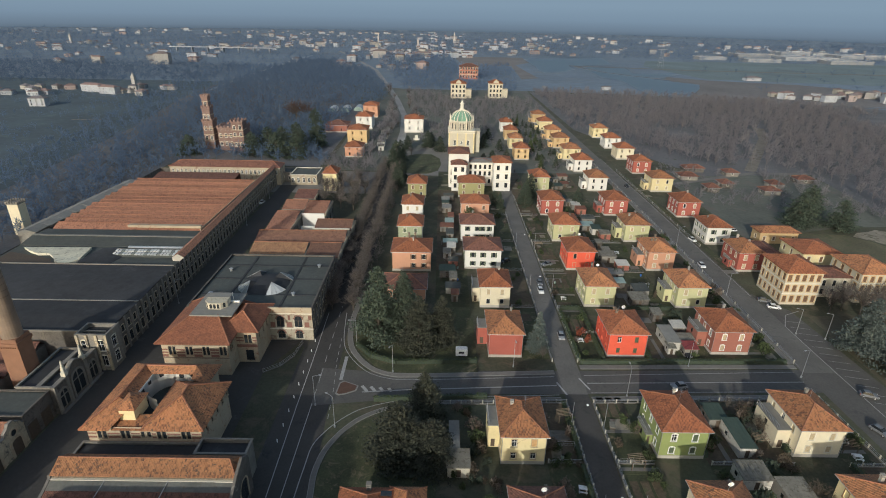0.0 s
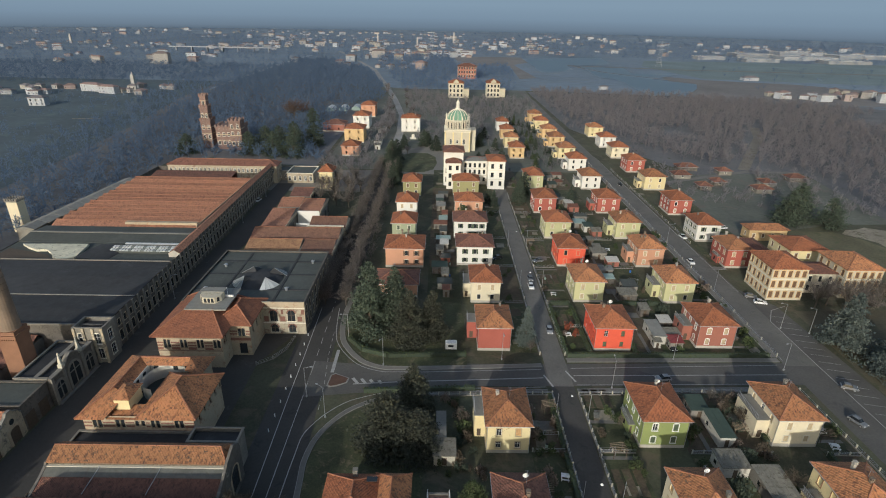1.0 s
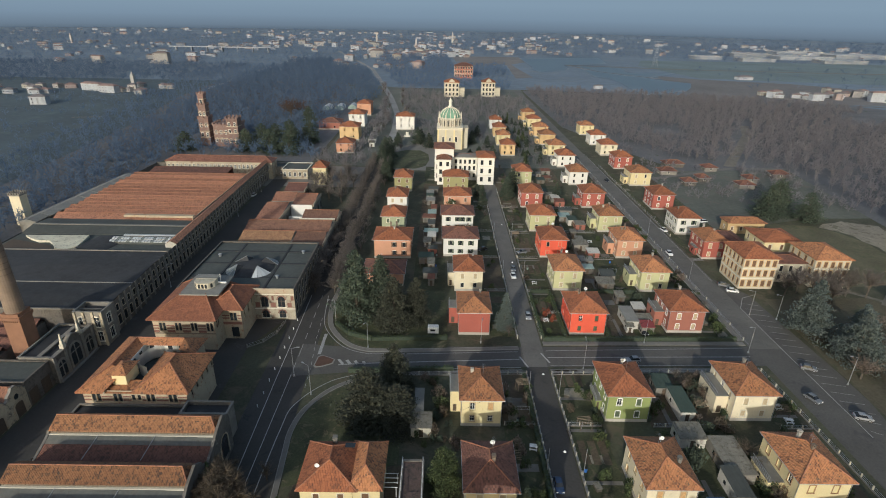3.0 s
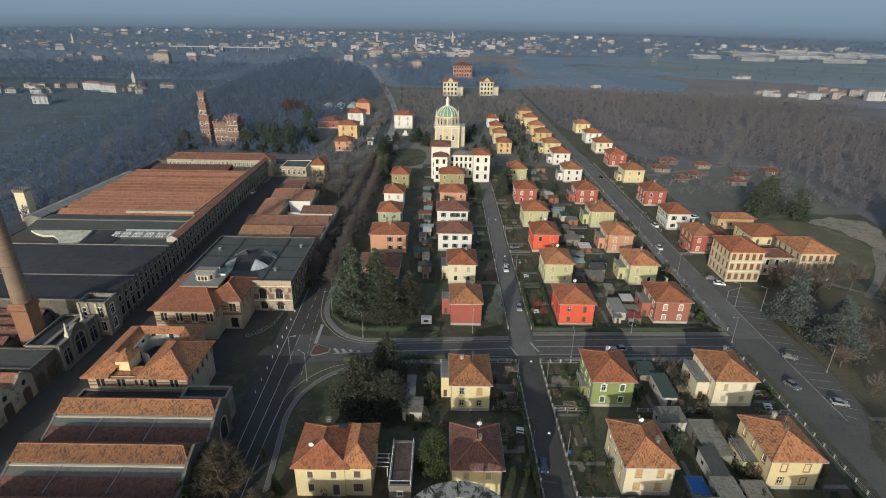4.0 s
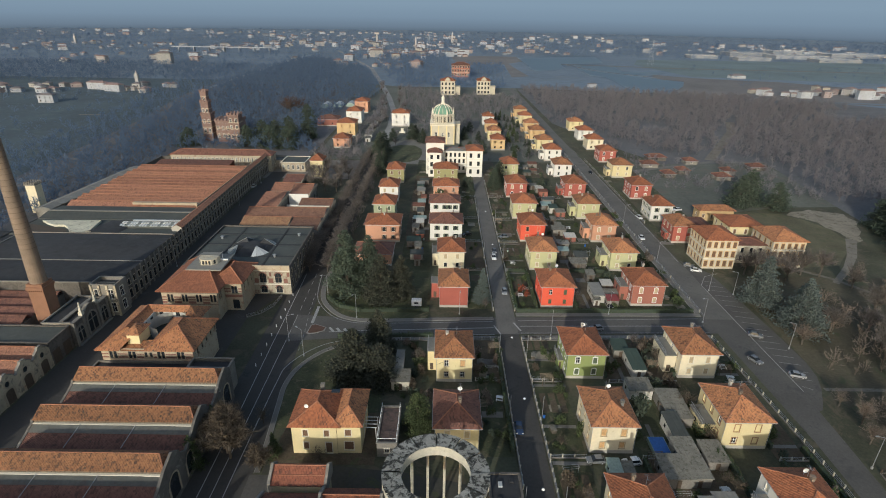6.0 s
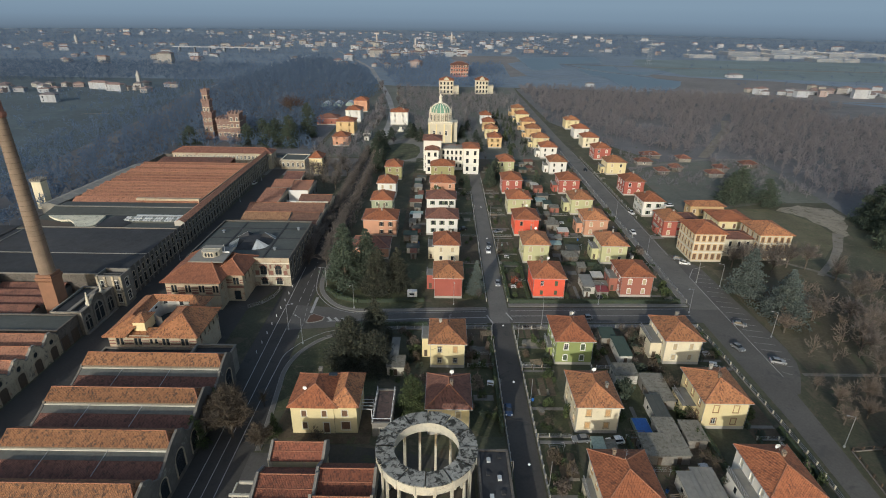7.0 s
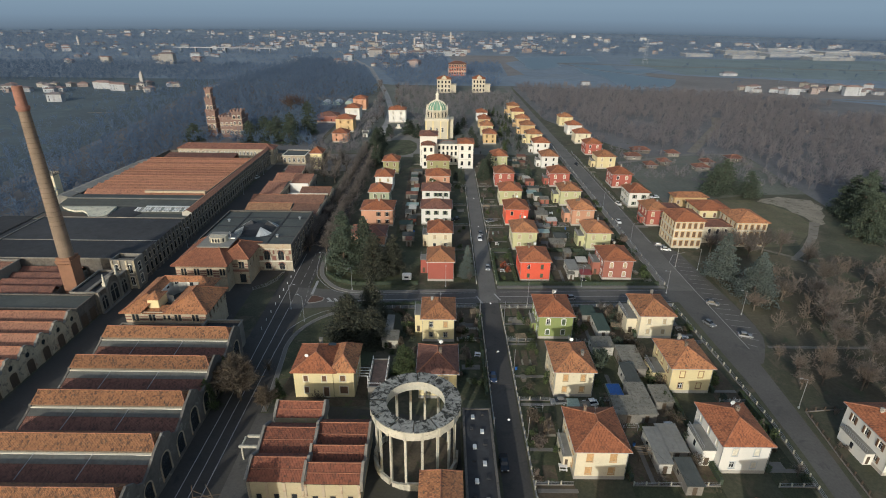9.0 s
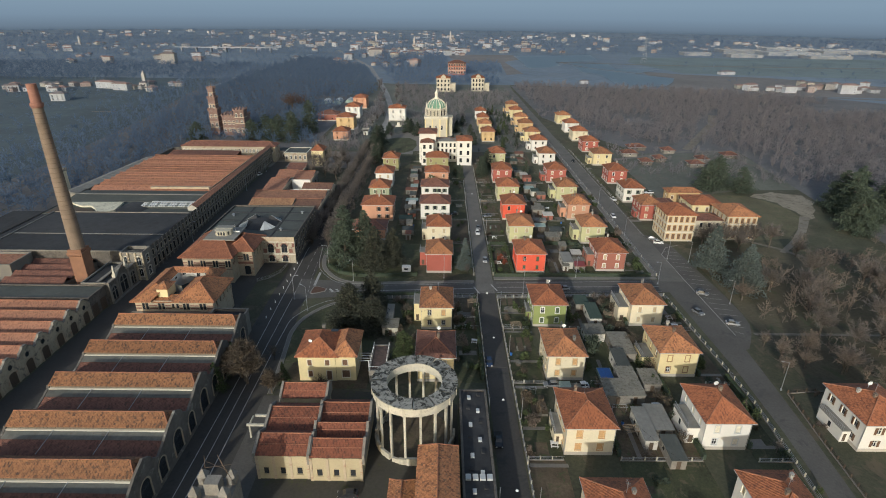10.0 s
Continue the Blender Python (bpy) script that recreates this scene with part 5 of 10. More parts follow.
foot.box(-2.0, 2.0, -2.0, 2.0, 0, 14.2).box(-2.3, 2.3, -2.3, 2.3, 14.2, 15.0).box(-2.05, 2.05, -2.05, 2.05, 15.0, 15.9)
for i in range(9):
    for sy in (-2.2, 2.0):
        foot.box(-2.2 + i * 0.5, -1.95 + i * 0.5, sy, sy + 0.2, 13.7, 14.2)
part("foot", foot, mottled("orange_brick", (0.235, 0.122, 0.075), fine=5.0, coarse=0.5, spread=0.2), ob, label="square orange brick foot with a dentil cornice")
shaft = Geo()
rings_ = []
for i in range(31):
    za = 15.9 + i * 1.42
    ra = 2.0 - i * 0.022
    rings_.append([(ra * math.cos(2 * math.pi * k / 24), ra * math.sin(2 * math.pi * k / 24), za) for k in range(24)])
shaft.v, shaft.f, shaft.uv = [p for r_ in rings_ for p in r_], [(i * 24 + k, i * 24 + (k + 1) % 24, (i + 1) * 24 + (k + 1) % 24, (i + 1) * 24 + k) for i in range(30) for k in range(24)], [(0, 0)] * 2880
part("shaft", shaft, BRICK, ob)
for i in range(7, 30):
    z, r = 15.9 + i * 1.42, 2.0 - i * 0.022
    b = Geo()
    ring = lambda rr, zz: [(rr * math.cos(2 * math.pi * k / 20), rr * math.sin(2 * math.pi * k / 20), zz) for k in range(20)]
    lo, hi = ring(r + 0.035, z), ring(r + 0.035, z + 0.08)
    for k in range(20):
        b.face([lo[k], lo[(k + 1) % 20], hi[(k + 1) % 20], hi[k]])
    part("iron_hoop", b, WOOD_DARK, ob)
head = Geo()
head.tube((0, 0, 58.5), (0, 0, 59.1), 1.36, 1.66, 20).tube((0, 0, 59.1), (0, 0, 59.9), 1.66, 1.66, 20).tube((0, 0, 59.9), (0, 0, 65.0), 1.3, 1.22, 20)
part("head", head, mottled("red_brick_head", (0.27, 0.135, 0.10), fine=4.0, coarse=0.6), ob, label="reddish brick chimney head")

# spinning mill: dark roof, grey band, red saw-tooth field, long street front
ob = thing("spinning_mill", "long low spinning mill with a dark roof and arched windows", "factory", (-79, 110, 0))
g = Geo()
wins = []
L = 152.0
n = 50
for i in range(n):
    u = 3 + i * (L - 6) / (n - 1)
    wins.append((u - 0.75, u + 0.75, 1.4, 4.2))
    wins.append((u - 0.6, u + 0.6, 5.6, 7.4))
facade(g, (1.6, 0), (-1.2, L), 0, 9.0, wins)
facade(g, (-58.6, 0), (1.6, 0), 0, 9.0, [])
facade(g, (-54.2, L), (-58.6, L), 0, 8.0, [])
facade(g, (-58.6, L), (-58.6, 0), 0, 8.0, [])
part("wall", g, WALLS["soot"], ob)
dv = (Vector((-1.2, L)) - Vector((1.6, 0))).normalized()
tn = math.atan2(dv.y, dv.x)
for u0, u1, z0, z1 in wins:
    p = Vector((1.6, 0)) + dv * (u0 + u1) / 2
    window(ob, p.x, p.y, z0, u1 - u0, z1 - z0, tn, WALLS["gablet"], GLASS, None, True, bars=False)
for i in range(n + 1):
    u = 1.5 + i * (L - 3) / n
    p = Vector((1.6, 0)) + dv * u
    part("pilaster", Geo().box(-0.3, 0.3, -0.18, 0, 0, 9.1), WALLS["stone"], ob, (p.x, p.y, 0), turn=tn)
for y0, y1 in ((0.4, 15.8), (16.2, 38.0)):
    ym = (y0 + y1) / 2
    e0, em, e1 = (1.2 - 0.018 * y for y in (y0, ym, y1))
    g = Geo()
    g.face([(-52.6, y0, 8.7), (e0, y0, 8.7), (em, ym, 8.95), (-52.6, ym, 8.95)]).face([(-52.6, ym, 8.95), (em, ym, 8.95), (e1, y1, 8.7), (-52.6, y1, 8.7)])
    part("dark_roof", g, BITUMEN, ob, label="black bitumen roof bay")
part("roof_seam", Geo().box(-52.6, 0.7, 15.8, 16.2, 8.6, 8.82), LEAD, ob, label="grey sheet seam between roof bays")
part("roof_edge", Geo().box(-53.0, -52.6, -0.1, 38.4, 7.0, 9.1), LEAD, ob, label="pale flashing along the roof's river edge")
part("side_roof", Geo().box(-72.0, -53.0, 0.4, 42.0, 0, 7.6), BITUMEN, ob, label="lower black roof beside the main roof")
part("parapet", Geo().box(-58.6, 1.2, -0.1, 0.35, 9.0, 9.35), WALLS["stone"], ob)
part("rear_parapet", Geo().box(-52.6, 0.2, 38.0, 38.4, 8.2, 8.98), WALLS["stone"], ob, label="pale coping behind the black roof")
part("grey_roof", Geo().box(-58, -0.4, 38.4, 53.6, 7.4, 8.0), BITUMEN_G, ob, label="sunken grey-green roof between the mills")
part("grey_roof", Geo().face([(-58, 53.6, 8.2), (-2.6, 53.6, 8.2), (-2.8, 59.6, 9.1), (-58, 59.6, 9.1)]).box(-58, -2.6, 53.4, 53.6, 8.0, 8.2), BITUMEN_G, ob, label="sloping grey-green sheet roof")
part("grey_ridge", Geo().box(-58, -2.8, 59.6, 60.6, 8.6, 9.3), LEAD, ob, label="pale grey sheet ridge")
part("grey_roof", Geo().face([(-58, 60.6, 9.0), (-2.8, 60.6, 9.0), (-3.0, 67.6, 8.4), (-58, 67.6, 8.4)]), BITUMEN_G, ob, label="grey-green sheet roof before the saw-teeth")
part("white_strip", Geo().box(-21.6, -0.8, 52.4, 53.2, 8.0, 8.5), PALEGLASS, ob, label="long pale gutter strip")
# curved hood beside the rooflights
g = Geo()
for i in range(12):
    a, b = math.pi * 0.5 * i / 12, math.pi * 0.5 * (i + 1) / 12
    xa, xb, za, zb = -30.0 + 9.0 * math.sin(a), -30.0 + 9.0 * math.sin(b), 7.8 + 1.5 * math.cos(a), 7.8 + 1.5 * math.cos(b)
    g.face([(xa, 38.6, za), (xb, 38.6, zb), (xb + 2.4, 49.5, zb), (xa + 2.4, 49.5, za)])
part("barrel_roof", g, BITUMEN, ob, label="dark curved roof hood")
ROOFLIGHT_PANE = [Geo().box(0, 0.86, 0, 0.08, 0, 0.3).face([(0, 0, 0.3), (0.86, 0, 0.3), (0.86, 1.2, 0.5), (0, 1.2, 0.5)]).mesh("rooflight", m_) for m_ in (PALEGLASS, DULLGLASS)]
part("lantern", Geo().box(-23.0, -0.6, 45.4, 49.2, 8.0, 8.6), BITUMEN_G, ob, label="low grey rooflight curb")
for i in range(22):
    x = -22.8 + i * 1.0
    for y_, z_ in ((45.5, 8.64), (47.4, 8.9)):
        part("rooflight", ROOFLIGHT_PANE[i % 4 == 2], None, ob, (x, y_, z_), label="dusty white rooflight pane")
part("rooflight_back", Geo().face([(-0.7, 49.1, 8.64), (-22.8, 49.1, 8.64), (-22.8, 48.9, 9.4), (-0.7, 48.9, 9.4)]), LEAD, ob)
torn = [(-54.0, 50.2), (-50.4, 47.6), (-46.5, 45.6), (-43.2, 45.9), (-40.2, 43.4), (-37.6, 40.0), (-35.2, 38.9), (-32.6, 39.2), (-30.9, 41.6), (-31.6, 45.6), (-32.6, 50.9), (-44.0, 50.6)]
part("torn_roof", Geo().prism(torn, 7.9, 8.75), mottled("peeling_pale_roof_sheet", (0.62, 0.59, 0.46), fine=0.9, coarse=0.25, spread=0.25, stain=(0.30, 0.29, 0.22), stain_at=0.54), ob, label="pale peeling roof sheet with a torn edge")
# Thin dark slab on the grey roof, imitating a shaded hole
part("roof_pit", Geo().prism([(-57, 38.8), (-37.5, 38.8), (-41, 43.0), (-47, 45.0), (-57, 48)], 7.95, 8.1), WOOD_DARK, ob, label="dark slab painted as the gap where the sheet has gone")
# red saw-teeth
M = 14
for i in range(M):
    y0 = 68.0 + i * 4.35
    g = Geo()
    xl = -56.8 + 0.5 * math.sin(2.3 * i)
    g.face([(xl, y0, 8.2), (-3.2, y0, 8.2), (-3.2, y0 + 3.5, 9.5), (xl, y0 + 3.5, 9.5)])
    g.face([(-3.2, y0 + 4.35, 8.2), (xl, y0 + 4.35, 8.2), (xl, y0 + 3.5, 9.5), (-3.2, y0 + 3.5, 9.5)])
    part("saw_tooth", g, ROOF_RUST, ob, label="rust-red saw-tooth roof bay")
    part("ridge_tiles", caps([((xl, y0 + 3.5, 9.5), (-3.2, y0 + 3.5, 9.5))], 0.12), RIDGE, ob)
part("edge_roof", Geo().face([(-0.7, 43, 10.3), (1.2, 43, 9.3), (-0.9, 152, 9.3), (-2.2, 152, 10.3)]).face([(-0.7, 43, 10.3), (-2.2, 152, 10.3), (-3.6, 152, 9.3), (-2.6, 43, 9.3)]), ROOF_RUST, ob, label="tiled roof strip along the street front")
part("strip_end", Geo().face([(-2.6, 43, 7.6), (1.2, 43, 7.6), (1.2, 43, 9.3), (-0.7, 43, 10.4), (-2.6, 43, 9.3)]), PLINTH, ob, label="pale rendered end of the roof strip")
part("edge_wall", Geo().box(-3.2, -3.0, 66, 140, 8.8, 9.9), WALLS["banded"], ob)
part("stair_house", Geo().box(-30, -4, 68.4, 70.0, 9.0, 9.9), WALLS["banded"], ob, label="long cream rooftop wall")
part("end_roof", Geo().face([(-52, 129, 8.7), (-14, 129, 8.7), (-14, 138, 9.9), (-52, 138, 9.9)]).box(-52, -14, 138, 138.3, 0, 9.9), ROOF_DARK, ob, label="brown end roof of the mill")

ob = thing("weaving_hall", "long far hall with a tiled roof and a row of windows", "factory", (-105, 262, 0))
g = Geo()
hs = [(1.5 + i * 2.15 - 0.5, 1.5 + i * 2.15 + 0.5, 5.4, 7.4) for i in range(25)]
facade(g, (-28, 0), (27, 0), 0, 9, hs)
facade(g, (27, 0), (27, 9), 0, 9, [(2, 3, 5.4, 7.4), (6, 7, 5.4, 7.4)])
facade(g, (27, 9), (-28, 9), 0, 9, [])
facade(g, (-28, 9), (-28, 0), 0, 9, [])
part("wall", g, WALLS["frontage"], ob)
for u0, u1, z0, z1 in hs:
    window(ob, -28 + (u0 + u1) / 2, 0, z0, u1 - u0, z1 - z0, 0)
r, rl, hp = hip_geo(-28, 27, 0, 9, 9, 2.2, over=0.4)
part("roof", r, ROOF_DARK, ob)
part("ridge_tiles", caps([rl, *hp]), RIDGE, ob)
# riverside gallery, stepping along the mill's far flank
for i in range(9):
    y = 178 + i * 7.2
    ob = thing("gallery_bay", "grey lean-to gallery along the mill's river side", "factory", (-145.6 + 0.5 * i, y, 0), "gallery bays")
    g = Geo()
    g.box(-3.2, 3.2, 0, 7.0, 0, 6.6)
    part("wall", g, WALLS["stone"], ob)
    g = Geo()
    g.face([(-3.6, -0.1, 6.62), (3.6, -0.1, 6.62), (3.6, 7.1, 6.62), (-3.6, 7.1, 6.62)]).face([(-3.6, -0.1, 6.62), (0, -0.1, 7.6), (3.6, -0.1, 6.62)]).face([(3.6, -0.1, 6.64), (3.6, 7.1, 6.64), (0, 7.1, 7.6), (0, -0.1, 7.6)]).face([(-3.6, 7.1, 6.64), (-3.6, -0.1, 6.64), (0, -0.1, 7.6), (0, 7.1, 7.6)])
    part("roof", g, LEAD, ob)
# pale water tower with battlements
ob = thing("water_tower", "slim cream tower with a battlemented top", "tower", (-158.5, 193, 0))
ob.scale = (0.70, 0.70, 0.77)
part("shaft", Geo().box(-2.9, 2.9, -2.9, 2.9, 0, 16.0), WALLS["cream"], ob)
part("cornice", Geo().box(-3.3, 3.3, -3.3, 3.3, 16.0, 16.6), WALLS["stone"], ob)
MERLON = Geo().box(-0.4, 0.4, -0.25, 0.25, 16.6, 17.7).mesh("merlon", WALLS["stone"])
for i in range(5):
    for sd in (-1, 1):
        part("merlon", MERLON, None, ob, (-2.9 + i * 1.45, sd * 3.0, 0))
        if 0 < i < 4:
            part("merlon", MERLON, None, ob, (sd * 3.0, -2.9 + i * 1.45, 0), turn=math.pi / 2)

def brick_bands(ob, x0, y0, L, holes, zs):
    """Flat brick courses set proud of a front wall, broken at its windows."""
    for za, zb in zs:
        stops = sorted((u0 - 0.16, u1 + 0.16) for u0, u1, z0, z1 in holes if z0 < zb and z1 > za)
        u = 0.0
        for a, b in [*stops, (L, L)]:
            if a - u > 0.3:
                part("brick_band", Geo().box(x0 + u, x0 + a, y0 - 0.03, y0, za, zb), BANDBRICK, ob)
            u = max(u, b)


# villa-like office with a roof court
ob = thing("office_villa", "office villa with hipped tile wings round an open court", "office building", (-52.6, 87.5, 0))
g = Geo()
fr = []
for u in (2.2, 3.2, 6.6, 7.6, 13.4, 14.4, 18.0, 19.0):
    fr.append((u - 0.38, u + 0.38, 6.0, 8.0))
fr += [(10.0, 10.7, 6.4, 7.8), (11.2, 11.9, 6.4, 7.8)]
facade(g, (-10.8, -9.4), (10.6, -9.4), 0, 8.8, fr + [(2, 3.2, 1.4, 3.8), (7, 8.2, 1.4, 3.8), (13.4, 14.6, 1.4, 3.8), (18, 19.2, 1.4, 3.8)])
sd = [(2.0 + i * 2.6, 2.8 + i * 2.6, 6.0, 8.0) for i in range(5)]
facade(g, (10.6, -9.4), (10.6, 3.6), 0, 8.8, sd)
facade(g, (10.6, 3.6), (6.4, 3.6), 0, 8.8, [])
facade(g, (6.4, 3.6), (6.4, 9.8), 0, 8.8, [])
facade(g, (6.4, 9.8), (-10.8, 9.8), 0, 8.8, [])
facade(g, (-10.8, 9.8), (-10.8, -9.4), 0, 8.8, [])
part("wall", g, WALLS["banded"], ob, label="cream and brick banded walls")
for u0, u1, z0, z1 in fr:
    window(ob, -10.8 + (u0 + u1) / 2, -9.4, z0, u1 - u0, z1 - z0, 0, WALLS["banded"], GLASS, None, True, bars=False)
brick_bands(ob, -10.8, -9.4, 21.4, fr, ((4.5, 5.5), (6.2, 6.6), (7.1, 7.4)))
for u0, u1, z0, z1 in sd:
    window(ob, 10.6, -9.4 + (u0 + u1) / 2, z0, u1 - u0, z1 - z0, math.pi / 2, WALLS["banded"], GLASS, None, True, bars=False)
# roof wings: west, north and the big east pavilion
o = 0.9
g = Geo()
W0, W1, S0, N1 = -10.8 - o, 10.6 + o, -9.4 - o, 9.8 + o
g.face([(W0, S0, 8.8), (-6.0, S0, 8.8), (-3.4, S0 + 4.2, 11.3), (-6.8, S0 + 6, 11.6)])
g.face([(W0, N1, 8.8), (W0, S0, 8.8), (-6.8, S0 + 6, 11.6), (-6.8, N1 - 4.6, 11.6)])
g.face([(-6.8, N1 - 4.6, 11.6), (-6.8, S0 + 6, 11.6), (-5.0, S0 + 6, 10.3), (-5.0, N1 - 6.0, 10.3)])
g.face([(-6.8, S0 + 6, 11.6), (-3.4, S0 + 4.2, 11.3), (-3.4, S0 + 6.4, 9.6), (-5.0, S0 + 6.2, 10.2)])
g.face([(6.4 + o, N1, 8.8), (W0, N1, 8.8), (-6.8, N1 - 4.6, 11.6), (4.0, N1 - 4.6, 11.6)])
g.face([(-6.8, N1 - 4.6, 11.6), (-5.0, N1 - 6.0, 10.4), (4.6, N1 - 6.0, 10.4), (4.0, N1 - 4.6, 11.6)])
g.face([(6.4 + o, 2.8, 9.4), (6.4 + o, N1, 8.8), (4.0, N1 - 4.6, 11.6), (4.0, 2.8, 10.6)])
for a, b in (((W0, S0), (-6.0, S0)), ((W0, N1), (W0, S0))):
    g.face([(*a, 8.6), (*b, 8.6), (*b, 8.8), (*a, 8.8)])
part("roof", g, ROOF_OLD, ob, label="weathered orange tile wings")
r, rl, hp = hip_geo(0.6, 10.6, -9.4, 3.6, 8.82, 3.6, over=o, ridge=3.0)
part("pavilion_roof", r, ROOF_OLD, ob, label="steep weathered hipped pavilion roof")
part("ridge_tiles", caps([rl, *hp], 0.16), RIDGE, ob)
part("ridge_tiles", caps([((-6.8, S0 + 6, 11.6), (-6.8, N1 - 4.6, 11.6)), ((W0, S0, 8.8), (-6.8, S0 + 6, 11.6)), ((-6.8, N1 - 4.6, 11.6), (4, N1 - 4.6, 11.6))], 0.16), RIDGE, ob)
part("low_roof", Geo().face([(-6.0, S0 + 0.4, 8.4), (1.0, S0 + 0.4, 8.4), (1.0, S0 + 4.0, 9.2), (-6.0, S0 + 4.0, 9.2)]), ROOF_OLD, ob)
part("court_wall", Geo().box(-5.0, 4.6, 5.6, 5.9, 6.6, 10.4).box(-5.2, -4.9, -3.6, 5.6, 6.6, 10.3), WALLS["white"], ob, label="white court wall with dark openings")
for x in (-3.6, 0.6, 3.2):
    part("court_window", Geo().box(x - 0.5, x + 0.5, 5.52, 5.6, 8.8, 9.9), GLASS, ob)
for y in (0.2, 3.0):
    part("court_window", Geo().box(-4.9, -4.82, y - 0.5, y + 0.5, 8.7, 9.8), GLASS, ob)
g = Geo()
pts = [(0.2 + 4.3 * math.cos(radians(a)), 1.4 + 4.3 * math.sin(radians(a))) for a in range(20, 271, 16)]
for a, b in zip(pts, pts[1:]):
    g.face([(*a, 7.0), (*b, 7.0), (*b, 10.0), (*a, 10.0)]).face([(*b, 7.0), (*a, 7.0), (*a, 10.0), (*b, 10.0)])
part("drum", g, WALLS["white"], ob, label="curved pale stair drum in the court")
part("court_floor", Geo().box(-4.9, 4.6, -4.5, 5.6, 6.4, 6.6), BITUMEN_G, ob)
d_ = part("dormer", Geo().box(-5.2, -2.3, -7.6, -3.0, 8.4, 11.5), WALLS["yellow"], ob, label="yellow roof dormer")
part("dormer_roof", Geo().face([(-5.7, -8.1, 11.5), (-1.8, -8.1, 11.5), (-3.75, -5.6, 12.7)]).face([(-1.8, -8.1, 11.5), (-1.8, -2.6, 11.5), (-3.75, -5.0, 12.7), (-3.75, -5.6, 12.7)]).face([(-1.8, -2.6, 11.5), (-5.7, -2.6, 11.5), (-3.75, -5.0, 12.7)]).face([(-5.7, -2.6, 11.5), (-5.7, -8.1, 11.5), (-3.75, -5.6, 12.7), (-3.75, -5.0, 12.7)]), ROOF_OLD, d_)
block("boundary_wall", "low grey stone terrace at the office villa's foot", "wall", -41.6, -32.2, 73.6, 77.4, 6.2, WALLS["stone"], BITUMEN, 0.7, sidesel="f")
block("lower_range", "low pale range under the office villa", "factory", -64.5, -41.7, 74.0, 77.9, 5.0, WALLS["stone"], BITUMEN, 0.3, sidesel="")

def arch_ring(w, h, n=8):
    """Outline of a round-headed opening, foot at the origin, in the x-z plane."""
    r = w / 2
    return [(-r, 0), (r, 0)] + [(r * math.cos(math.pi * k / n), h - r + r * math.sin(math.pi * k / n)) for k in range(n + 1)]


def arch_slab(w, h, y0, y1):
    """A round-headed slab between two depths."""
    g = Geo()
    ring = arch_ring(w, h)
    g.face([(x, y0, z) for x, z in ring])
    for (xa, za), (xb, zb) in zip(ring, ring[1:] + ring[:1]):
        g.face([(xa, y0, za), (xa, y1, za), (xb, y1, zb), (xb, y0, zb)])
    return g


def voussoir(w, h, band, y0, y1, k, n=8):
    """One wedge-shaped brick course of the head of an arched opening."""
    g = Geo()
    zc = h - w / 2
    a, b = math.pi * k / n, math.pi * (k + 0.9) / n
    q = [(r * math.cos(t), zc + r * math.sin(t)) for r, t in ((w / 2, a), (w / 2 + band, a), (w / 2 + band, b), (w / 2, b))]
    g.face([(x, y0, z) for x, z in q])
    for (xa, za), (xb, zb) in zip(q, q[1:] + q[:1]):
        g.face([(xa, y0, za), (xa, y1, za), (xb, y1, zb), (xb, y0, zb)])
    return g


ARCH_PANE = arch_slab(0.62, 1.2, -0.05, 0.0).mesh("belvedere_window", GLASS)
# hipped mill office with a flat lead deck
ob = thing("mill_office", "hipped mill office with brick-banded walls and paired arched windows", "office building", (-53, 115, 0))
g = Geo()
f1 = [(1.6 + k * 4.0 + j, 2.3 + k * 4.0 + j, 5.6, 8.0) for k in range(4) for j in (0, 0.95)]
facade(g, (-9.8, -9.0), (5.8, -9.0), 0, 9.3, f1)
s1 = [(1.4, 2.1, 5.6, 8), (2.4, 3.1, 5.6, 8)]
facade(g, (5.8, -9.0), (5.8, -3.6), 0, 9.3, s1)
f2 = [(2.0, 2.8, 5.6, 8.0), (3.0, 3.8, 5.6, 8.0), (1.9, 3.9, 0.5, 3.6)]
facade(g, (5.8, -3.6), (10.8, -3.6), 0, 9.3, f2)
s2 = [(2.0, 2.8, 5.6, 8.0), (5.0, 5.8, 5.6, 8.0), (8.0, 8.8, 5.6, 8)]
facade(g, (10.8, -3.6), (10.8, 8.6), 0, 9.3, s2)
facade(g, (10.8, 8.6), (-9.8, 8.6), 0, 9.3, [])
facade(g, (-9.8, 8.6), (-9.8, -9.0), 0, 9.3, [])
part("wall", g, WALLS["banded"], ob, label="cream and brick banded walls")
part("string_course", Geo().box(-9.86, 5.86, -9.08, -9.0, 4.7, 5.0).box(-9.86, 5.86, -9.06, -9.0, 8.3, 8.6), BRICK, ob, label="brick string courses")
for a0, y0, tn_, hs in ((-9.8, -9.0, 0, f1), (5.8, -3.6, 0, f2)):
    for u0, u1, z0, z1 in hs:
        window(ob, a0 + (u0 + u1) / 2, y0, z0, u1 - u0, z1 - z0, tn_, WALLS["banded"], GLASS, None, True, bars=False)
brick_bands(ob, -9.8, -9.0, 15.6, f1, ((5.1, 5.8), (6.1, 6.5), (6.9, 7.3)))
brick_bands(ob, 5.8, -3.6, 5.0, f2, ((4.4, 5.2), (6.1, 6.5), (6.9, 7.3)))
for x0_, y0_, hs in ((5.8, -9.0, s1), (10.8, -3.6, s2)):
    for u0, u1, z0, z1 in hs:
        window(ob, x0_, y0_ + (u0 + u1) / 2, z0, u1 - u0, z1 - z0, math.pi / 2, WALLS["banded"], GLASS, None, True, bars=False)
o = 1.0
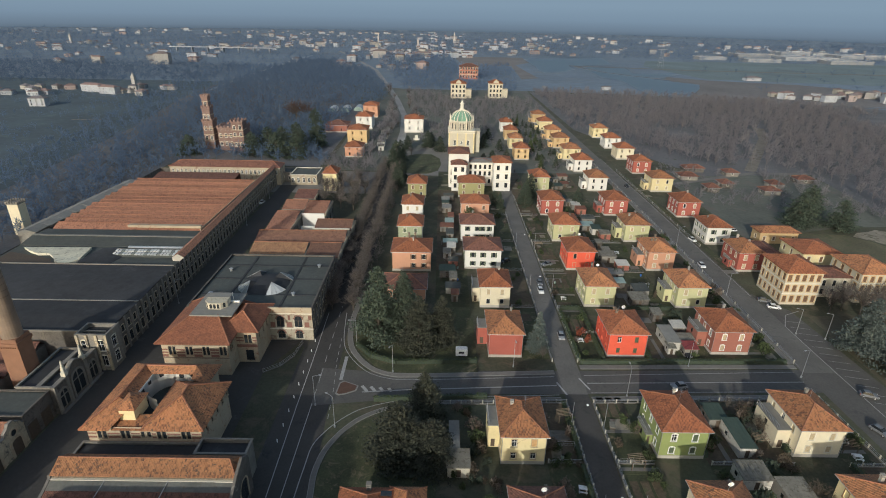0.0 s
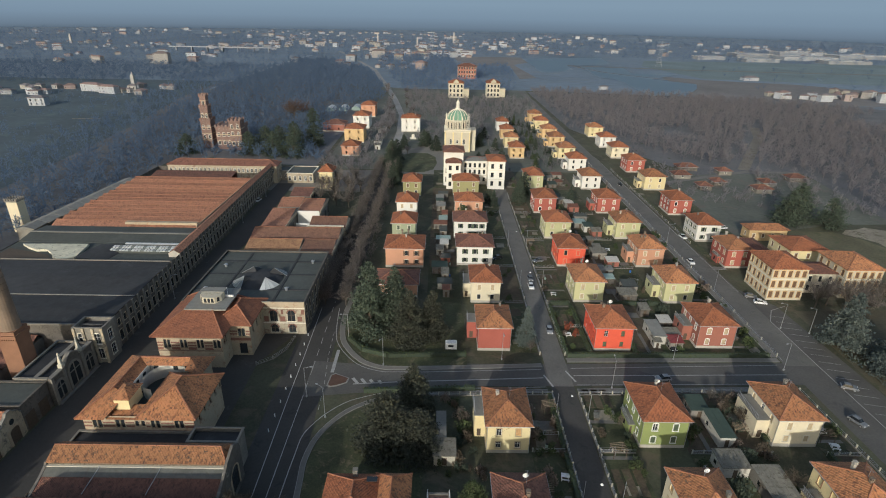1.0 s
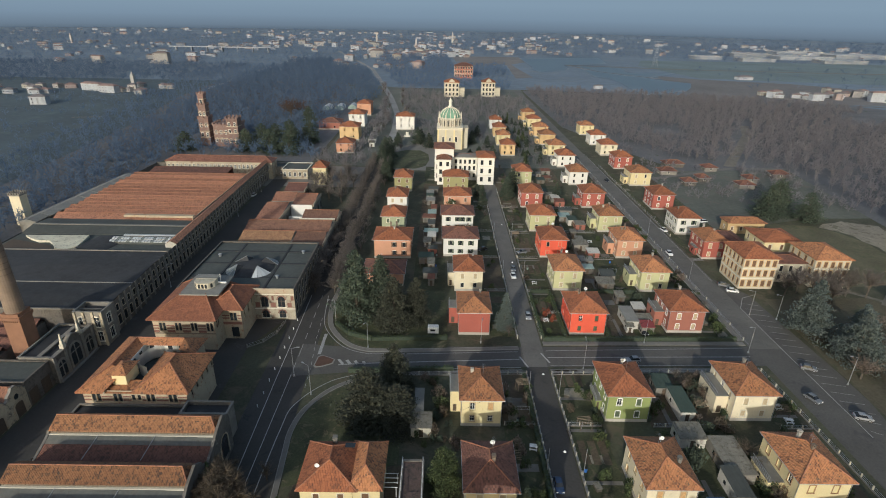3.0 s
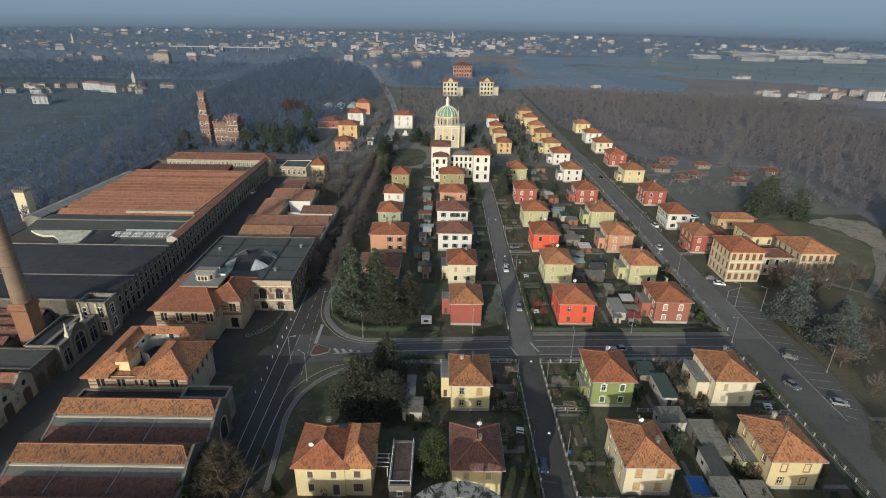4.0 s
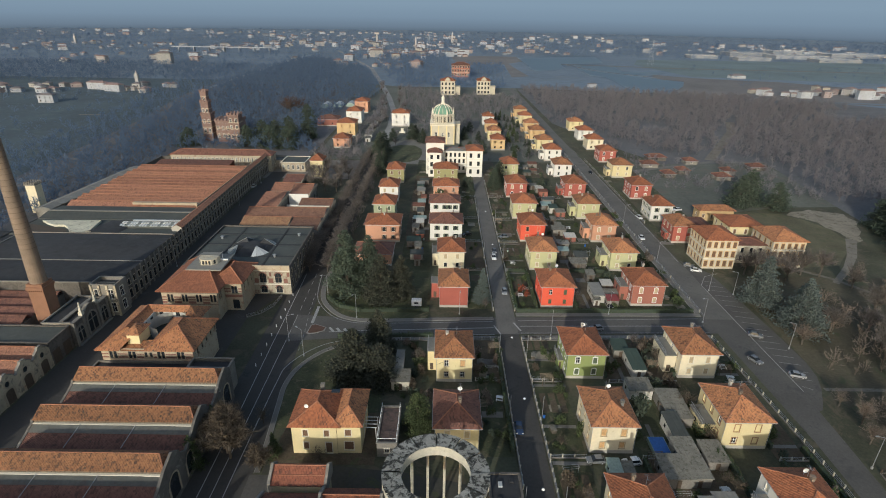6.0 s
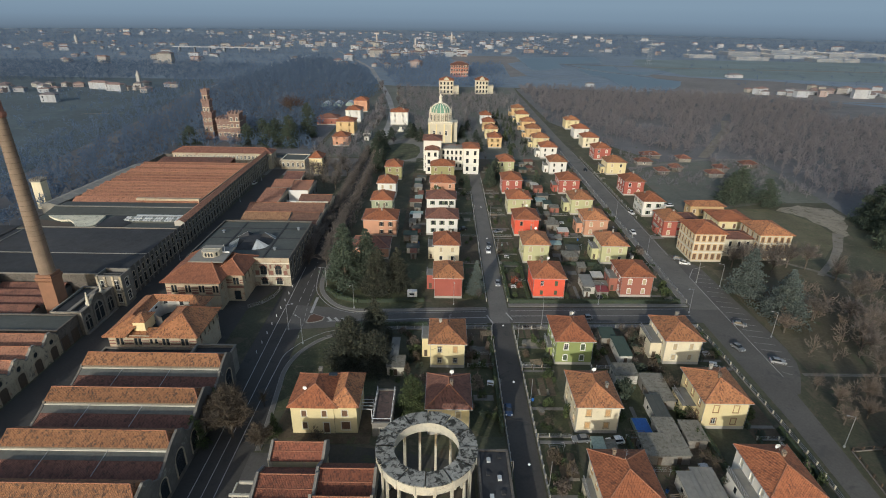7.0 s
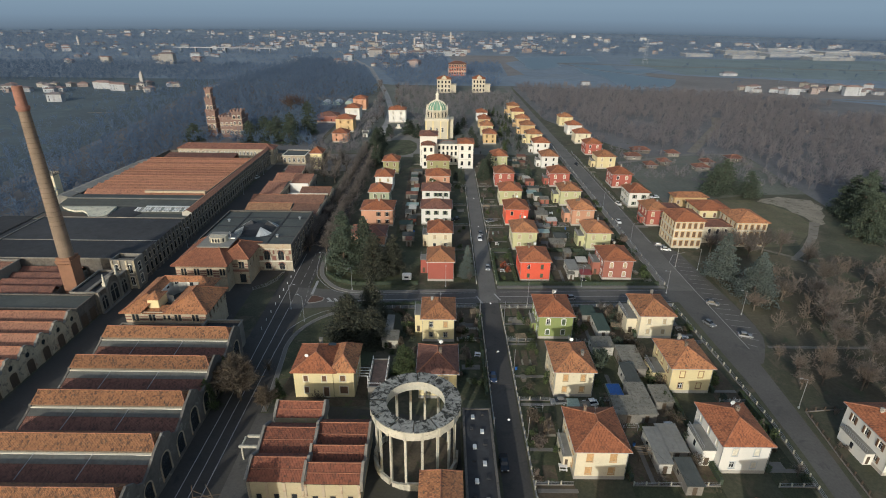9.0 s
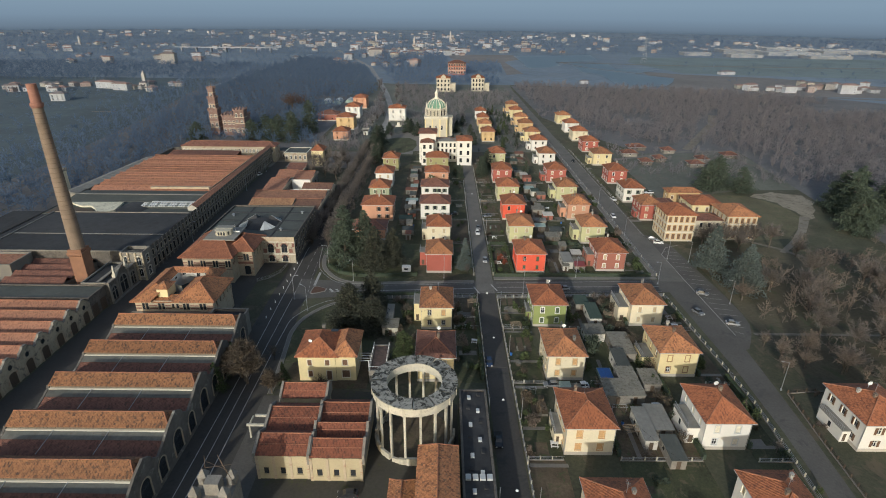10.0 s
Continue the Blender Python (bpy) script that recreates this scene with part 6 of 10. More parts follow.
A = [(-9.8 - o, -9.0 - o), (5.8 + o, -9.0 - o), (5.8 + o, 8.6 + o), (-9.8 - o, 8.6 + o)]
B = [(-5.0, -1.6), (1.4, -1.6), (1.4, 7.4), (-5.0, 7.4)]
g = Geo()
for i in range(4):
    j = (i + 1) % 4
    g.face([(*A[i], 9.3), (*A[j], 9.3), (*B[j], 12.4), (*B[i], 12.4)])
    g.face([(*A[i], 9.1), (*A[j], 9.1), (*A[j], 9.3), (*A[i], 9.3)])
g.face([(*p, 9.1) for p in A[::-1]])
part("roof", g, ROOF_OFFICE, ob)
part("ridge_tiles", caps([((*A[i], 9.3), (*B[i], 12.4)) for i in range(4)], 0.16), RIDGE, ob)
r, rl, hp = hip_geo(2.6, 10.8, -3.6, 8.6, 9.32, 2.9, over=o, ridge=3.4)
part("wing_roof", r, ROOF_OFFICE, ob)
part("ridge_tiles", caps([rl, *hp], 0.16), RIDGE, ob)
deck = part("lead_deck", Geo().box(-5.4, 5.0, -2.2, 9.2, 12.1, 12.5), LEAD, ob, label="pale grey lead roof deck")
BELV = [(-2.9, 4.4), (-2.9, 2.2), (-1.7, 0.7), (1.3, 0.7), (2.5, 2.2), (2.5, 4.4)]
part("belvedere", Geo().prism(BELV, 12.5, 14.2), WALLS["church"], deck, label="pale glazed belvedere of half-octagon plan")
part("belvedere_roof", Geo().box(-3.1, 2.7, 3.6, 6.0, 14.2, 14.4), LEAD, deck)
for k, (x_, y_, tn_) in enumerate(((-1.1, 0.69, 0.0), (-0.2, 0.69, 0.0), (0.7, 0.69, 0.0), (-2.3, 1.44, -0.896), (1.9, 1.44, 0.896))):
    part("belvedere_window", ARCH_PANE, None, deck, (x_, y_, 12.75), turn=tn_)
part("roof_mast", Geo().tube((3.0, 5.0, 12.5), (3.0, 5.0, 15.0), 0.06, 0.05, 5).box(1.8, 4.6, 4.4, 4.8, 12.5, 12.9), WHITE, deck)

# dyeing shed: black roof with lunette rooflights
ob = block("dye_works", "low dye works with a black roof and arched cream front", "factory", -63.4, -30.8, 121.9, 155.2, 9.3, WALLS["soot"], BITUMEN_G, 0.35, sidesel="r", rows=(1.6, 5.4), win=(1.4, 2.6), pitchw=3.4)
for y in (-9.0, 0.5, 9.5):
    part("roof_seam", Geo().box(-15.8, 15.8, y - 0.35, y + 0.35, 9.3, 9.42), BITUMEN, ob)
for x in (-7.6, 7.6):
    part("roof_seam", Geo().box(x - 0.3, x + 0.3, -16, 16, 9.3, 9.46), BITUMEN, ob)
# low dark dome with four glazed fans at its corners
DC = Vector((0.2, -2.4, 9.3))
q = Geo()
for k in range(24):
    a0, a1 = 2 * math.pi * k / 24, 2 * math.pi * (k + 1) / 24
    for r0, r1, z0, z1 in ((6.6, 5.0, 0.02, 0.75), (5.0, 2.8, 0.75, 1.2), (2.8, 0.01, 1.2, 1.35)):
        q.face([(DC.x + r * math.cos(a), DC.y + r * math.sin(a), DC.z + z) for r, a, z in ((r0, a0, z0), (r0, a1, z0), (r1, a1, z1), (r1, a0, z1))])
part("roof_dome", q, BITUMEN, ob, label="low bitumen-covered dome")
for k, ang in enumerate((-52, 38, 128, 218)):
    ax = Vector((math.cos(radians(ang)), math.sin(radians(ang)), 0))
    sx = Vector((-ax.y, ax.x, 0))
    apex = DC + ax * 4.4 + Vector((0, 0, 2.3))
    foot = [DC + ax * (7.9 - 0.12 * abs(u) ** 2) + sx * u + Vector((0, 0, 0.12)) for u in (-2.9, -1.45, 0, 1.45, 2.9)]
    hood = Geo().face([apex, DC + ax * 2.6 + Vector((0, 0, 1.15)), foot[0]]).face([apex, foot[-1], DC + ax * 2.6 + Vector((0, 0, 1.15))])
    h_ = part("fan_hood", hood, BITUMEN, ob, label="dark hood of a fan rooflight")
    for a, b in zip(foot, foot[1:]):
        part("fan_pane", Geo().face([a.lerp(b, 0.06), a.lerp(b, 0.94), apex.lerp(b, 0.04), apex.lerp(a, 0.04)]), PALEGLASS if k == 0 else DULLGLASS, h_, label="dusty triangular glass pane")
    q = Geo()
    for a in foot:
        q.tube(tuple(a), tuple(apex), 0.07, 0.07, 4)
    part("glazing_bar", q, METAL, h_)
for cx_, cy_ in ((-12.6, 5.4), (-12.8, -9.6), (9.6, -9.2), (13.0, 8.8)):
    part("roof_vent", Geo().tube((cx_, cy_, 9.3), (cx_, cy_, 10.1), 0.4, 0.4, 8).tube((cx_, cy_, 10.1), (cx_, cy_, 10.35), 0.65, 0.2, 8), METAL, ob)
part("front", Geo().box(4.6, 16.3, -17.0, -16.66, 0, 9.9), WALLS["frontage"], ob, label="weathered cream two-storey front with brick arches")
part("frieze", Geo().box(4.6, 16.34, -17.04, -17.0, 8.2, 9.9), WALLS["banded"], ob)
for x0_, x1_ in ((5.2, 6.4), (9.5, 10.9), (14.2, 15.4)):
    part("brick_panel", Geo().box(x0_, x1_, -17.05, -17.0, 4.0, 5.5), BANDBRICK, ob)
for x0_, x1_ in ((9.9, 10.5), (15.3, 16.1)):
    part("brick_panel", Geo().box(x0_, x1_, -17.05, -17.0, 6.2, 7.6), BANDBRICK, ob)
part("string_course", Geo().box(4.5, 16.4, -17.12, -17.0, 3.4, 3.65).box(4.5, 16.4, -17.12, -17.0, 8.0, 8.2), TRIM, ob)
for x in (7.9, 12.6):
    for z, hh, ww in ((0.7, 2.3, 1.9), (4.1, 3.3, 2.0)):
        w_ = part("window", arch_slab(ww + 0.6, hh + 0.3, -0.06, 0.0), WALLS["church"], ob, (x, -17.0, z))
        for k in range(8):
            part("voussoir", voussoir(ww + 0.04, hh, 0.34, -0.10, -0.05, k), BANDBRICK, w_)
        part("pane", arch_slab(ww, hh, -0.085, -0.05), GLASS, w_)
        part("mullion", Geo().box(-0.06, 0.06, -0.13, -0.085, 0, hh - 0.1).box(-ww / 2, ww / 2, -0.13, -0.085, hh * 0.55, hh * 0.55 + 0.1), WOOD_DARK, w_)
        part("sill", Geo().box(-ww / 2 - 0.4, ww / 2 + 0.4, -0.2, 0.0, -0.18, 0.0), TRIM, w_)

# tiled sheds north of the dye works
def lean(x0, x1, y0, y1, z0, z1, mat, label, wall="stone"):
    ob = thing("tiled_shed", label, "factory", ((x0 + x1) / 2, (y0 + y1) / 2, 0), "tiled sheds")
    hw, hd = (x1 - x0) / 2, (y1 - y0) / 2
    g = Geo()
    ym = hd - (y1 - y0) * 0.22
    g.face([(-hw, -hd, z0), (hw, -hd, z0), (hw, ym, z1), (-hw, ym, z1)]).face([(hw, hd, z0), (-hw, hd, z0), (-hw, ym, z1), (hw, ym, z1)])
    part("roof", g, mat, ob)
    part("ridge_tiles", caps([((-hw, ym, z1), (hw, ym, z1))]), RIDGE, ob)
    g = Geo()
    for sx in (-hw, hw):
        f = [(sx, -hd, 0), (sx, hd, 0), (sx, hd, z0), (sx, ym, z1), (sx, -hd, z0)]
        g.face(f if sx > 0 else f[::-1])
    g.face([(-hw, -hd, 0), (hw, -hd, 0), (hw, -hd, z0 - 0.02), (-hw, -hd, z0 - 0.02)])
    g.face([(hw, hd, 0), (-hw, hd, 0), (-hw, hd, z0 - 0.02), (hw, hd, z0 - 0.02)])
    part("wall", g, WALLS[wall], ob)
    part("coping", Geo().box(hw, hw + 0.4, -hd, hd, z0 - 0.5, z0 + 0.6), WALLS["banded"], ob)
    for k in range(3):
        u = -hd + (y1 - y0) * (k + 0.5) / 3
        part("window", Geo().box(hw + 0.4, hw + 0.46, u - 0.6, u + 0.6, 2.0, 4.6), GLASS, ob)


lean(-60.7, -42.2, 159.0, 171.0, 6.6, 8.6, ROOF_SAND, "sand-brown tiled shed behind the dye works")
lean(-41.8, -30.9, 160.0, 172.0, 6.6, 8.2, ROOF_SHED, "brown-tiled shed beside the avenue")
lean(-62.4, -30.9, 172.4, 181.4, 6.6, 8.6, ROOF_SHED, "long brown-tiled shed beside the avenue")
lean(-44.2, -30.4, 184.4, 194.0, 6.6, 8.4, ROOF_SHED, "brown-tiled shed with a pale parapet", "frontage")
lean(-62.3, -53.0, 183.5, 206.6, 6.4, 8.0, ROOF_RUST, "rust-tiled shed round a small court")
lean(-52.4, -43.4, 201.4, 217.4, 6.6, 8.2, ROOF_RUST, "rust-tiled shed round a small court")
lean(-62.2, -52.8, 207.0, 217.4, 6.6, 8.2, ROOF_RUST, "rust-tiled shed behind the court")
lean(-62.4, -53.0, 226, 238, 5.0, 6.4, ROOF_DARK, "dark tiled shed beside bare trees")
part_ = thing("court_wall", "white courtyard wall between tiled sheds", "wall", (-50, 200, 0))
part("wall", Geo().box(-2.4, 6.4, 0.8, 1.2, 0, 7.2).box(-1.4, 5.6, -6.4, -6.0, 0, 4.6), WALLS["white"], part_)
wall_ = thing("parapet_wall", "pale parapet wall between tiled sheds", "wall", (-36, 182.6, 0))
part("wall", Geo().box(-8, 5.4, -0.2, 0.2, 0, 8.0), WALLS["frontage"], wall_)
part("coping", Geo().box(-8.1, 5.5, -0.35, 0.35, 8.0, 8.2), TRIM, wall_)
block("mill_lodge", "low cream lodge with a flat grey roof", "lodge", -73.4, -60.0, 263.0, 277, 4.9, WALLS["frontage"], BITUMEN_G, 0.25, sidesel="f", rows=(1.3,), win=(1.2, 2.3), pitchw=2.6)
block("mill_lodge", "low grey lodge wing with a flat roof", "lodge", -80.0, -73.6, 268.0, 277, 4.7, WALLS["stone"], BITUMEN_G, 0.25, sidesel="f", rows=(1.3,), win=(1.1, 2.0), pitchw=3.0)

# workshops beside the gasholder, cream fronts
def workshop(x0, x1, yf, bays, label):
    ob = thing("workshop", label, "workshop", ((x0 + x1) / 2, yf, 0), "workshops")
    hw = (x1 - x0) / 2
    depth = bays[-1][1]
    g = Geo()
    hs = [(2 * hw * c - 0.5, 2 * hw * c + 0.5, 1.2, 2.9) for c in (0.18, 0.5, 0.82)]
    facade(g, (-hw, 0), (hw, 0), 0, 5.6, hs)
    facade(g, (hw, 0), (hw, depth), 0, 5.6, [])
    facade(g, (hw, depth), (-hw, depth), 0, 5.6, [])
    facade(g, (-hw, depth), (-hw, 0), 0, 5.6, [])
    part("wall", g, WALLS["workshop"], ob)
    for u0, u1, z0, z1 in hs:
        window(ob, -hw + (u0 + u1) / 2, 0, z0, 1.0, 1.7, 0, WALLS["workshop"], GLASS, None, False, bars=False)
    for c in (0.02, 0.34, 0.66, 0.98):
        part("pilaster", Geo().box(-hw + 2 * hw * c - 0.25, -hw + 2 * hw * c + 0.25, -0.12, 0, 0, 5.6), WALLS["banded"], ob)
    for a, b, m in bays:
        mid = a + (b - a) * 0.62
        g = Geo()
        g.face([(-hw, a, 5.7), (hw, a, 5.7), (hw, mid, 7.3), (-hw, mid, 7.3)]).face([(hw, b, 5.7), (-hw, b, 5.7), (-hw, mid, 7.3), (hw, mid, 7.3)])
        part("roof", g, m, ob)
        part("roof_rib", Geo().box(-hw + 0.2, hw - 0.2, a + (mid - a) * 0.5, a + (mid - a) * 0.5 + 0.12, 6.45, 6.62), RIDGE, ob)
        part("ridge_tiles", caps([((-hw, mid, 7.3), (hw, mid, 7.3))]), RIDGE, ob)
        for sx in (-1, 1):
            g = Geo()
            xa, xb = sorted((sx * hw, sx * (hw + 0.5)))
            for (ya, za), (yb, zb) in (((a, 6.2), (mid, 7.8)), ((mid, 7.8), (b, 6.2))):
                for x in (xa, xb):
                    g.face([(x, ya, 4), (x, yb, 4), (x, yb, zb), (x, ya, za)])
                g.face([(xa, ya, za), (xb, ya, za), (xb, yb, zb), (xa, yb, zb)])
            g.face([(xa, a, 4), (xb, a, 4), (xb, a, 6.2), (xa, a, 6.2)])
            part("gable_parapet", g, WALLS["stone"], ob)


workshop(-13.8, -3.9, 25.4, [(0, 6.8, ROOF_WORK), (6.8, 15.0, ROOF_WORK)], "cream workshop with red tiled bays")
workshop(-3.6, 6.2, 25.0, [(0, 5.4, ROOF_WORK), (5.4, 9.0, ROOF_WORK), (9.0, 16.6, ROOF_WORK)], "cream workshop with red tiled bays beside the gasholder")
workshop(-13.4, -4.0, 41.8, [(0, 5.2, ROOF_WORK)], "small workshop bay with brick-red tiles")
ob = thing("loading_dock", "white concrete loading dock frame", "dock", (-15.8, 37.5, 0))
part("frame", Geo().box(-3.4, 1.6, -1.6, -1.2, 3.2, 3.7).box(-2.6, 1.6, 1.2, 1.6, 3.2, 3.7).box(-3.0, -2.7, -1.2, 1.2, 3.25, 3.65).box(1.2, 1.6, -1.2, 1.2, 3.2, 3.7), CONCRETE, ob)
for x in (-2.9, 1.3):
    part("post", Geo().box(x - 0.15, x + 0.15, -1.5, -1.2, 0, 3.2), CONCRETE, ob)
# gasholder frame: ring beam on columns
ob = thing("gasholder_frame", "round concrete gasholder frame, a mossy ring beam on slim columns", "gasholder", (15.5, 37.2, 0))
R1, R0, Z0, Z1 = 8.5, 5.7, 12.2, 14.2
g = Geo()
N = 48
for i in range(N):
    a, b = 2 * math.pi * i / N, 2 * math.pi * (i + 1) / N
    P = lambda r, t, z: (r * math.cos(t), r * math.sin(t), z)
    g.face([P(R1, a, Z0), P(R1, b, Z0), P(R1, b, Z1), P(R1, a, Z1)])
    g.face([P(R0, b, Z0), P(R0, a, Z0), P(R0, a, Z1), P(R0, b, Z1)])
    g.face([P(R0, a, Z0), P(R0, b, Z0), P(R1, b, Z0), P(R1, a, Z0)])
part("ring_beam", g, CONCRETE, ob)
for i in range(12):
    g = Geo()
    for j in range(4):
        a, b = 2 * math.pi * (i * 4 + j) / N + (0.012 if j == 0 else 0), 2 * math.pi * (i * 4 + j + 1) / N - (0.012 if j == 3 else 0)
        P = lambda r, t, z: (r * math.cos(t), r * math.sin(t), z)
        dz = 0.04 * (i % 3)
        g.face([P(R0 - 0.15, a, Z1 + dz), P(R1 + 0.2, a, Z1 + dz), P(R1 + 0.2, b, Z1 + dz), P(R0 - 0.15, b, Z1 + dz)])
        g.face([P(R1 + 0.2, a, Z1 - 0.12), P(R1 + 0.2, b, Z1 - 0.12), P(R1 + 0.2, b, Z1 + dz), P(R1 + 0.2, a, Z1 + dz)])
    part("walkway_slab", g, CONCRETE_TOP, ob, label="mossy walkway slab")
for i in range(16):
    t = 2 * math.pi * (i + 0.5) / 16
    c_ = part("column", Geo().box(-0.19, 0.19, -0.22, 0.22, 0, Z0), CONCRETE, ob, (7.7 * math.cos(t), 7.7 * math.sin(t), 0), turn=t)
    part("rib", Geo().box(0.82, 0.95, -0.2, 0.2, Z0 - 0.1, Z1 - 0.15), CONCRETE, c_)
for i in range(20):
    t = 2 * math.pi * (0.42 + 0.6 * i / 20)
    if i % 5 != 3:
        part("basin_wall", Geo().box(-0.25, 0.25, -1.25, 1.25, 0, 1.0 + 0.35 * (i % 3)), CONCRETE, ob, (8.1 * math.cos(t), 8.1 * math.sin(t), 0), turn=t)
part("basin_floor", Geo().prism([(7.6 * math.cos(2 * math.pi * k / 32), 7.6 * math.sin(2 * math.pi * k / 32)) for k in range(32)], 0.0, 0.08), SOIL, ob)
# tiled hall before the gasholder
def hall(x0, x1, y0, y1, ze, zr, mat, label, wall="cream"):
    ob = thing("hall", label, "hall", ((x0 + x1) / 2, (y0 + y1) / 2, 0), "halls")
    hw, hd = (x1 - x0) / 2, (y1 - y0) / 2
    g = Geo()
    g.face([(-hw - 0.4, hd, ze), (-hw - 0.4, -hd, ze), (0, -hd, zr), (0, hd - 1.2, zr)]).face([(hw + 0.4, -hd, ze), (hw + 0.4, hd, ze), (0, hd - 1.2, zr), (0, -hd, zr)]).face([(hw + 0.4, hd, ze), (-hw - 0.4, hd, ze), (0, hd - 1.2, zr)])
    part("roof", g, mat, ob)
    part("ridge_tiles", caps([((0, -hd, zr), (0, hd - 1.2, zr)), ((0, hd - 1.2, zr), (hw + 0.4, hd, ze)), ((0, hd - 1.2, zr), (-hw - 0.4, hd, ze))]), RIDGE, ob)
    g = Geo()
    g.box(-hw, hw, -hd, hd - 0.3, 0, ze)
    part("wall", g, WALLS[wall], ob)
    return ob


hall(17.0, 23.9, -8, 26.6, 7.4, 9.0, ROOF_OLD, "long hall with a weathered orange tiled gable roof")
hall(12.0, 16.2, -8, 21.4, 4.4, 5.4, ROOF_OLD, "low tiled lean-to hall with a pale parapet")
ob = block("flat_depot", "long flat-roofed depot with rows of small rooflights", "depot", 25.0, 30.7, 4, 46.3, 4.6, WALLS["soot"], BITUMEN, 0.06, sidesel="")
for k in range(9):
    y = 18.5 - k * 4.2
    part("rooflight", Geo().box(-0.35, 0.35, -0.5, 0.5, 4.6, 5.0), PALEGLASS, ob, (0.8 if k % 2 else -0.9, y, 0))
    part("roof_hatch", Geo().box(-0.35, 0.35, -0.45, 0.45, 4.6, 4.9), BITUMEN, ob, (-1.2 if k % 2 else 1.2, y + 1.0, 0))
for k in range(4):
    part("rooflight", Geo().box(-0.5, 0.5, -0.6, 0.6, 4.6, 5.0), PALEGLASS, ob, (-1.9 + k * 1.3, -3.5, 0))
# stone bell-gable among roofs at the avenue's near end
ob = thing("ruined_turret", "pale stone lantern turret with open iron framing", "turret", (-16.4, 14.4, 0))
part("base", Geo().box(-3.2, 3.2, -2.6, 2.6, 0, 9.0), WALLS["stone"], ob)
for x, y in ((-2.4, -1.8), (2.4, -1.8), (-2.4, 1.8), (2.4, 1.8)):
    part("pinnacle", Geo().box(x - 0.7, x + 0.7, y - 0.7, y + 0.7, 9.0, 10.6).face([(x - 0.8, y - 0.8, 10.6), (x + 0.8, y - 0.8, 10.6), (x, y, 12)]).face([(x + 0.8, y - 0.8, 10.6), (x + 0.8, y + 0.8, 10.6), (x, y, 12)]).face([(x + 0.8, y + 0.8, 10.6), (x - 0.8, y + 0.8, 10.6), (x, y, 12)]).face([(x - 0.8, y + 0.8, 10.6), (x - 0.8, y - 0.8, 10.6), (x, y, 12)]), WALLS["stone"], ob)
part("lantern", Geo().box(-1.2, 1.2, -1.0, 1.0, 9.0, 11.4), WALLS["stone"], ob)
part("iron_frame", Geo().tube((-2.4, 2.4, 9), (-1.8, 2.2, 14.4), 0.06, 0.05, 4).tube((1.6, 2.4, 9), (0.4, 2.2, 14.6), 0.06, 0.05, 4).tube((-2.2, 2.3, 11.6), (2.4, 2.3, 12.4), 0.05, 0.05, 4).tube((-2.0, 2.3, 13.2), (2.0, 2.2, 11.0), 0.05, 0.05, 4).tube((0.4, 2.2, 14.6), (3.2, 0, 11.2), 0.05, 0.05, 4), WOOD_DARK, ob, label="rusty iron frame")
# ---- church, school, managers' villas, castle ----
def storeys(name, label, category, x0, x1, y0, d, h, wall, roof, rows, cols, sides, win=(1.1, 2.0), rise=2.4, trim=None, fill=None, arch=False, bands=(), over=0.7, group=""):
    """A larger hipped block with its storeys of windows; cols: windows on front and flank."""
    ob = thing(name, label, category, ((x0 + x1) / 2, y0 + d / 2, 0), group)
    hw, hd = (x1 - x0) / 2, d / 2
    g = Geo()
    for a, b, turn, n in (((-hw, -hd), (hw, -hd), 0.0, cols), ((hw, -hd), (hw, hd), math.pi / 2, sides), ((hw, hd), (-hw, hd), math.pi, cols), ((-hw, hd), (-hw, -hd), -math.pi / 2, sides)):
        L = (Vector(b) - Vector(a)).length
        hs = [(L * (i + 0.5) / n - win[0] / 2, L * (i + 0.5) / n + win[0] / 2, z, z + win[1]) for z in rows for i in range(n)] if n else []
        facade(g, a, b, 0, h, hs)
        dv = (Vector(b) - Vector(a)).normalized()
        if turn != math.pi:
            for u0, u1, z0, z1 in hs:
                p = Vector(a) + dv * (u0 + u1) / 2
                window(ob, p.x, p.y, z0, u1 - u0, z1 - z0, turn, trim, fill, None, arch, bars=y0 < 140)
    part("wall", g, wall, ob)
    for z in bands:
        k = 0.12
        part("string_course", Geo().box(-hw - k, hw + k, -hd - k, -hd, z, z + 0.3).box(-hw - k, -hw, -hd, hd, z, z + 0.3).box(hw, hw + k, -hd, hd, z, z + 0.3), TRIM, ob)
    if roof:
        r, rl, hp = hip_geo(-hw, hw, -hd, hd, h, rise, over=over)
        part("roof", r, roof, ob)
        part("ridge_tiles", caps([rl, *hp]), RIDGE, ob)
    return ob


# big cream palazzo by the parking strip: two tall blocks and a link
storeys("palazzo", "three-storey cream building with arched windows and a hipped red roof", "building", 108.3, 119.4, 145.2, 13.0, 11.1, WALLS["church"], ROOF_NEW, (0.9, 4.5, 8.0), 5, 5, (1.25, 2.2), 2.6, WALLS["ochre"], SHUTTER_B, True, (3.7, 7.2, 10.7))
storeys("palazzo", "three-storey cream building with brown shutters and a hipped orange roof", "building", 132.8, 144.4, 147.0, 14.0, 10.2, WALLS["church"], ROOF_OLD, (0.9, 4.1, 7.2), 5, 4, (1.2, 2.0), 2.6, WALLS["ochre"], SHUTTER_B, True, (3.4, 6.6))
storeys("palazzo_link", "lower cream link between two tall blocks", "building", 119.6, 132.6, 150.5, 8, 7.2, WALLS["church"], ROOF_DARK, (0.9, 4.0), 4, 2, (1.1, 2.0), 1.2, TRIM, GLASS, True, (3.4,))
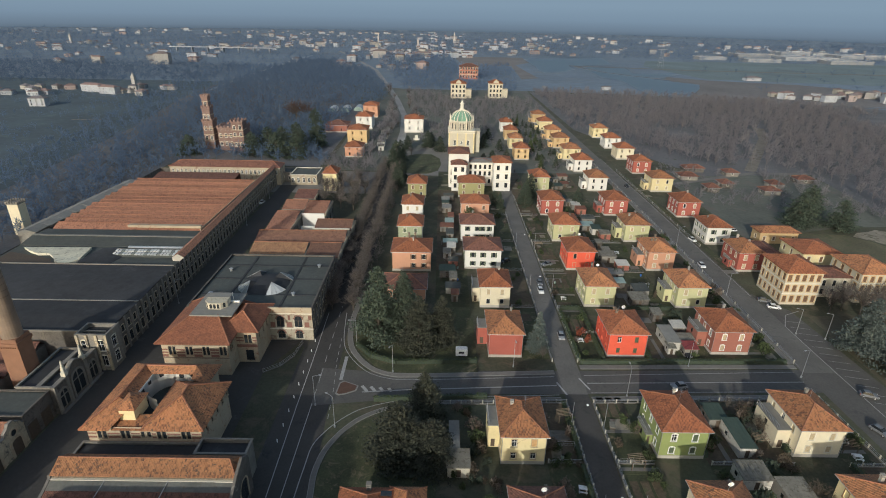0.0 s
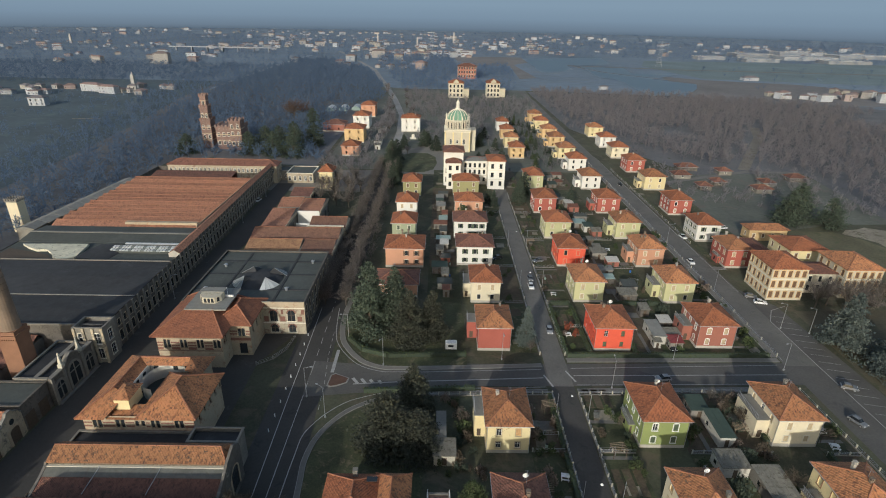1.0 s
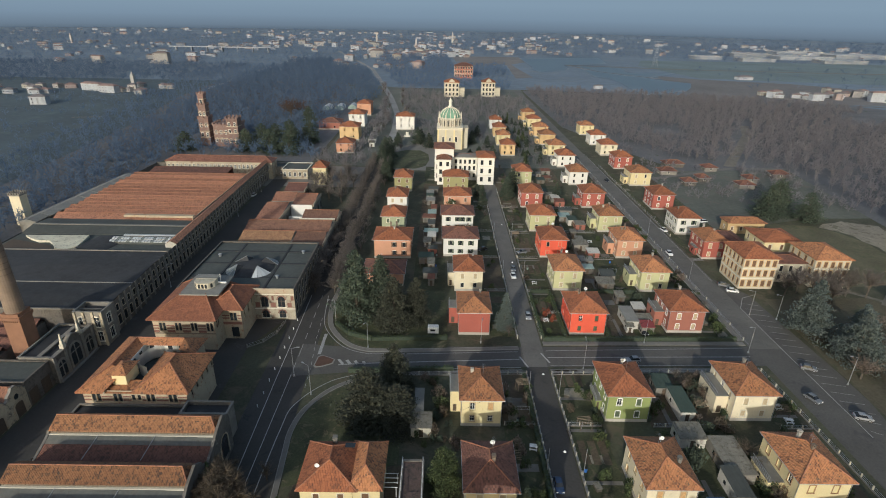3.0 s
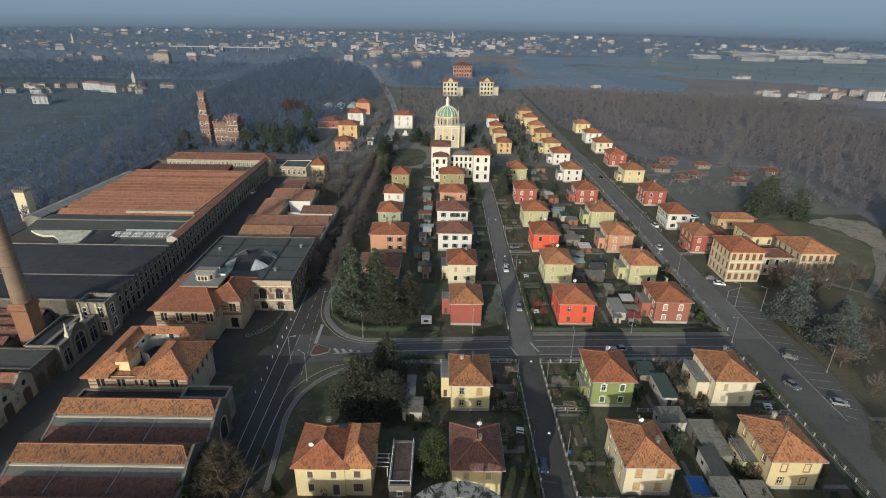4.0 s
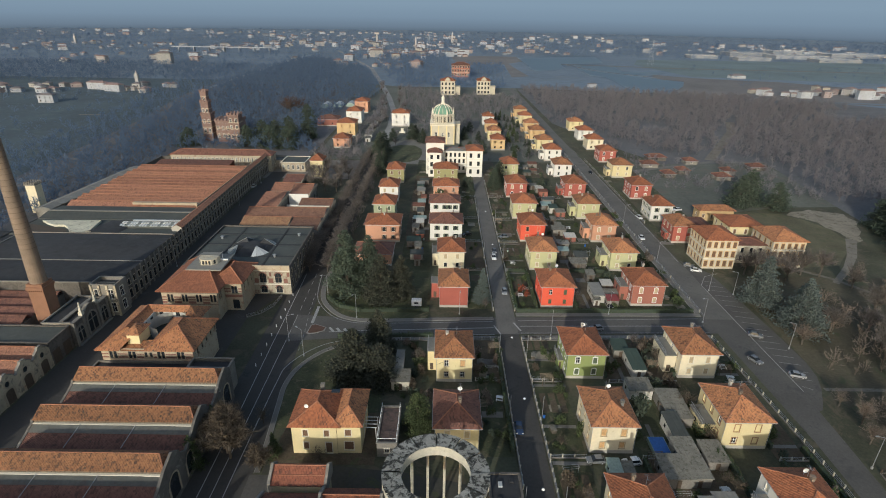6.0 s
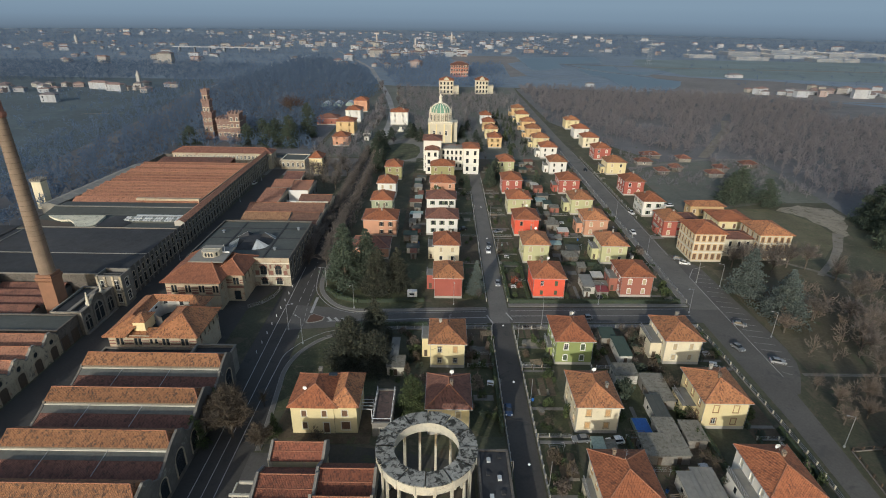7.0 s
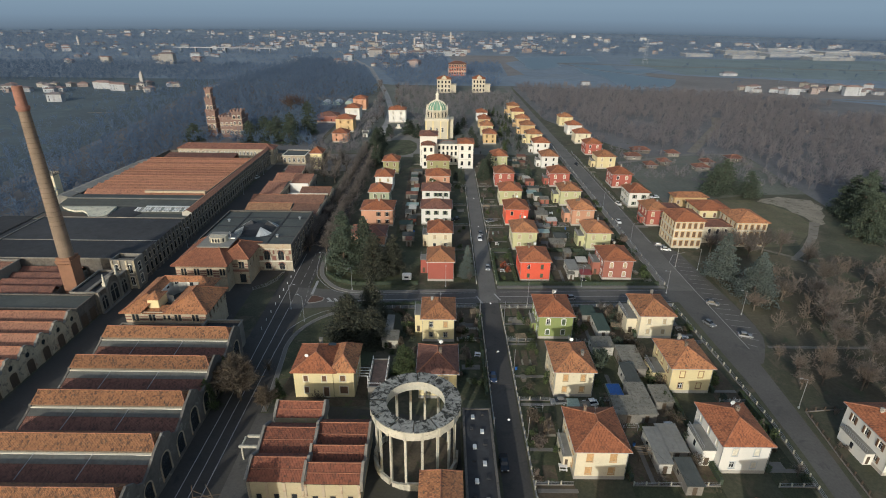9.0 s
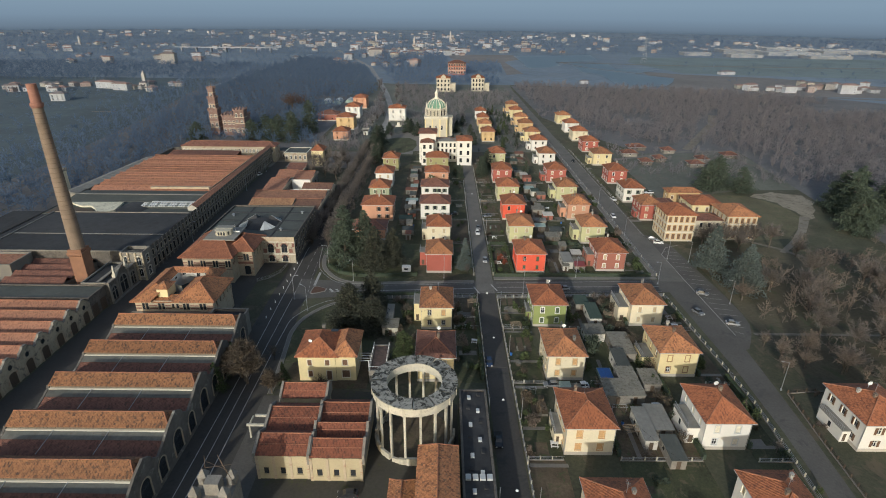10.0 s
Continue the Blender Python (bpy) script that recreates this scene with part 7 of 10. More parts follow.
storeys("rear_house", "yellow two-storey rear house under red tiles", "house", 127.5, 140.5, 167.0, 13, 8.0, WALLS["yellow"], ROOF_NEW, (1.2, 4.8), 3, 3, (1.1, 1.9), 2.3, TRIM, SHUTTER_B, False)
storeys("outbuilding", "low ochre outbuilding with an orange tiled roof", "outbuilding", 128.5, 143.5, 194.5, 6, 4.8, WALLS["ochre"], ROOF_OLD, (1.4,), 4, 1, (1.0, 1.6), 1.6, TRIM, SHUTTER_B, False)
storeys("outbuilding", "brown-roofed garage range behind the palazzo", "outbuilding", 119.0, 126.0, 166, 22, 3.6, WALLS["ochre"], ROOF_DARK, (1.0,), 2, 3, (1.0, 1.5), 1.5, TRIM, SHUTTER_B, False)

# school: white blocks
def school(*a, **k):
    return storeys("school", *a, **k)


school("tall white school block with dark windows", "school", 6.8, 16.6, 263, 13, 17.6, WALLS["white"], ROOF_DARK, (2.0, 6.6, 11.5), 3, 3, (1.4, 2.5), 1.6, TRIM, GLASS, True, (5.2, 10.2), group="school blocks")
school("white projecting school wing with a tiled roof", "school", 8.2, 15.2, 257, 6, 13.6, WALLS["white"], ROOF_DARK, (1.6, 5.8, 9.8), 2, 1, (1.4, 2.3), 1.8, TRIM, GLASS, False, (4.6, 8.8), group="school blocks")
school("white school range with two storeys of windows", "school", 16.7, 28.8, 266, 9, 12.6, WALLS["white"], LEAD, (1.6, 5.6, 9.0), 5, 1, (1.15, 2.2), 0.8, TRIM, GLASS, True, (4.6, 8.2), group="school blocks")
school("white school block with a red tiled roof", "school", 29.0, 37.4, 258, 12, 14.6, WALLS["white"], ROOF_NEW, (1.8, 6.2, 10.6), 2, 3, (1.4, 2.4), 1.6, TRIM, GLASS, False, (5.0, 9.6), group="school blocks")

# church: square body, arcaded octagon, striped dome and lantern
ob = thing("church", "cream domed church with an arcaded drum and a green striped dome", "church", (15.6, 345, 0))
g = Geo()
hs = [(3.0, 4.4, 4.5, 7.5), (7.2, 8.4, 5.0, 7.0), (11.0, 12.4, 4.5, 7.5)]
facade(g, (-7.8, -7.8), (7.8, -7.8), 0, 12.6, hs)
facade(g, (7.8, -7.8), (7.8, 7.8), 0, 12.6, [])
facade(g, (7.8, 7.8), (-7.8, 7.8), 0, 12.6, [])
facade(g, (-7.8, 7.8), (-7.8, -7.8), 0, 12.6, hs)
body = part("body", g, WALLS["church"], ob)
for u0, u1, z0, z1 in hs:
    window(ob, -7.8 + (u0 + u1) / 2, -7.8, z0, u1 - u0, z1 - z0, 0, TRIM, GLASS, None, True)
    window(ob, -7.8, 7.8 - (u0 + u1) / 2, z0, u1 - u0, z1 - z0, -math.pi / 2, TRIM, GLASS, None, True)
for z in (11.6, 12.6):
    part("cornice", Geo().box(-8.2, 8.2, -8.2, 8.2, z, z + 0.35), TRIM, ob)
for x in (-7.4, -2.6, 2.6, 7.4):
    part("pilaster", Geo().box(x - 0.4, x + 0.4, -8.05, -7.8, 0, 11.6), WALLS["yellow"], ob)
part("chapel", Geo().box(7.8, 11.2, -4.5, 5.5, 0, 12.0).box(7.8, 11.5, -4.8, 5.8, 12.0, 12.3), WALLS["church"], ob)
oct_ = lambda r: [(r * math.cos(radians(22.5 + 45 * k)), r * math.sin(radians(22.5 + 45 * k))) for k in range(8)]
part("drum", Geo().prism(oct_(7.0), 12.9, 17.6), WALLS["church"], ob)
part("drum_cornice", Geo().prism(oct_(7.9), 17.6, 18.1), TRIM, ob)
for k in range(32):
    t = 2 * math.pi * k / 32
    r_ = 7.45
    part("colonnette", Geo().tube((r_ * math.cos(t), r_ * math.sin(t), 13.0), (r_ * math.cos(t), r_ * math.sin(t), 17.6), 0.2, 0.18, 6), TRIM, ob)
for k in range(16):
    t = 2 * math.pi * (k + 0.5) / 16
    part("arcade_window", Geo().box(-0.5, 0.5, -0.06, 0.0, 13.4, 16.6), GLASS, ob, (6.9 * math.cos(t), 6.9 * math.sin(t), 0), turn=t + math.pi / 2)
for k in range(8):
    t = radians(22.5 + 45 * k)
    part("pinnacle", Geo().box(-0.3, 0.3, -0.3, 0.3, 18.1, 19.8).tube((0, 0, 19.8), (0, 0, 21.2), 0.3, 0.05, 4), TRIM, ob, (7.5 * math.cos(t), 7.5 * math.sin(t), 0))
SEG, RNG = 16, 7
for k in range(SEG):
    g = Geo()
    for i in range(RNG):
        def P(j, kk):
            a = (math.pi / 2) * j / RNG
            t = 2 * math.pi * kk / SEG
            r_ = 6.45 * math.cos(a) * 0.98 + 0.15
            return (r_ * math.cos(t), r_ * math.sin(t), 18.1 + 5.5 * math.sin(a))
        g.face([P(i, k), P(i, k + 1), P(i + 1, k + 1), P(i + 1, k)])
    part("dome_panel", g, COPPER if k % 2 else mottled("green_copper_pale", (0.24, 0.36, 0.27)) if k == 0 else COPPER, ob)
for k in range(SEG):
    t = 2 * math.pi * k / SEG
    g = Geo()
    for i in range(RNG):
        a, b = (math.pi / 2) * i / RNG, (math.pi / 2) * (i + 1) / RNG
        g.tube((6.6 * math.cos(a) * math.cos(t), 6.6 * math.cos(a) * math.sin(t), 18.1 + 5.65 * math.sin(a)), (6.6 * math.cos(b) * math.cos(t), 6.6 * math.cos(b) * math.sin(t), 18.1 + 5.65 * math.sin(b)), 0.2, 0.2, 4)
    part("dome_rib", g, TRIM, ob)
part("lantern", Geo().tube((0, 0, 23.0), (0, 0, 24.3), 1.5, 1.5, 10).tube((0, 0, 24.3), (0, 0, 27.0), 1.05, 1.0, 10).tube((0, 0, 27.0), (0, 0, 27.4), 1.4, 1.3, 10).tube((0, 0, 27.4), (0, 0, 29.2), 1.0, 0.1, 10), TRIM, ob, label="pale stone lantern")
part("cross", Geo().box(-0.08, 0.08, -0.08, 0.08, 29.2, 31.0).box(-0.5, 0.5, -0.07, 0.07, 30.2, 30.4), METAL, ob)
part("sacristy_roof", hip_geo(-7, 4, 8, 16, 13, 2.2)[0], ROOF_NEW, ob)
part("sacristy", Geo().box(-7, 4, 8, 16, 0, 13), WALLS["church"], ob)
ob.scale = (1.04, 1.04, 1.09)
ob = thing("monument", "small pale stone monument on the lawn", "monument", (-14.5, 375, 0))
part("plinth", Geo().box(-2.2, 2.2, -2.2, 2.2, 0, 0.8).box(-1.0, 1.0, -1.0, 1.0, 0.8, 3.0), TRIM, ob)

# managers' villas on the rise behind the church
for x, y, w_, col in ((12.6, 580, 15.5, "church"), (53, 587, 14, "church")):
    v_ = storeys("villa", "tall cream villa with gabled red roof", "villa", x, x + w_, y, 16, 15, WALLS[col], ROOF_NEW, (1.5, 6, 10.5), 4, 3, (1.8, 2.8), 3.6, TRIM, GLASS, False, (5, 9.5), group="villas")
    g = Geo()
    g.face([(-2.8, -8.3, 14.6), (2.8, -8.3, 14.6), (2.8, -8.3, 16.4), (0, -8.3, 19.0), (-2.8, -8.3, 16.4)])
    part("gable", g, WALLS[col], v_)
    part("gable_roof", Geo().face([(-3.3, -8.8, 16.1), (0, -8.8, 19.3), (0, -1.5, 19.3), (-3.3, -3.5, 16.1)][::-1]).face([(3.3, -8.8, 16.1), (0, -8.8, 19.3), (0, -1.5, 19.3), (3.3, -3.5, 16.1)]), ROOF_NEW, v_)
    part("side_wing", Geo().box(w_ / 2, w_ / 2 + 6, -5, 6, 0, 8.5).box(w_ / 2 + 0.05, w_ / 2 + 6.3, -5.3, 6.3, 8.5, 8.9), WALLS[col], v_)
storeys("villa", "large brick-red villa among bare trees", "villa", 27, 52, 765, 18, 16, WALLS["brick"], ROOF_DARK, (2, 7.5, 12.5), 7, 3, (2.0, 3.0), 4, TRIM, GLASS, True, (6,), group="villas")

# castle of red brick with a slender tower
ob = thing("castle", "red brick castle with battlements and a slender stepped tower", "castle", (-132, 334, 0))
CB = CASTLE
def crenel(g, x0, x1, y0, y1, z, s=1.2, h=1.1):
    n = max(2, int((x1 - x0) / (2 * s)))
    for i in range(n + 1):
        u = x0 + (x1 - x0 - s) * i / n
        for yy in (y0, y1 - 0.5):
            g.box(u, u + s, yy, yy + 0.5, z, z + h)
    n = max(2, int((y1 - y0) / (2 * s)))
    for i in range(1, n):
        u = y0 + (y1 - y0 - s) * i / n
        for xx in (x0, x1 - 0.5):
            g.box(xx, xx + 0.5, u, u + s, z, z + h)


def keep(x0, x1, y0, y1, h, rows, cols):
    g = Geo()
    hs = [((x1 - x0) * (i + 0.5) / cols - 0.7, (x1 - x0) * (i + 0.5) / cols + 0.7, z, z + 2.4) for z in rows for i in range(cols)]
    facade(g, (x0, y0), (x1, y0), 0, h, hs)
    facade(g, (x1, y0), (x1, y1), 0, h, [])
    facade(g, (x1, y1), (x0, y1), 0, h, [])
    facade(g, (x0, y1), (x0, y0), 0, h, [])
    g.box(x0 - 0.4, x1 + 0.4, y0 - 0.4, y1 + 0.4, h, h + 0.8)
    crenel(g, x0 - 0.4, x1 + 0.4, y0 - 0.4, y1 + 0.4, h + 0.8)
    b = part("keep", g, CB, ob)
    for z in range(5, int(h), 4):
        part("pale_band", Geo().box(x0 - 0.08, x1 + 0.08, y0 - 0.08, y0, z, z + 0.5).box(x0 - 0.08, x0, y0, y1, z, z + 0.5).box(x1, x1 + 0.08, y0, y1, z, z + 0.5), WALLS["banded"], b)
    for u0, u1, z0, z1 in hs:
        window(ob, x0 + (u0 + u1) / 2, y0, z0, u1 - u0, z1 - z0, 0, TRIM, GLASS, None, True)


keep(-4, 12, 0, 12, 13.4, (3, 8), 5)
keep(5.5, 12.6, -2.2, 5, 17.6, (3, 9, 13.4), 2)
keep(-13.6, -7.4, 2, 9, 17, (6, 12), 2)
keep(-13.0, -8.2, 2.6, 8.0, 25, (19,), 2)
keep(-12.4, -8.8, 3.2, 7.4, 31.5, (26.5,), 1)
part("spire_mast", Geo().tube((-10.5, 5.5, 31.8), (-10.5, 5.5, 38), 0.25, 0.08, 5), WOOD_DARK, ob)
# ---- trees and planting ----
def tri_mesh(name, tris, material):
    """A mesh from an array of separate triangles (n, 3, 3)."""
    n = len(tris)
    me = bpy.data.meshes.new(name)
    me.vertices.add(3 * n)
    me.vertices.foreach_set("co", np.ascontiguousarray(tris, dtype=np.float32).ravel())
    me.loops.add(3 * n)
    me.loops.foreach_set("vertex_index", np.arange(3 * n, dtype=np.int32))
    me.polygons.add(n)
    me.polygons.foreach_set("loop_start", np.arange(0, 3 * n, 3, dtype=np.int32))
    me.polygons.foreach_set("loop_total", np.full(n, 3, dtype=np.int32))
    me.materials.append(material)
    me.update()
    return me


def flecks(points, size, rng, flat=1.0):
    """Small randomly turned triangles at the points."""
    n = len(points)
    a = rng.normal(size=(n, 3)) * (1, 1, flat)
    b = rng.normal(size=(n, 3)) * (1, 1, flat)
    a /= np.linalg.norm(a, axis=1, keepdims=True)
    b -= a * (a * b).sum(1, keepdims=True)
    b /= np.linalg.norm(b, axis=1, keepdims=True)
    s = size * rng.uniform(0.5, 1.4, (n, 1))
    return np.stack([points - a * s * 0.6, points + a * s * 0.6, points + b * s], axis=1)


def slivers(p, q, width, rng):
    """Thin triangles from p to q: twigs."""
    d = q - p
    u = np.cross(d, rng.normal(size=d.shape))
    u /= np.linalg.norm(u, axis=1, keepdims=True) + 1e-9
    return np.stack([p - u * width, p + u * width, q], axis=1)


def bare_points(h, r, rng, n_limb=30, n_twig=1400, low=0.18, thick=0.012):
    """Limbs as tapering slivers and a cloud of twigs for a leafless broad tree."""
    base = np.array([0, 0, h * 0.28])
    az = rng.uniform(0, 2 * np.pi, n_limb)
    el = rng.uniform(0.35 if low > 0.1 else 0.0, 1.45, n_limb)
    ln = rng.uniform(0.55, 1.0, n_limb)
    tip = np.stack([np.cos(az) * np.cos(el) * r * ln * 1.15, np.sin(az) * np.cos(el) * r * ln * 1.15, h * 0.3 + np.sin(el) * h * 0.66 * ln], 1)
    start = np.stack([np.zeros(n_limb), np.zeros(n_limb), rng.uniform(low, 0.42, n_limb) * h], 1)
    limbs = np.concatenate([slivers(start, tip, thick * h, rng), slivers(start, tip, thick * h, rng)])
    k = rng.integers(0, n_limb, n_twig)
    f = rng.uniform(0.35, 1.0, (n_twig, 1))
    p = start[k] + (tip[k] - start[k]) * f
    out = rng.normal(size=(n_twig, 3)) * (1, 1, 0.7) + (tip[k] - start[k]) / h * 1.2 + (0, 0, 0.25)
    out /= np.linalg.norm(out, axis=1, keepdims=True)
    q = p + out * rng.uniform(0.06, 0.20, (n_twig, 1)) * h
    return limbs, slivers(p, q, 0.0042 * h, rng)


BARE_SETS = {}


def bare_tree(x, y, h, r, label="bare broad winter tree with a fine crown of twigs", mat=None, seed=0, name="tree", group=""):
    mat = mat or TWIGS
    small = h < 6 or y > 180
    key = (seed % 5, mat.name, small)
    if key not in BARE_SETS:
        rng = np.random.default_rng(100 + seed % 5)
        dense = mat is TWIGS_RED and not small
        limbs, tw = bare_points(10.0, 4.2, rng, 44 if dense else 30, 700 if small else 4200 if dense else 1400)
        if dense:
            tw[:, :2] += (tw[:, :2] - tw[:, :2].mean(axis=1, keepdims=True)) * 0.8
        g = Geo().tube((0, 0, 0), (0.1, 0, 3.2), 0.26, 0.18, 8).tube((0.1, 0, 3.2), (0.2, 0.1, 5.6), 0.18, 0.08, 7)
        BARE_SETS[key] = (g.mesh("trunk", BARK), tri_mesh("branchwork", limbs, BARK), tri_mesh("crown", tw, mat))
    ob = thing(name, label, "tree", (x, y, 0), group, turn=(seed * 67) % 360)
    for nm, me in zip(("trunk", "branchwork", "crown"), BARE_SETS[key]):
        o = tagged(part(nm, me, None, ob), kind="" if nm == "trunk" else "stuff")
        o.scale = (r / 4.2, r / 4.2, h / 10)
    return ob


CONE_SETS = {}


def conifer(x, y, h, r, mat=None, label="dark evergreen conifer with drooping boughs", seed=0, layers=16, taper=1.0):
    """Boughs in uneven whorls, each a spray of many needle tufts."""
    mat = mat or NEEDLES
    small = h < 9.5 or y > 200
    key = (seed % 3, mat.name, taper, small)
    if key not in CONE_SETS:
        rng = np.random.default_rng(40 + seed % 3)
        pts, limbs_p, limbs_q = [], [], []
        for i in range(layers):
            f = i / (layers - 1)
            z = 1.0 + f * 8.8
            rr = 4.0 * (1 - f) ** taper + 0.25
            for k in range(int(6 + 6 * (1 - f))):
                a = rng.uniform(0, 2 * np.pi)
                L = rr * rng.uniform(0.62, 1.12)
                droop = -rng.uniform(0.06, 0.26) * L
                tip = np.array([np.cos(a) * L, np.sin(a) * L, z + droop])
                limbs_p.append([0, 0, z])
                limbs_q.append(tip)
                m = int((34 + 110 * L / 4) * (0.3 if small else 1.0))
                u = rng.uniform(0.18, 1.0, (m, 1)) ** 0.7
                side = rng.normal(size=(m, 3)) * (0.34, 0.34, 0.12) * (0.5 + L / 4)
                pts.append(np.array([0, 0, z]) + (tip - np.array([0, 0, z])) * u + side)
        P = np.concatenate(pts)
        cr = flecks(P, 0.36 if small else 0.25, rng, flat=0.5)
        CONE_SETS[key] = (Geo().tube((0, 0, 0), (0, 0, 9.6), 0.3, 0.03, 7).mesh("trunk", BARK), tri_mesh("branchwork", slivers(np.array(limbs_p, float), np.array(limbs_q, float), 0.05, rng), BARK), tri_mesh("crown", cr, mat))
    ob = thing("conifer", label, "tree", (x, y, 0), turn=(seed * 53) % 360)
    for nm, me in zip(("trunk", "branchwork", "crown"), CONE_SETS[key]):
        o = tagged(part(nm, me, None, ob), kind="" if nm == "trunk" else "stuff")
        o.scale = (r / 4.0, r / 4.0, h / 10)
    return ob


BUSH_SETS = {}


def bush(x, y, r, h, mat=None, label="rounded evergreen shrub", seed=0, name="shrub"):
    mat = mat or SHRUB
    key = (seed % 4, mat.name)
    if key not in BUSH_SETS:
        rng = np.random.default_rng(70 + seed % 4)
        c = rng.normal(size=(9, 3)) * (0.45, 0.45, 0.25) + (0, 0, 0.55)
        k = rng.integers(0, 9, 520)
        d = rng.normal(size=(520, 3))
        d /= np.linalg.norm(d, axis=1, keepdims=True)
        p = c[k] + d * rng.uniform(0.25, 0.5, (520, 1))
        p[:, 2] = np.abs(p[:, 2])
        BUSH_SETS[key] = tri_mesh("leaves", flecks(p, 0.17, rng), mat)
    ob = part(name, BUSH_SETS[key], None, None, (x, y, 0))
    ob.scale = (r, r, h)
    ob.rotation_euler = (0, 0, seed * 1.7)
    return tagged(ob, label, "shrub")


def hedge(x0, y0, x1, y1, w=0.8, h=1.2, mat=None, label="clipped evergreen garden hedge"):
    L = math.hypot(x1 - x0, y1 - y0)
    n = int(L * 55)
    rng = np.random.default_rng(int(abs(x0 * 7 + y0 * 13)) + 1)
    p = rng.uniform((0, -w / 2, 0.05), (L, w / 2, h), (n, 3))
    out = rng.integers(0, 3, n)
    p[out == 0, 2] = h + rng.normal(size=(out == 0).sum()) * 0.06
    p[out == 1, 1] = np.sign(p[out == 1, 1]) * w / 2
    ob = thing("hedge", label, "hedge", (x0, y0, 0), turn=math.degrees(math.atan2(y1 - y0, x1 - x0)))
    part("leaves", tri_mesh("leaves", flecks(p, 0.2, rng), mat or SHRUB), None, ob)
    part("stem_core", Geo().box(0.1, L - 0.1, -w * 0.36, w * 0.36, 0, h * 0.86), NEEDLES, ob)


def wood(name, label, polygon, spacing, hmin, hmax, mat, seed, n_twig=150, keep_out=(), squash=1.0, n_limb=14, fat=0.75):
    """A whole wood of leafless trees as one object: six tree shapes set out unevenly inside the polygon."""
    rng = np.random.default_rng(seed)
    shapes = []
    for s in range(6):
        limbs, tw = bare_points(10.0, 4.4, np.random.default_rng(seed * 10 + s), n_limb, n_twig, 0.06, 0.006)
        a, b, c = tw[:, 0], tw[:, 1], tw[:, 2]
        wide = np.stack([a + (a - b) * fat, b + (b - a) * fat, c], 1)
        trunk = slivers(np.array([[0, 0, 0.0], [0, 0, 0.0]]), np.array([[0, 0, 6.5], [0.1, 0.2, 6.0]]), 0.09, rng)
        shapes.append(np.concatenate([limbs, wide, trunk]))
    poly = np.array(polygon, float)
    lo, hi = poly.min(0), poly.max(0)
    xs, ys = np.meshgrid(np.arange(lo[0], hi[0], spacing), np.arange(lo[1], hi[1], spacing))
    p = np.stack([xs.ravel(), ys.ravel()], 1) + rng.uniform(-0.55, 0.55, (xs.size, 2)) * spacing
    inside = np.zeros(len(p), bool)
    for i in range(len(poly)):
        (xa, ya), (xb, yb) = poly[i], poly[(i + 1) % len(poly)]
        hit = ((ya > p[:, 1]) != (yb > p[:, 1])) & (p[:, 0] < (xb - xa) * (p[:, 1] - ya) / (yb - ya + 1e-12) + xa)
        inside ^= hit
    p = p[inside]
    for x0, x1, y0, y1 in keep_out:
        p = p[~((p[:, 0] > x0) & (p[:, 0] < x1) & (p[:, 1] > y0) & (p[:, 1] < y1))]
    out = []
    for s in range(6):
        q = p[s::6]
        m = len(q)
        if not m:
            continue
        a = rng.uniform(0, 2 * np.pi, m)
        sc = rng.uniform(hmin, hmax, m) / 10
        c, sn = np.cos(a) * sc * squash, np.sin(a) * sc * squash
        T = shapes[s][None]
        X = T[..., 0] * c[:, None, None] - T[..., 1] * sn[:, None, None] + q[:, 0, None, None]
        Y = T[..., 0] * sn[:, None, None] + T[..., 1] * c[:, None, None] + q[:, 1, None, None]
        Z = T[..., 2] * sc[:, None, None] + 0 * X
        out.append(np.stack([X, Y, Z], -1).reshape(-1, 3, 3))
    ob = new(name, tri_mesh(name, np.concatenate(out), mat))
    return tagged(ob, label, "woodland", kind="stuff")


# tall evergreens round the bend
conifer(-13.6, 123.5, 21, 7.6, NEEDLES_BLUE, "tall blue-green cedar on the small lawn", 0, taper=0.75)
conifer(-7.0, 127.5, 18, 6.0, NEEDLES_BLUE, "tall blue-green cedar beside its neighbour", 1, taper=0.8)
conifer(-2.5, 118.5, 15.5, 5.6, leafy("brown_cypress_needles", (0.044, 0.048, 0.032)), "broad dark brownish cypress on the small lawn", 2, taper=0.6)
conifer(3.5, 121.5, 14, 4.4, bpy.data.materials["brown_cypress_needles"], "broad dark brownish cypress beside the house", 1, taper=0.6)
conifer(-5.0, 80.5, 13.5, 6.6, bpy.data.materials["brown_cypress_needles"], "broad dark cypress inside the road bend", 2, taper=0.6)
conifer(1.6, 79.0, 10.5, 5.2, bpy.data.materials["brown_cypress_needles"], "broad dark cypress inside the road bend", 1, taper=0.55)
conifer(-0.2, 90.5, 13, 4.6, bpy.data.materials["brown_cypress_needles"], "dark cypress beside the cross street", 0, taper=0.65)
conifer(28.7, 118.5, 11.5, 3.0, NEEDLES_SILVER, "slim silver-blue spruce beside the street", 2, taper=0.9)
conifer(11.4, 62.5, 9.8, 3.4, SHRUB, "round dark evergreen by the yellow house", 1, taper=0.5)
conifer(114.0, 118.0, 17, 6.4, NEEDLES_SILVER, "broad silver-grey spruce beside the parking strip", 0, taper=0.8)
conifer(118.6, 105.0, 15, 6.4, NEEDLES_SILVER, "broad silver-grey spruce in the park", 1, taper=0.75)
conifer(123.5, 112.0, 13, 5.0, NEEDLES_SILVER, "silver-grey spruce behind its neighbour", 2, taper=0.75)
conifer(29.8, 231.0, 8, 2.6, NEEDLES, "dark garden conifer beside the street", 0)
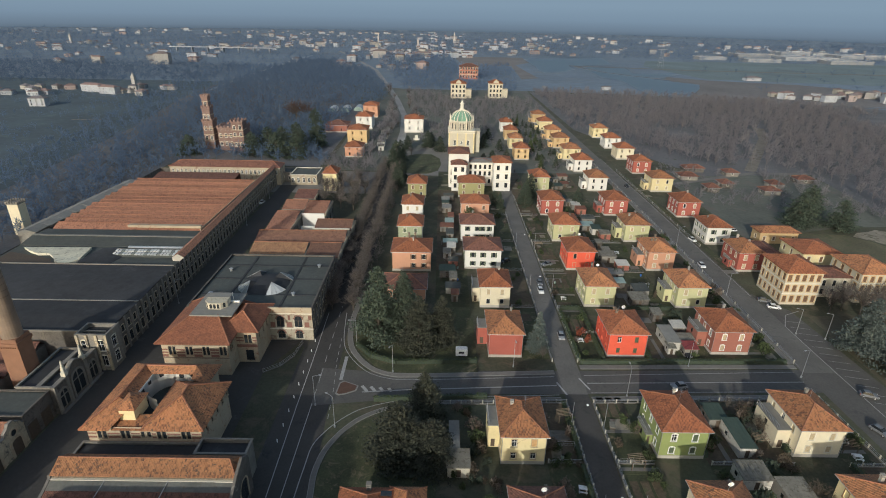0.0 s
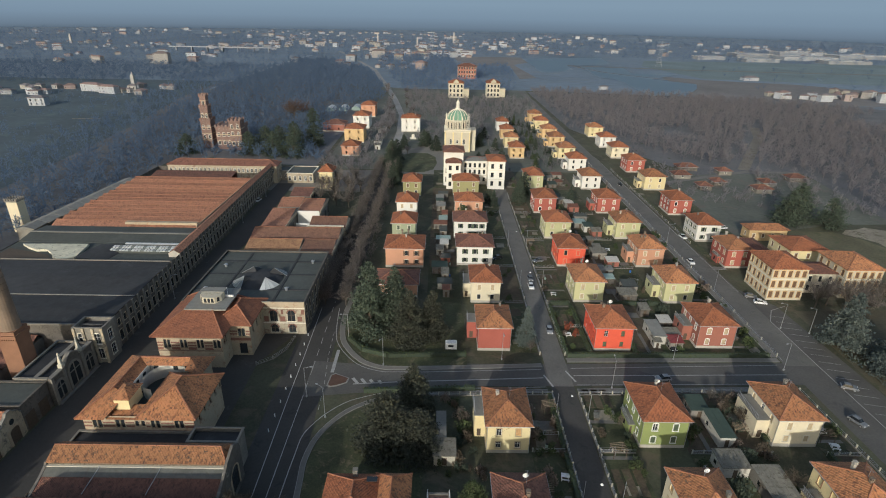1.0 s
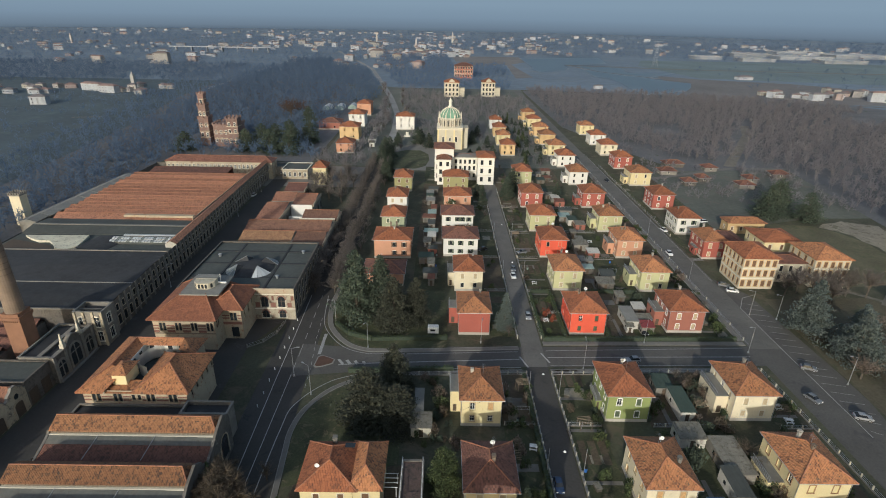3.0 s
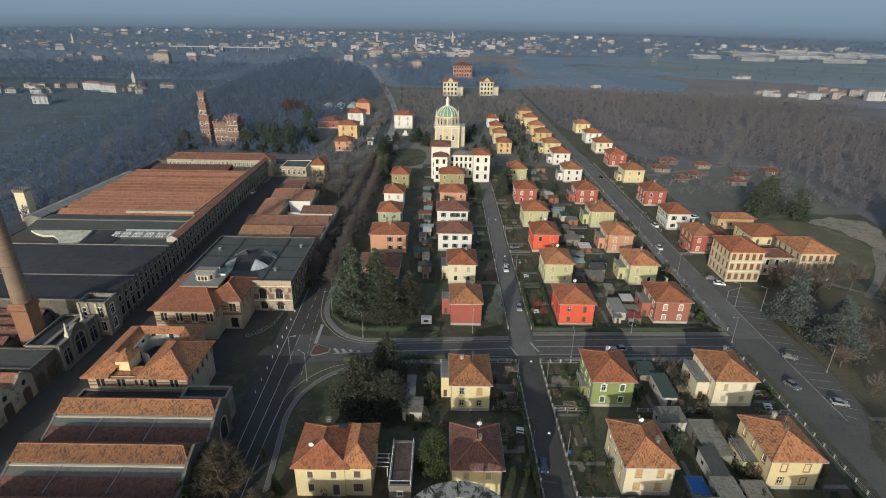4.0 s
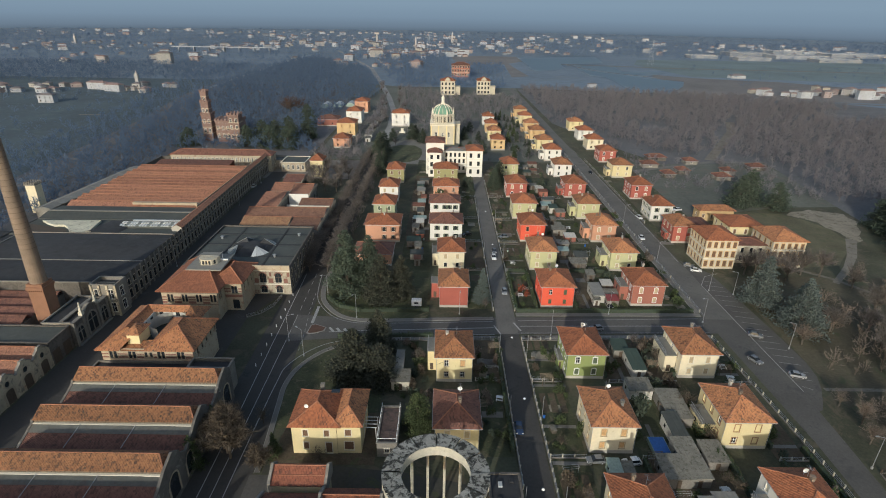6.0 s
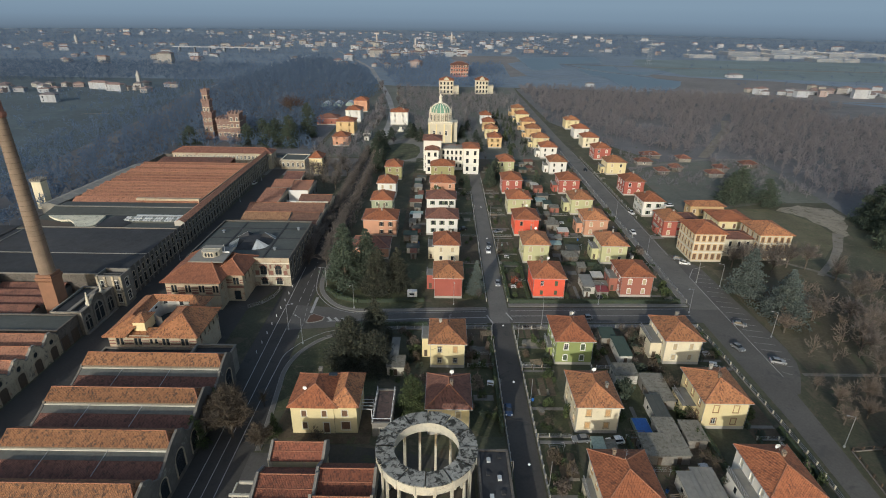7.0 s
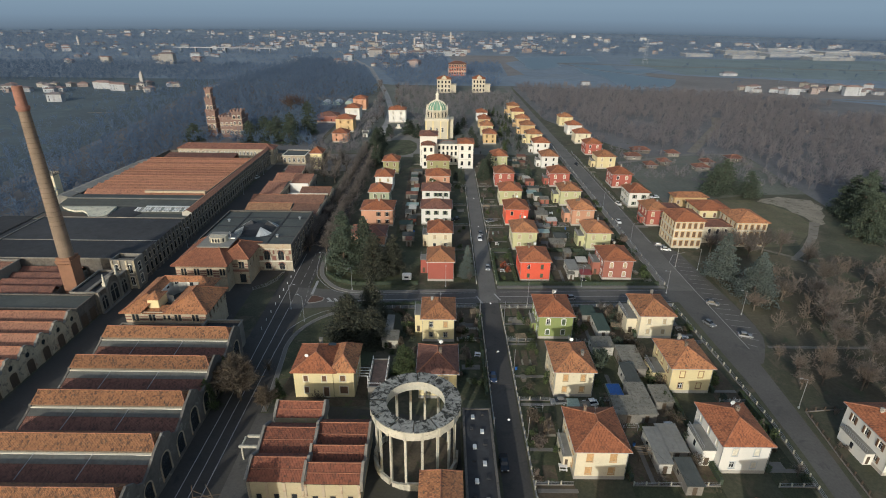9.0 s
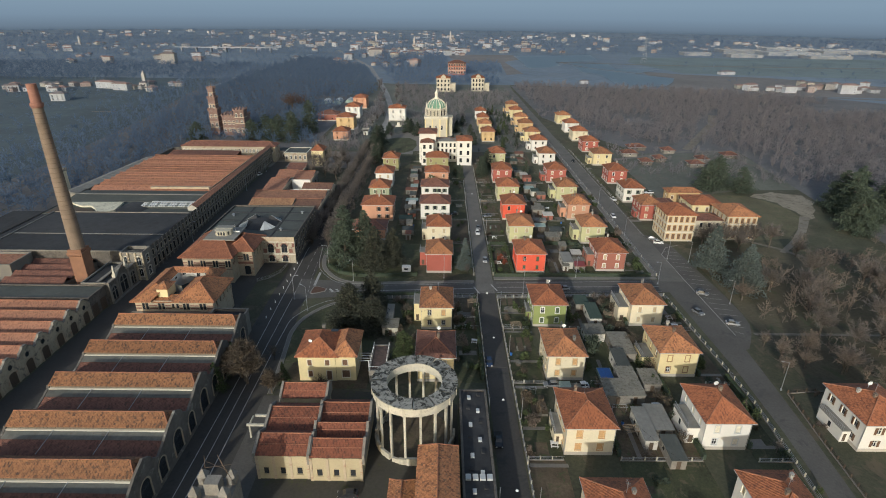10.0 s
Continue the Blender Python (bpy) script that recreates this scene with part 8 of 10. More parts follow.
conifer(42.0, 236.0, 11.0, 4.0, NEEDLES, "dark bushy conifer at the street end", 1, taper=0.6)
conifer(42.8, 243.0, 9.0, 3.4, NEEDLES, "dark bushy conifer at the street end", 2, taper=0.6)
conifer(15, 210.5, 7.5, 4.2, SHRUB, "dark bushy evergreen before the house", 1, taper=0.45)
conifer(-19.0, 262.0, 14, 4.2, NEEDLES, "dark conifer at the church lawn", 2)
conifer(-17.0, 272.0, 12, 3.6, NEEDLES, "dark conifer at the church lawn", 1)
conifer(156, 215, 15, 7.5, NEEDLES_BLUE, "spreading blue-green cedar behind the palazzo", 0, taper=0.55)
conifer(164, 222, 16, 8.0, NEEDLES_BLUE, "spreading blue-green cedar behind the palazzo", 1, taper=0.55)
conifer(171.5, 211, 13, 6.5, NEEDLES_BLUE, "spreading blue-green cedar behind the palazzo", 2, taper=0.55)
for i, (x, y, h) in enumerate(((202, 176, 20), (212, 168, 22), (222, 178, 21), (206, 188, 18), (232, 170, 22), (216, 192, 19), (242, 182, 21), (193, 158, 19))):
    conifer(x, y, h, 8.0, NEEDLES_BLUE, "tall dark evergreen at the wood's edge", i, taper=0.6)
for i, (x, y, h, r) in enumerate(((-28, 58, 5, 3.0), (-34.5, 57.5, 8.5, 2.4), (-34, 51, 8, 2.2), (-33.6, 60.5, 7.5, 2.0))):
    if i:
        conifer(x + 2.6, y, h, r, SHRUB, "dark clipped evergreen beside the mill wall", i, taper=0.6)
bare_tree(-27.6, 56.4, 10.5, 5.2, "bare reddish round-crowned tree beside the avenue", TWIGS_RED, 4)
bare_tree(-25.4, 53.8, 10, 5.0, "bare reddish round-crowned tree beside the avenue", TWIGS_RED, 0)
bare_tree(-26.4, 55.0, 11, 5.4, "bare reddish round-crowned tree beside the avenue", TWIGS_RED, 1)
bare_tree(-28.5, 60.5, 8.5, 3.6, "bare reddish round-crowned tree beside the avenue", TWIGS_RED, 2)
bare_tree(-18.6, 50.5, 7.0, 2.8, "bare round-crowned tree beside the workshop", TWIGS_RED, 3)
conifer(-17.0, 55.0, 5.5, 1.6, SHRUB, "small dark cypress beside the workshop", 1)
# avenue of pollards
AV = random.Random(2)
for i in range(37):
    for s in (-1, 1):
        y = 137 + i * 4.5 + AV.uniform(-1, 1)
        x = -25.2 + s * 3.3 + AV.uniform(-0.5, 0.5) - (0.9 if y < 190 else 0)
        bare_tree(x, y, AV.uniform(6.4, 8.2), AV.uniform(3.2, 4.1), "bare grey-brown avenue tree lining the road", TWIGS, AV.randint(0, 4), group="avenue trees")
for i, (x, y, h) in enumerate(((-52, 246, 12), (-45, 240, 13), (-40, 250, 12), (-36, 238, 12), (-46, 256, 13), (-38, 262, 12), (-34, 250, 11), (-42, 228, 11), (-36, 226, 10), (-50, 232, 10))):
    bare_tree(x, y, h, 5.6, "dense bare brown tree behind the tiled sheds", TWIGS, i)
# the park by the far street
PK = random.Random(8)
n_ = 0
while n_ < 32:
    x, y = PK.uniform(111, 165), PK.uniform(38, 132)
    if (x < 126 and y > 84) or (x < 121 and y < 62) or (x < 130 and y < 50):
        continue
    bare_tree(x, y, PK.uniform(8, 12), PK.uniform(3.8, 5.6), "bare park tree with a fine brown crown", TWIGS, PK.randint(0, 4), group="park trees")
    n_ += 1
wood("woodland", "grey-brown leafless park thicket beside the far street", [(113.5, 88), (112.5, 80), (113, 70), (118, 60), (128, 54), (196, 40), (300, 60), (236, 150), (198, 150), (176, 132), (150, 134), (130, 122), (124, 92)], 5.4, 2.5, 8.0, THICKET, 25, 150, keep_out=((130, 150, 56, 66), (100, 300, 76, 80), (142, 152, 118, 140)))
for i, (x, y) in enumerate(((121, 140.5), (125.5, 142), (129, 139), (137, 142.5), (141, 141), (147, 140), (133, 136))):
    bare_tree(x, y, 10 + i % 3, 4.2, "bare tree before the cream building", TWIGS, i)
bare_tree(67.8, 95.5, 4.5, 1.8, "small bare garden tree", TWIGS, 1)
# garden shrubs and small bare trees
for i in range(96):
    col = PK.choice([(38.8, 45.4), (57.2, 64.6), (65.6, 73.0), (84.8, 91.8), (24.8, 31.0), (1.8, 10.5)])
    x, y = PK.uniform(*col), PK.uniform(56 if col[0] < 30 else 8, 290)
    if 96 < y < 113 or (col[0] < 12 and y < 136):
        continue
    if i % 4 == 0:
        bare_tree(x, y, PK.uniform(2.6, 4.4), PK.uniform(1.2, 2.0), "small bare fruit tree in a garden", TWIGS, i, group="garden trees")
    else:
        bush(x, y, PK.uniform(0.6, 1.5), PK.uniform(0.8, 1.9), PK.choice([SHRUB, SHRUB, NEEDLES, leafy("brown_shrub", (0.10, 0.075, 0.045)) if i == 1 else SHRUB]), "garden shrub with thin winter leaves", i)
bush(41.5, 125.5, 1.3, 2.2, REDLEAF, "garden shrub with red winter leaves", 2)
bush(43.0, 122.5, 1.1, 1.8, REDLEAF, "garden shrub with red winter leaves", 1)
for a in ((38.6, 112.6, 92.0, 113.8), (38.6, 113.5, 38.6, 138), (45, 140, 39, 140), (-19.0, 119.4, -14.6, 114.0), (-14.6, 114.0, -7.9, 111.4), (-7.9, 111.4, 12.5, 112.4), (57, 113.4, 57, 128), (-12, 97.2, 14, 98.6), (84.8, 140.4, 91.5, 140.4), (57.4, 140.6, 73.0, 140.6)):
    hedge(*a, w=1.0, h=1.3)

# woods
TRACK_GAP = [(183 + 79 * k / 12 - 4.5, 183 + 79 * k / 12 + 4.5, 300 + 140 * k / 12 - 7, 300 + 140 * k / 12 + 7) for k in range(13)]
wood("woodland", "leafless wood east of the village, paled for haze", [(106, 640), (110, 470), (128, 425), (140, 350), (152, 318), (215, 304), (206, 226), (230, 205), (250, 196), (300, 60), (400, 60), (470, 300), (392, 545), (300, 600), (235, 615)], 6.2, 6, 11, MIDWOOD, 21, 105, keep_out=(*TRACK_GAP, (166, 196, 384, 424), (360, 420, 440, 500)), n_limb=9, fat=1.3)
wood("woodland", "leafless riverside wood west of the mill, blued for haze", [(-156, 60), (-152, 250), (-146, 300), (-118, 308), (-64, 298), (-64, 330), (-66, 480), (-52, 560), (-66, 660), (-108, 860), (-180, 990), (-250, 1010), (-252, 690), (-240, 550), (-214, 400), (-198, 240), (-188, 60)], 6.8, 7, 13, FARWOOD, 22, 115, keep_out=((-152, -116, 318, 352), (-108, -64, 476, 512), (-76, -44, 318, 480)), n_limb=9, fat=1.2)
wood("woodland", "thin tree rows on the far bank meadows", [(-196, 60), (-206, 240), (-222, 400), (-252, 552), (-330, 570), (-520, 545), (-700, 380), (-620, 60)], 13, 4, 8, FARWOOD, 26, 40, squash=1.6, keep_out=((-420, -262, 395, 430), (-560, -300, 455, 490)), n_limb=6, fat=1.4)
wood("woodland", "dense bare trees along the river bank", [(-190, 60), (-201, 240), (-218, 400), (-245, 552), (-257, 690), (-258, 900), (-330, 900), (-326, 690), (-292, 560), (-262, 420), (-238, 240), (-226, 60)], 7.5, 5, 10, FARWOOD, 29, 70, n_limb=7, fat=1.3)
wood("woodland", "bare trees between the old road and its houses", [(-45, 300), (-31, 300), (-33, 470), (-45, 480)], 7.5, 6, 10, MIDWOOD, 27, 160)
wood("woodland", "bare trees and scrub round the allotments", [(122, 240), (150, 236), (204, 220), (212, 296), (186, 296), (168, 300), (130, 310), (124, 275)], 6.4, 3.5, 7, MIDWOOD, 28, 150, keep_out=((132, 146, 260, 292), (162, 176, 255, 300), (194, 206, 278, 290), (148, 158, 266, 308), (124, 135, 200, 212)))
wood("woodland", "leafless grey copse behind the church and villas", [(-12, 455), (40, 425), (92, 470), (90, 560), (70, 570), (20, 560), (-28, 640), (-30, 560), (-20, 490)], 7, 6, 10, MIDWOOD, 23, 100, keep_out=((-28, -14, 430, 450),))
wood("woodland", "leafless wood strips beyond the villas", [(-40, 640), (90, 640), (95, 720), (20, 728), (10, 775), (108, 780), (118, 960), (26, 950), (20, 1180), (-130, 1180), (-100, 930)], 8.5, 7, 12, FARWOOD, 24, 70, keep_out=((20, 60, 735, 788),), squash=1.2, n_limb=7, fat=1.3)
for i, (x, y, h) in enumerate(((-96, 318, 15), (-104, 330, 16), (-90, 345, 16), (-78, 350, 14), (-90, 400, 16), (-84, 318, 14), (-112, 322, 14), (-150, 322, 12), (-97, 336, 15), (-86, 332, 15))):
    conifer(x, y, h, 7.0, NEEDLES_BLUE, "dark evergreen beside the castle park", i, taper=0.45)
for i, (x, y) in enumerate(((-112, 432), (-107, 440), (-118, 441))):
    bare_tree(x, y, 21 - 2 * i, 8.5, "large reddish bare tree in the castle park", leafy("rust_twigs", (0.135, 0.088, 0.070), 0.25, 0.3) if i == 0 else bpy.data.materials["rust_twigs"], i)

# scrub and garden trees round the north end of the village
NG = random.Random(41)
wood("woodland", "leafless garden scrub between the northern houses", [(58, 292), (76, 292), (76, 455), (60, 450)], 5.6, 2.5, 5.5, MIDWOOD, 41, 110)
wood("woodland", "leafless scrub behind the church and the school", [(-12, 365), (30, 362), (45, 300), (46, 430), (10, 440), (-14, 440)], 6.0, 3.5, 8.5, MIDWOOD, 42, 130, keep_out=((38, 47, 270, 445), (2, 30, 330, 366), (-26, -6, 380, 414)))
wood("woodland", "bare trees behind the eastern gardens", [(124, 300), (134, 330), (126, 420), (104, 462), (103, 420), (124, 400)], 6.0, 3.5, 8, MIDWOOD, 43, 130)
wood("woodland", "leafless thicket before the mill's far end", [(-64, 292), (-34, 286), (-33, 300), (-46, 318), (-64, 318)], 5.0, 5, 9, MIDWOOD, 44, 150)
for i in range(26):
    x, y = NG.uniform(58, 75), NG.uniform(285, 450)
    conifer(x, y, NG.uniform(3, 7), NG.uniform(1.2, 2.4), NG.choice([NEEDLES, SHRUB]), "small dark evergreen in a northern garden", i, taper=0.7)
for i, (x, y, h, r) in enumerate(((27, 300, 9, 4), (33, 312, 8, 4), (2, 340, 10, 4), (-6, 352, 11, 5), (31, 355, 9, 4), (36, 380, 8, 3.5), (66, 236, 9, 2.6), (60, 300, 8, 2.4), (27.6, 236, 7, 2.2))):
    conifer(x, y, h, r, NEEDLES, "dark evergreen beside the church gardens", i, taper=0.7)
# dark bushy growth among the near sheds
for i, (x, y, r, h) in enumerate(((59.4, 66.5, 2.4, 5.0), (60.8, 69.0, 1.8, 3.6), (71.4, 61.5, 1.6, 2.8), (46.0, 62.0, 1.3, 2.2), (57.4, 63.5, 1.2, 2.0), (86.6, 62.0, 1.6, 2.4), (86.0, 68.5, 1.3, 2.2), (88.5, 44.5, 1.5, 2.3), (44.2, 75.0, 1.4, 2.2), (43.0, 91.0, 1.2, 1.8), (57.8, 88.0, 1.5, 2.6), (58.2, 84.0, 1.2, 2.2))):
    bush(x, y, r, h, NEEDLES if i < 2 else SHRUB, "dense dark evergreen bush among the sheds", i)
for i, (x, y, h, r) in enumerate(((71.6, 47.0, 4.2, 2.2), (72.2, 66.0, 5.2, 2.6), (71.8, 70.5, 5.6, 2.8), (72.6, 60.0, 4.6, 2.3), (70.4, 48.5, 3.6, 2.0), (72.4, 42.0, 4.0, 2.1), (59.2, 93.0, 4.4, 2.2), (71.8, 88.0, 5.4, 2.6), (69.6, 92.5, 4.8, 2.4), (70.6, 35.0, 4.0, 2.2), (41.2, 58.0, 3.4, 1.6), (-7.4, 53.0, 3.6, 2.4), (-21.8, 63.5, 5, 1.9))):
    bare_tree(x, y, h, r, "dense bare brown garden bush", TWIGS_RED, i, name="tree", group="garden trees")
for a in ((56.9, 31.5, 56.9, 54.0), (73.8, 31.0, 73.8, 57.5), (84.5, 58, 84.5, 79), (84.4, 34, 84.4, 54), (91.0, 44, 90.8, 58), (44.9, 113.8, 45, 139), (73.9, 82, 73.9, 97), (56.6, 81.0, 56.6, 96.5), (31.0, 56, 31.0, 78), (31.0, 80, 31.0, 96), (24.6, 117, 24.6, 139)):
    hedge(*a, w=0.9, h=1.5)

BG = random.Random(91)
for i in range(64):
    x0, x1, ya, yb = BG.choice([(57.0, 60.5, 34, 96), (70.0, 73.6, 34, 96), (84.4, 90.5, 36, 96), (65, 70, 76, 96), (39, 45, 34, 60), (24.6, 31, 56, 96), (57.5, 73, 114, 220), (84.6, 92, 116, 250), (8, 14, 66, 96)])
    bush(BG.uniform(x0, x1), BG.uniform(ya, yb), BG.uniform(0.8, 1.9), BG.uniform(1.0, 2.6), BG.choice([TWIGS_RED, THICKET, SHRUB, NEEDLES]), BG.choice(["brown leafless garden bush", "dense winter garden bush by a shed"]), i)
# shrubs along the street fences and house walls
VG = random.Random(77)
for i in range(84):
    x0, x1, ya, yb = VG.choice([(88.6, 90.8, 30, 98), (84.4, 86.0, 32, 98), (38.8, 40.0, 30, 97), (44.2, 45.6, 56, 97), (56.6, 57.8, 32, 97), (24.6, 26.2, 56, 96), (30.0, 31.4, 56, 96), (92.4, 93.6, 114, 200), (84.6, 86.0, 116, 200), (38.8, 40.2, 114, 220), (57.2, 58.8, 116, 250), (104, 112, 40, 52), (3, 14, 70, 95)])
    bush(VG.uniform(x0, x1), VG.uniform(ya, yb), VG.uniform(0.5, 1.2), VG.uniform(0.8, 1.8), VG.choice([SHRUB, NEEDLES, SHRUB, THICKET, TWIGS_RED]), "low garden shrub along a fence", i)
# undergrowth below the avenue trees
wood("woodland", "bare brown undergrowth along the avenue", [(-32, 138), (-29.2, 138), (-29.4, 300), (-32, 300)], 2.6, 3.5, 6.0, TWIGS, 51, 70)
wood("woodland", "bare brown undergrowth along the avenue", [(-21.2, 142), (-18.0, 142), (-18.4, 262), (-21.0, 262)], 2.8, 3.0, 5.5, TWIGS, 52, 70)
for i, (x, y, h, r) in enumerate(((106.5, 60, 6, 2.6), (109, 66, 7, 3), (113, 62, 6.5, 3), (117, 68, 8, 3.4), (108, 72, 5, 2.4), (121, 60, 9, 4), (126, 52, 9, 4.2))):
    bare_tree(x, y, h, r, "thin bare tree on the dark lawn", THICKET, i, group="park trees")
bare_tree(115.0, 97.5, 7.0, 4.2, "pale brown bushy tree before the spruces", THICKET, 2, group="park trees")
# ---- fences, sheds, cars, lamps ----
def fence(pts, h=1.1, step=2.4, mat=CONCRETE, rail=METAL, label="low garden fence of concrete posts and wire rails"):
    ob = thing("fence", label, "fence", (pts[0][0], pts[0][1], 0))
    o = Vector(pts[0])
    for a, b in zip(pts, pts[1:]):
        a, b = Vector(a) - o, Vector(b) - o
        L = (b - a).length
        n = max(1, round(L / (step if min(o.y, pts[-1][1]) < 100 else 7.5)))
        key = ("post", h, mat.name)
        if key not in KEPT:
            KEPT[key] = Geo().box(-0.11, 0.11, -0.11, 0.11, 0, h).box(-0.14, 0.14, -0.14, 0.14, h, h + 0.07).mesh("post", mat)
        for i in range(n):
            p = a.lerp(b, i / n)
            part("post", KEPT[key], None, ob, (p.x, p.y, 0))
        for z in (0.3, 0.65, 1.0):
            part("rail", Geo().tube((a.x, a.y, z * h), (b.x, b.y, z * h), 0.03, 0.03, 4), rail, ob)
        d = (b - a).normalized()
        q = Vector((-d.y, d.x)) * 0.12
        part("kerb", Geo().prism([tuple(a - q), tuple(b - q), tuple(b + q), tuple(a + q)], 0, 0.28), PAVING, ob)


fence([(38.1, 5), (38.1, 97.2)])
fence([(38.1, 97.2), (46, 97.5), (91.2, 99.6)])
fence([(91.2, 99.6), (92.4, 66), (92.8, 48), (91.6, 30), (90.2, 14)], mat=WALLS["church"], step=3.0, label="pale concrete post fence beside the street")
fence([(31.9, 47), (31.9, 97.2), (25, 97.0), (3, 96.2)])
fence([(38.2, 113.2), (38.2, 250)])
fence([(31.7, 113.2), (31.7, 225)])
fence([(94.1, 114), (94.1, 205)])
fence([(103.4, 190), (103.4, 300)])
fence([(94.1, 205), (94.0, 320)])
fence([(99.6, 20), (101.2, 38), (102.8, 52), (112, 53)], mat=WOOD_DARK, rail=WOOD_DARK, label="wire fence on thin steel posts")
for y in (30.6, 54.9, 79.3, 140.6, 166.3, 192.3, 222.3):
    fence([(38.4, y), (45.6, y)], h=1.0)
    fence([(57.0, y), (73.4, y)], h=1.0)
    fence([(84.6, y), (91.4 if y < 100 else 93.8, y)], h=1.0)
    if y > 60:
        fence([(24.6, y), (31.2, y)], h=1.0)
# bollard rows along the avenue bend
for i in range(9):
    ob = part("bollard", Geo().tube((0, 0, 0), (0, 0, 0.8), 0.12, 0.1, 7), WHITE, None, (-30.1 - 0.02 * i, 84 + i * 4.6, 0))
    tagged(ob, "short white roadside bollard", "bollard", "roadside bollards")
fence([(-40, 107), (-36.6, 109.6), (-34.2, 114), (-33.4, 120)], mat=KERB, label="low curved railing round the grass verge")


def shed(x0, x1, y0, y1, h, wall, top, label, slope=0.35):
    """A small garden shed or garage: walls with a door and window, pitched sheet roof with an overhang."""
    ob = thing("garden_shed", label, "shed", ((x0 + x1) / 2, (y0 + y1) / 2, 0), "garden sheds")
    hw, hd = (x1 - x0) / 2, (y1 - y0) / 2
    g = Geo()
    dw = min(0.9, hw * 0.8)
    facade(g, (-hw, -hd), (hw, -hd), 0, h, [(hw - dw / 2, hw + dw / 2, 0.05, min(2.0, h - 0.3))], 0.12)
    facade(g, (hw, -hd), (hw, hd), 0, h, [])
    facade(g, (hw, hd), (-hw, hd), 0, h, [])
    facade(g, (-hw, hd), (-hw, -hd), 0, h, [(hd * 0.5, hd * 0.5 + min(1.0, hd * 0.6), 0.9, min(1.9, h - 0.3))], 0.12)
    part("wall", g, wall, ob)
    part("door", Geo().box(-dw / 2, dw / 2, -hd + 0.08, -hd + 0.12, 0.05, min(2.0, h - 0.3)), WOOD_DARK, ob)
    part("pane", Geo().box(-hw + 0.08, -hw + 0.12, hd * 0.5 - min(1.0, hd * 0.6), hd * 0.5, 0.9, min(1.9, h - 0.3)), GLASS, ob)
    g = Geo()
    o = 0.22
    P = [(-hw - o, -hd - o, h), (hw + o, -hd - o, h), (hw + o, hd + o, h + slope), (-hw - o, hd + o, h + slope)]
    Q = [(p[0], p[1], p[2] + 0.09) for p in P]
    g.face(Q).face(P[::-1])
    for i in range(4):
        j = (i + 1) % 4
        g.face([P[i], P[j], Q[j], Q[i]])
    if hw * hd > 4:
        n = int(2 * hw / 0.9) if y0 < 100 else 0
        for k in range(n):
            u = -hw + (k + 0.5) * 2 * hw / n
            rib = [(u - 0.05, -hd - o, h + 0.08), (u + 0.05, -hd - o, h + 0.08), (u + 0.05, hd + o, h + slope + 0.08), (u - 0.05, hd + o, h + slope + 0.08)]
            top_ = [(p[0], p[1], p[2] + 0.06) for p in rib]
            g.face(top_)
            for i in range(4):
                g.face([rib[i], rib[(i + 1) % 4], top_[(i + 1) % 4], top_[i]])
    part("roof", g, top, ob)
    g = Geo()
    g.face([(-hw, hd, h), (-hw, -hd, h), (-hw, hd, h + slope)]).face([(hw, -hd, h), (hw, hd, h), (hw, hd, h + slope)]).face([(hw, hd, h), (-hw, hd, h), (-hw, hd, h + slope), (hw, hd, h + slope)])
    part("gable", g, wall, ob)
    return ob


SW, SG, SC = mottled("dulled_white_render", (0.50, 0.48, 0.43), spread=0.2, stain=(0.3, 0.28, 0.24), stain_at=0.55), WALLS["stone"], CONCRETE
CORR = mottled("corrugated_cement_sheet", (0.195, 0.182, 0.148), fine=1.8, coarse=0.5, spread=0.35, stain=(0.11, 0.10, 0.075), stain_at=0.52)
REDTILE = mottled("small_brown_tile_roof", (0.20, 0.085, 0.055), fine=2.5, coarse=0.6, spread=0.4)
GREENROOF = mottled("dark_green_sheeting", (0.05, 0.075, 0.06), fine=1.5, spread=0.2)
shed(63.2, 66.4, 81.2, 89.5, 2.7, SW, GREENROOF, "white garage with a dark green sheet roof")
shed(61.0, 64.8, 89.8, 94.5, 2.4, SG, GREENROOF, "dark green roofed lean-to shed")
shed(59.8, 65.2, 73.2, 77.6, 2.6, SW, CORR, "white garage with a grey sheet roof")
shed(65.6, 70.6, 64.0, 73.6, 2.6, SG, CORR, "long shed with a weathered cement sheet roof")
shed(64.2, 67.2, 58.6, 65.4, 2.8, SW, BITUMEN_G, "white shed with a dark sheet roof")
shed(58.6, 63.9, 47.6, 53.4, 2.5, SG, CORR, "grey shed with a cement sheet roof")
shed(63.2, 67.4, 47.8, 58.2, 2.5, SG, CORR, "long grey shed with a cement sheet roof")
shed(68.6, 72.6, 52.0, 57.5, 2.4, SG, CORR, "low grey shed by a bare hedge")
shed(62.6, 65.2, 33.6, 43.2, 2.6, SW, LEAD, "long white prefabricated shed")
shed(65.5, 69.6, 37.0, 44.4, 2.4, SG, LEAD, "low garage with a grey sheet roof")
shed(66.0, 69.0, 28.5, 35.0, 2.4, SG, BITUMEN_G, "low shed with a red-brown sheet roof")
shed(48.8, 51.0, 49.0, 52.6, 2.0, GREENHOUSE, GREENHOUSE, "pale green garden hut beside the wall")
shed(51.4, 53.4, 48.8, 52.0, 1.9, SW, CORR, "small pale garden hut beside the wall")
shed(4.6, 8.8, 75.3, 79.6, 2.6, SC, CORR, "pale concrete garage with a flat roof")
shed(5.2, 6.9, 80.2, 87.4, 2.7, SG, LEAD, "narrow grey lean-to beside the garage")
shed(63.2, 66.6, 119.0, 127.0, 2.6, SW, LEAD, "white garage with a grey roof")
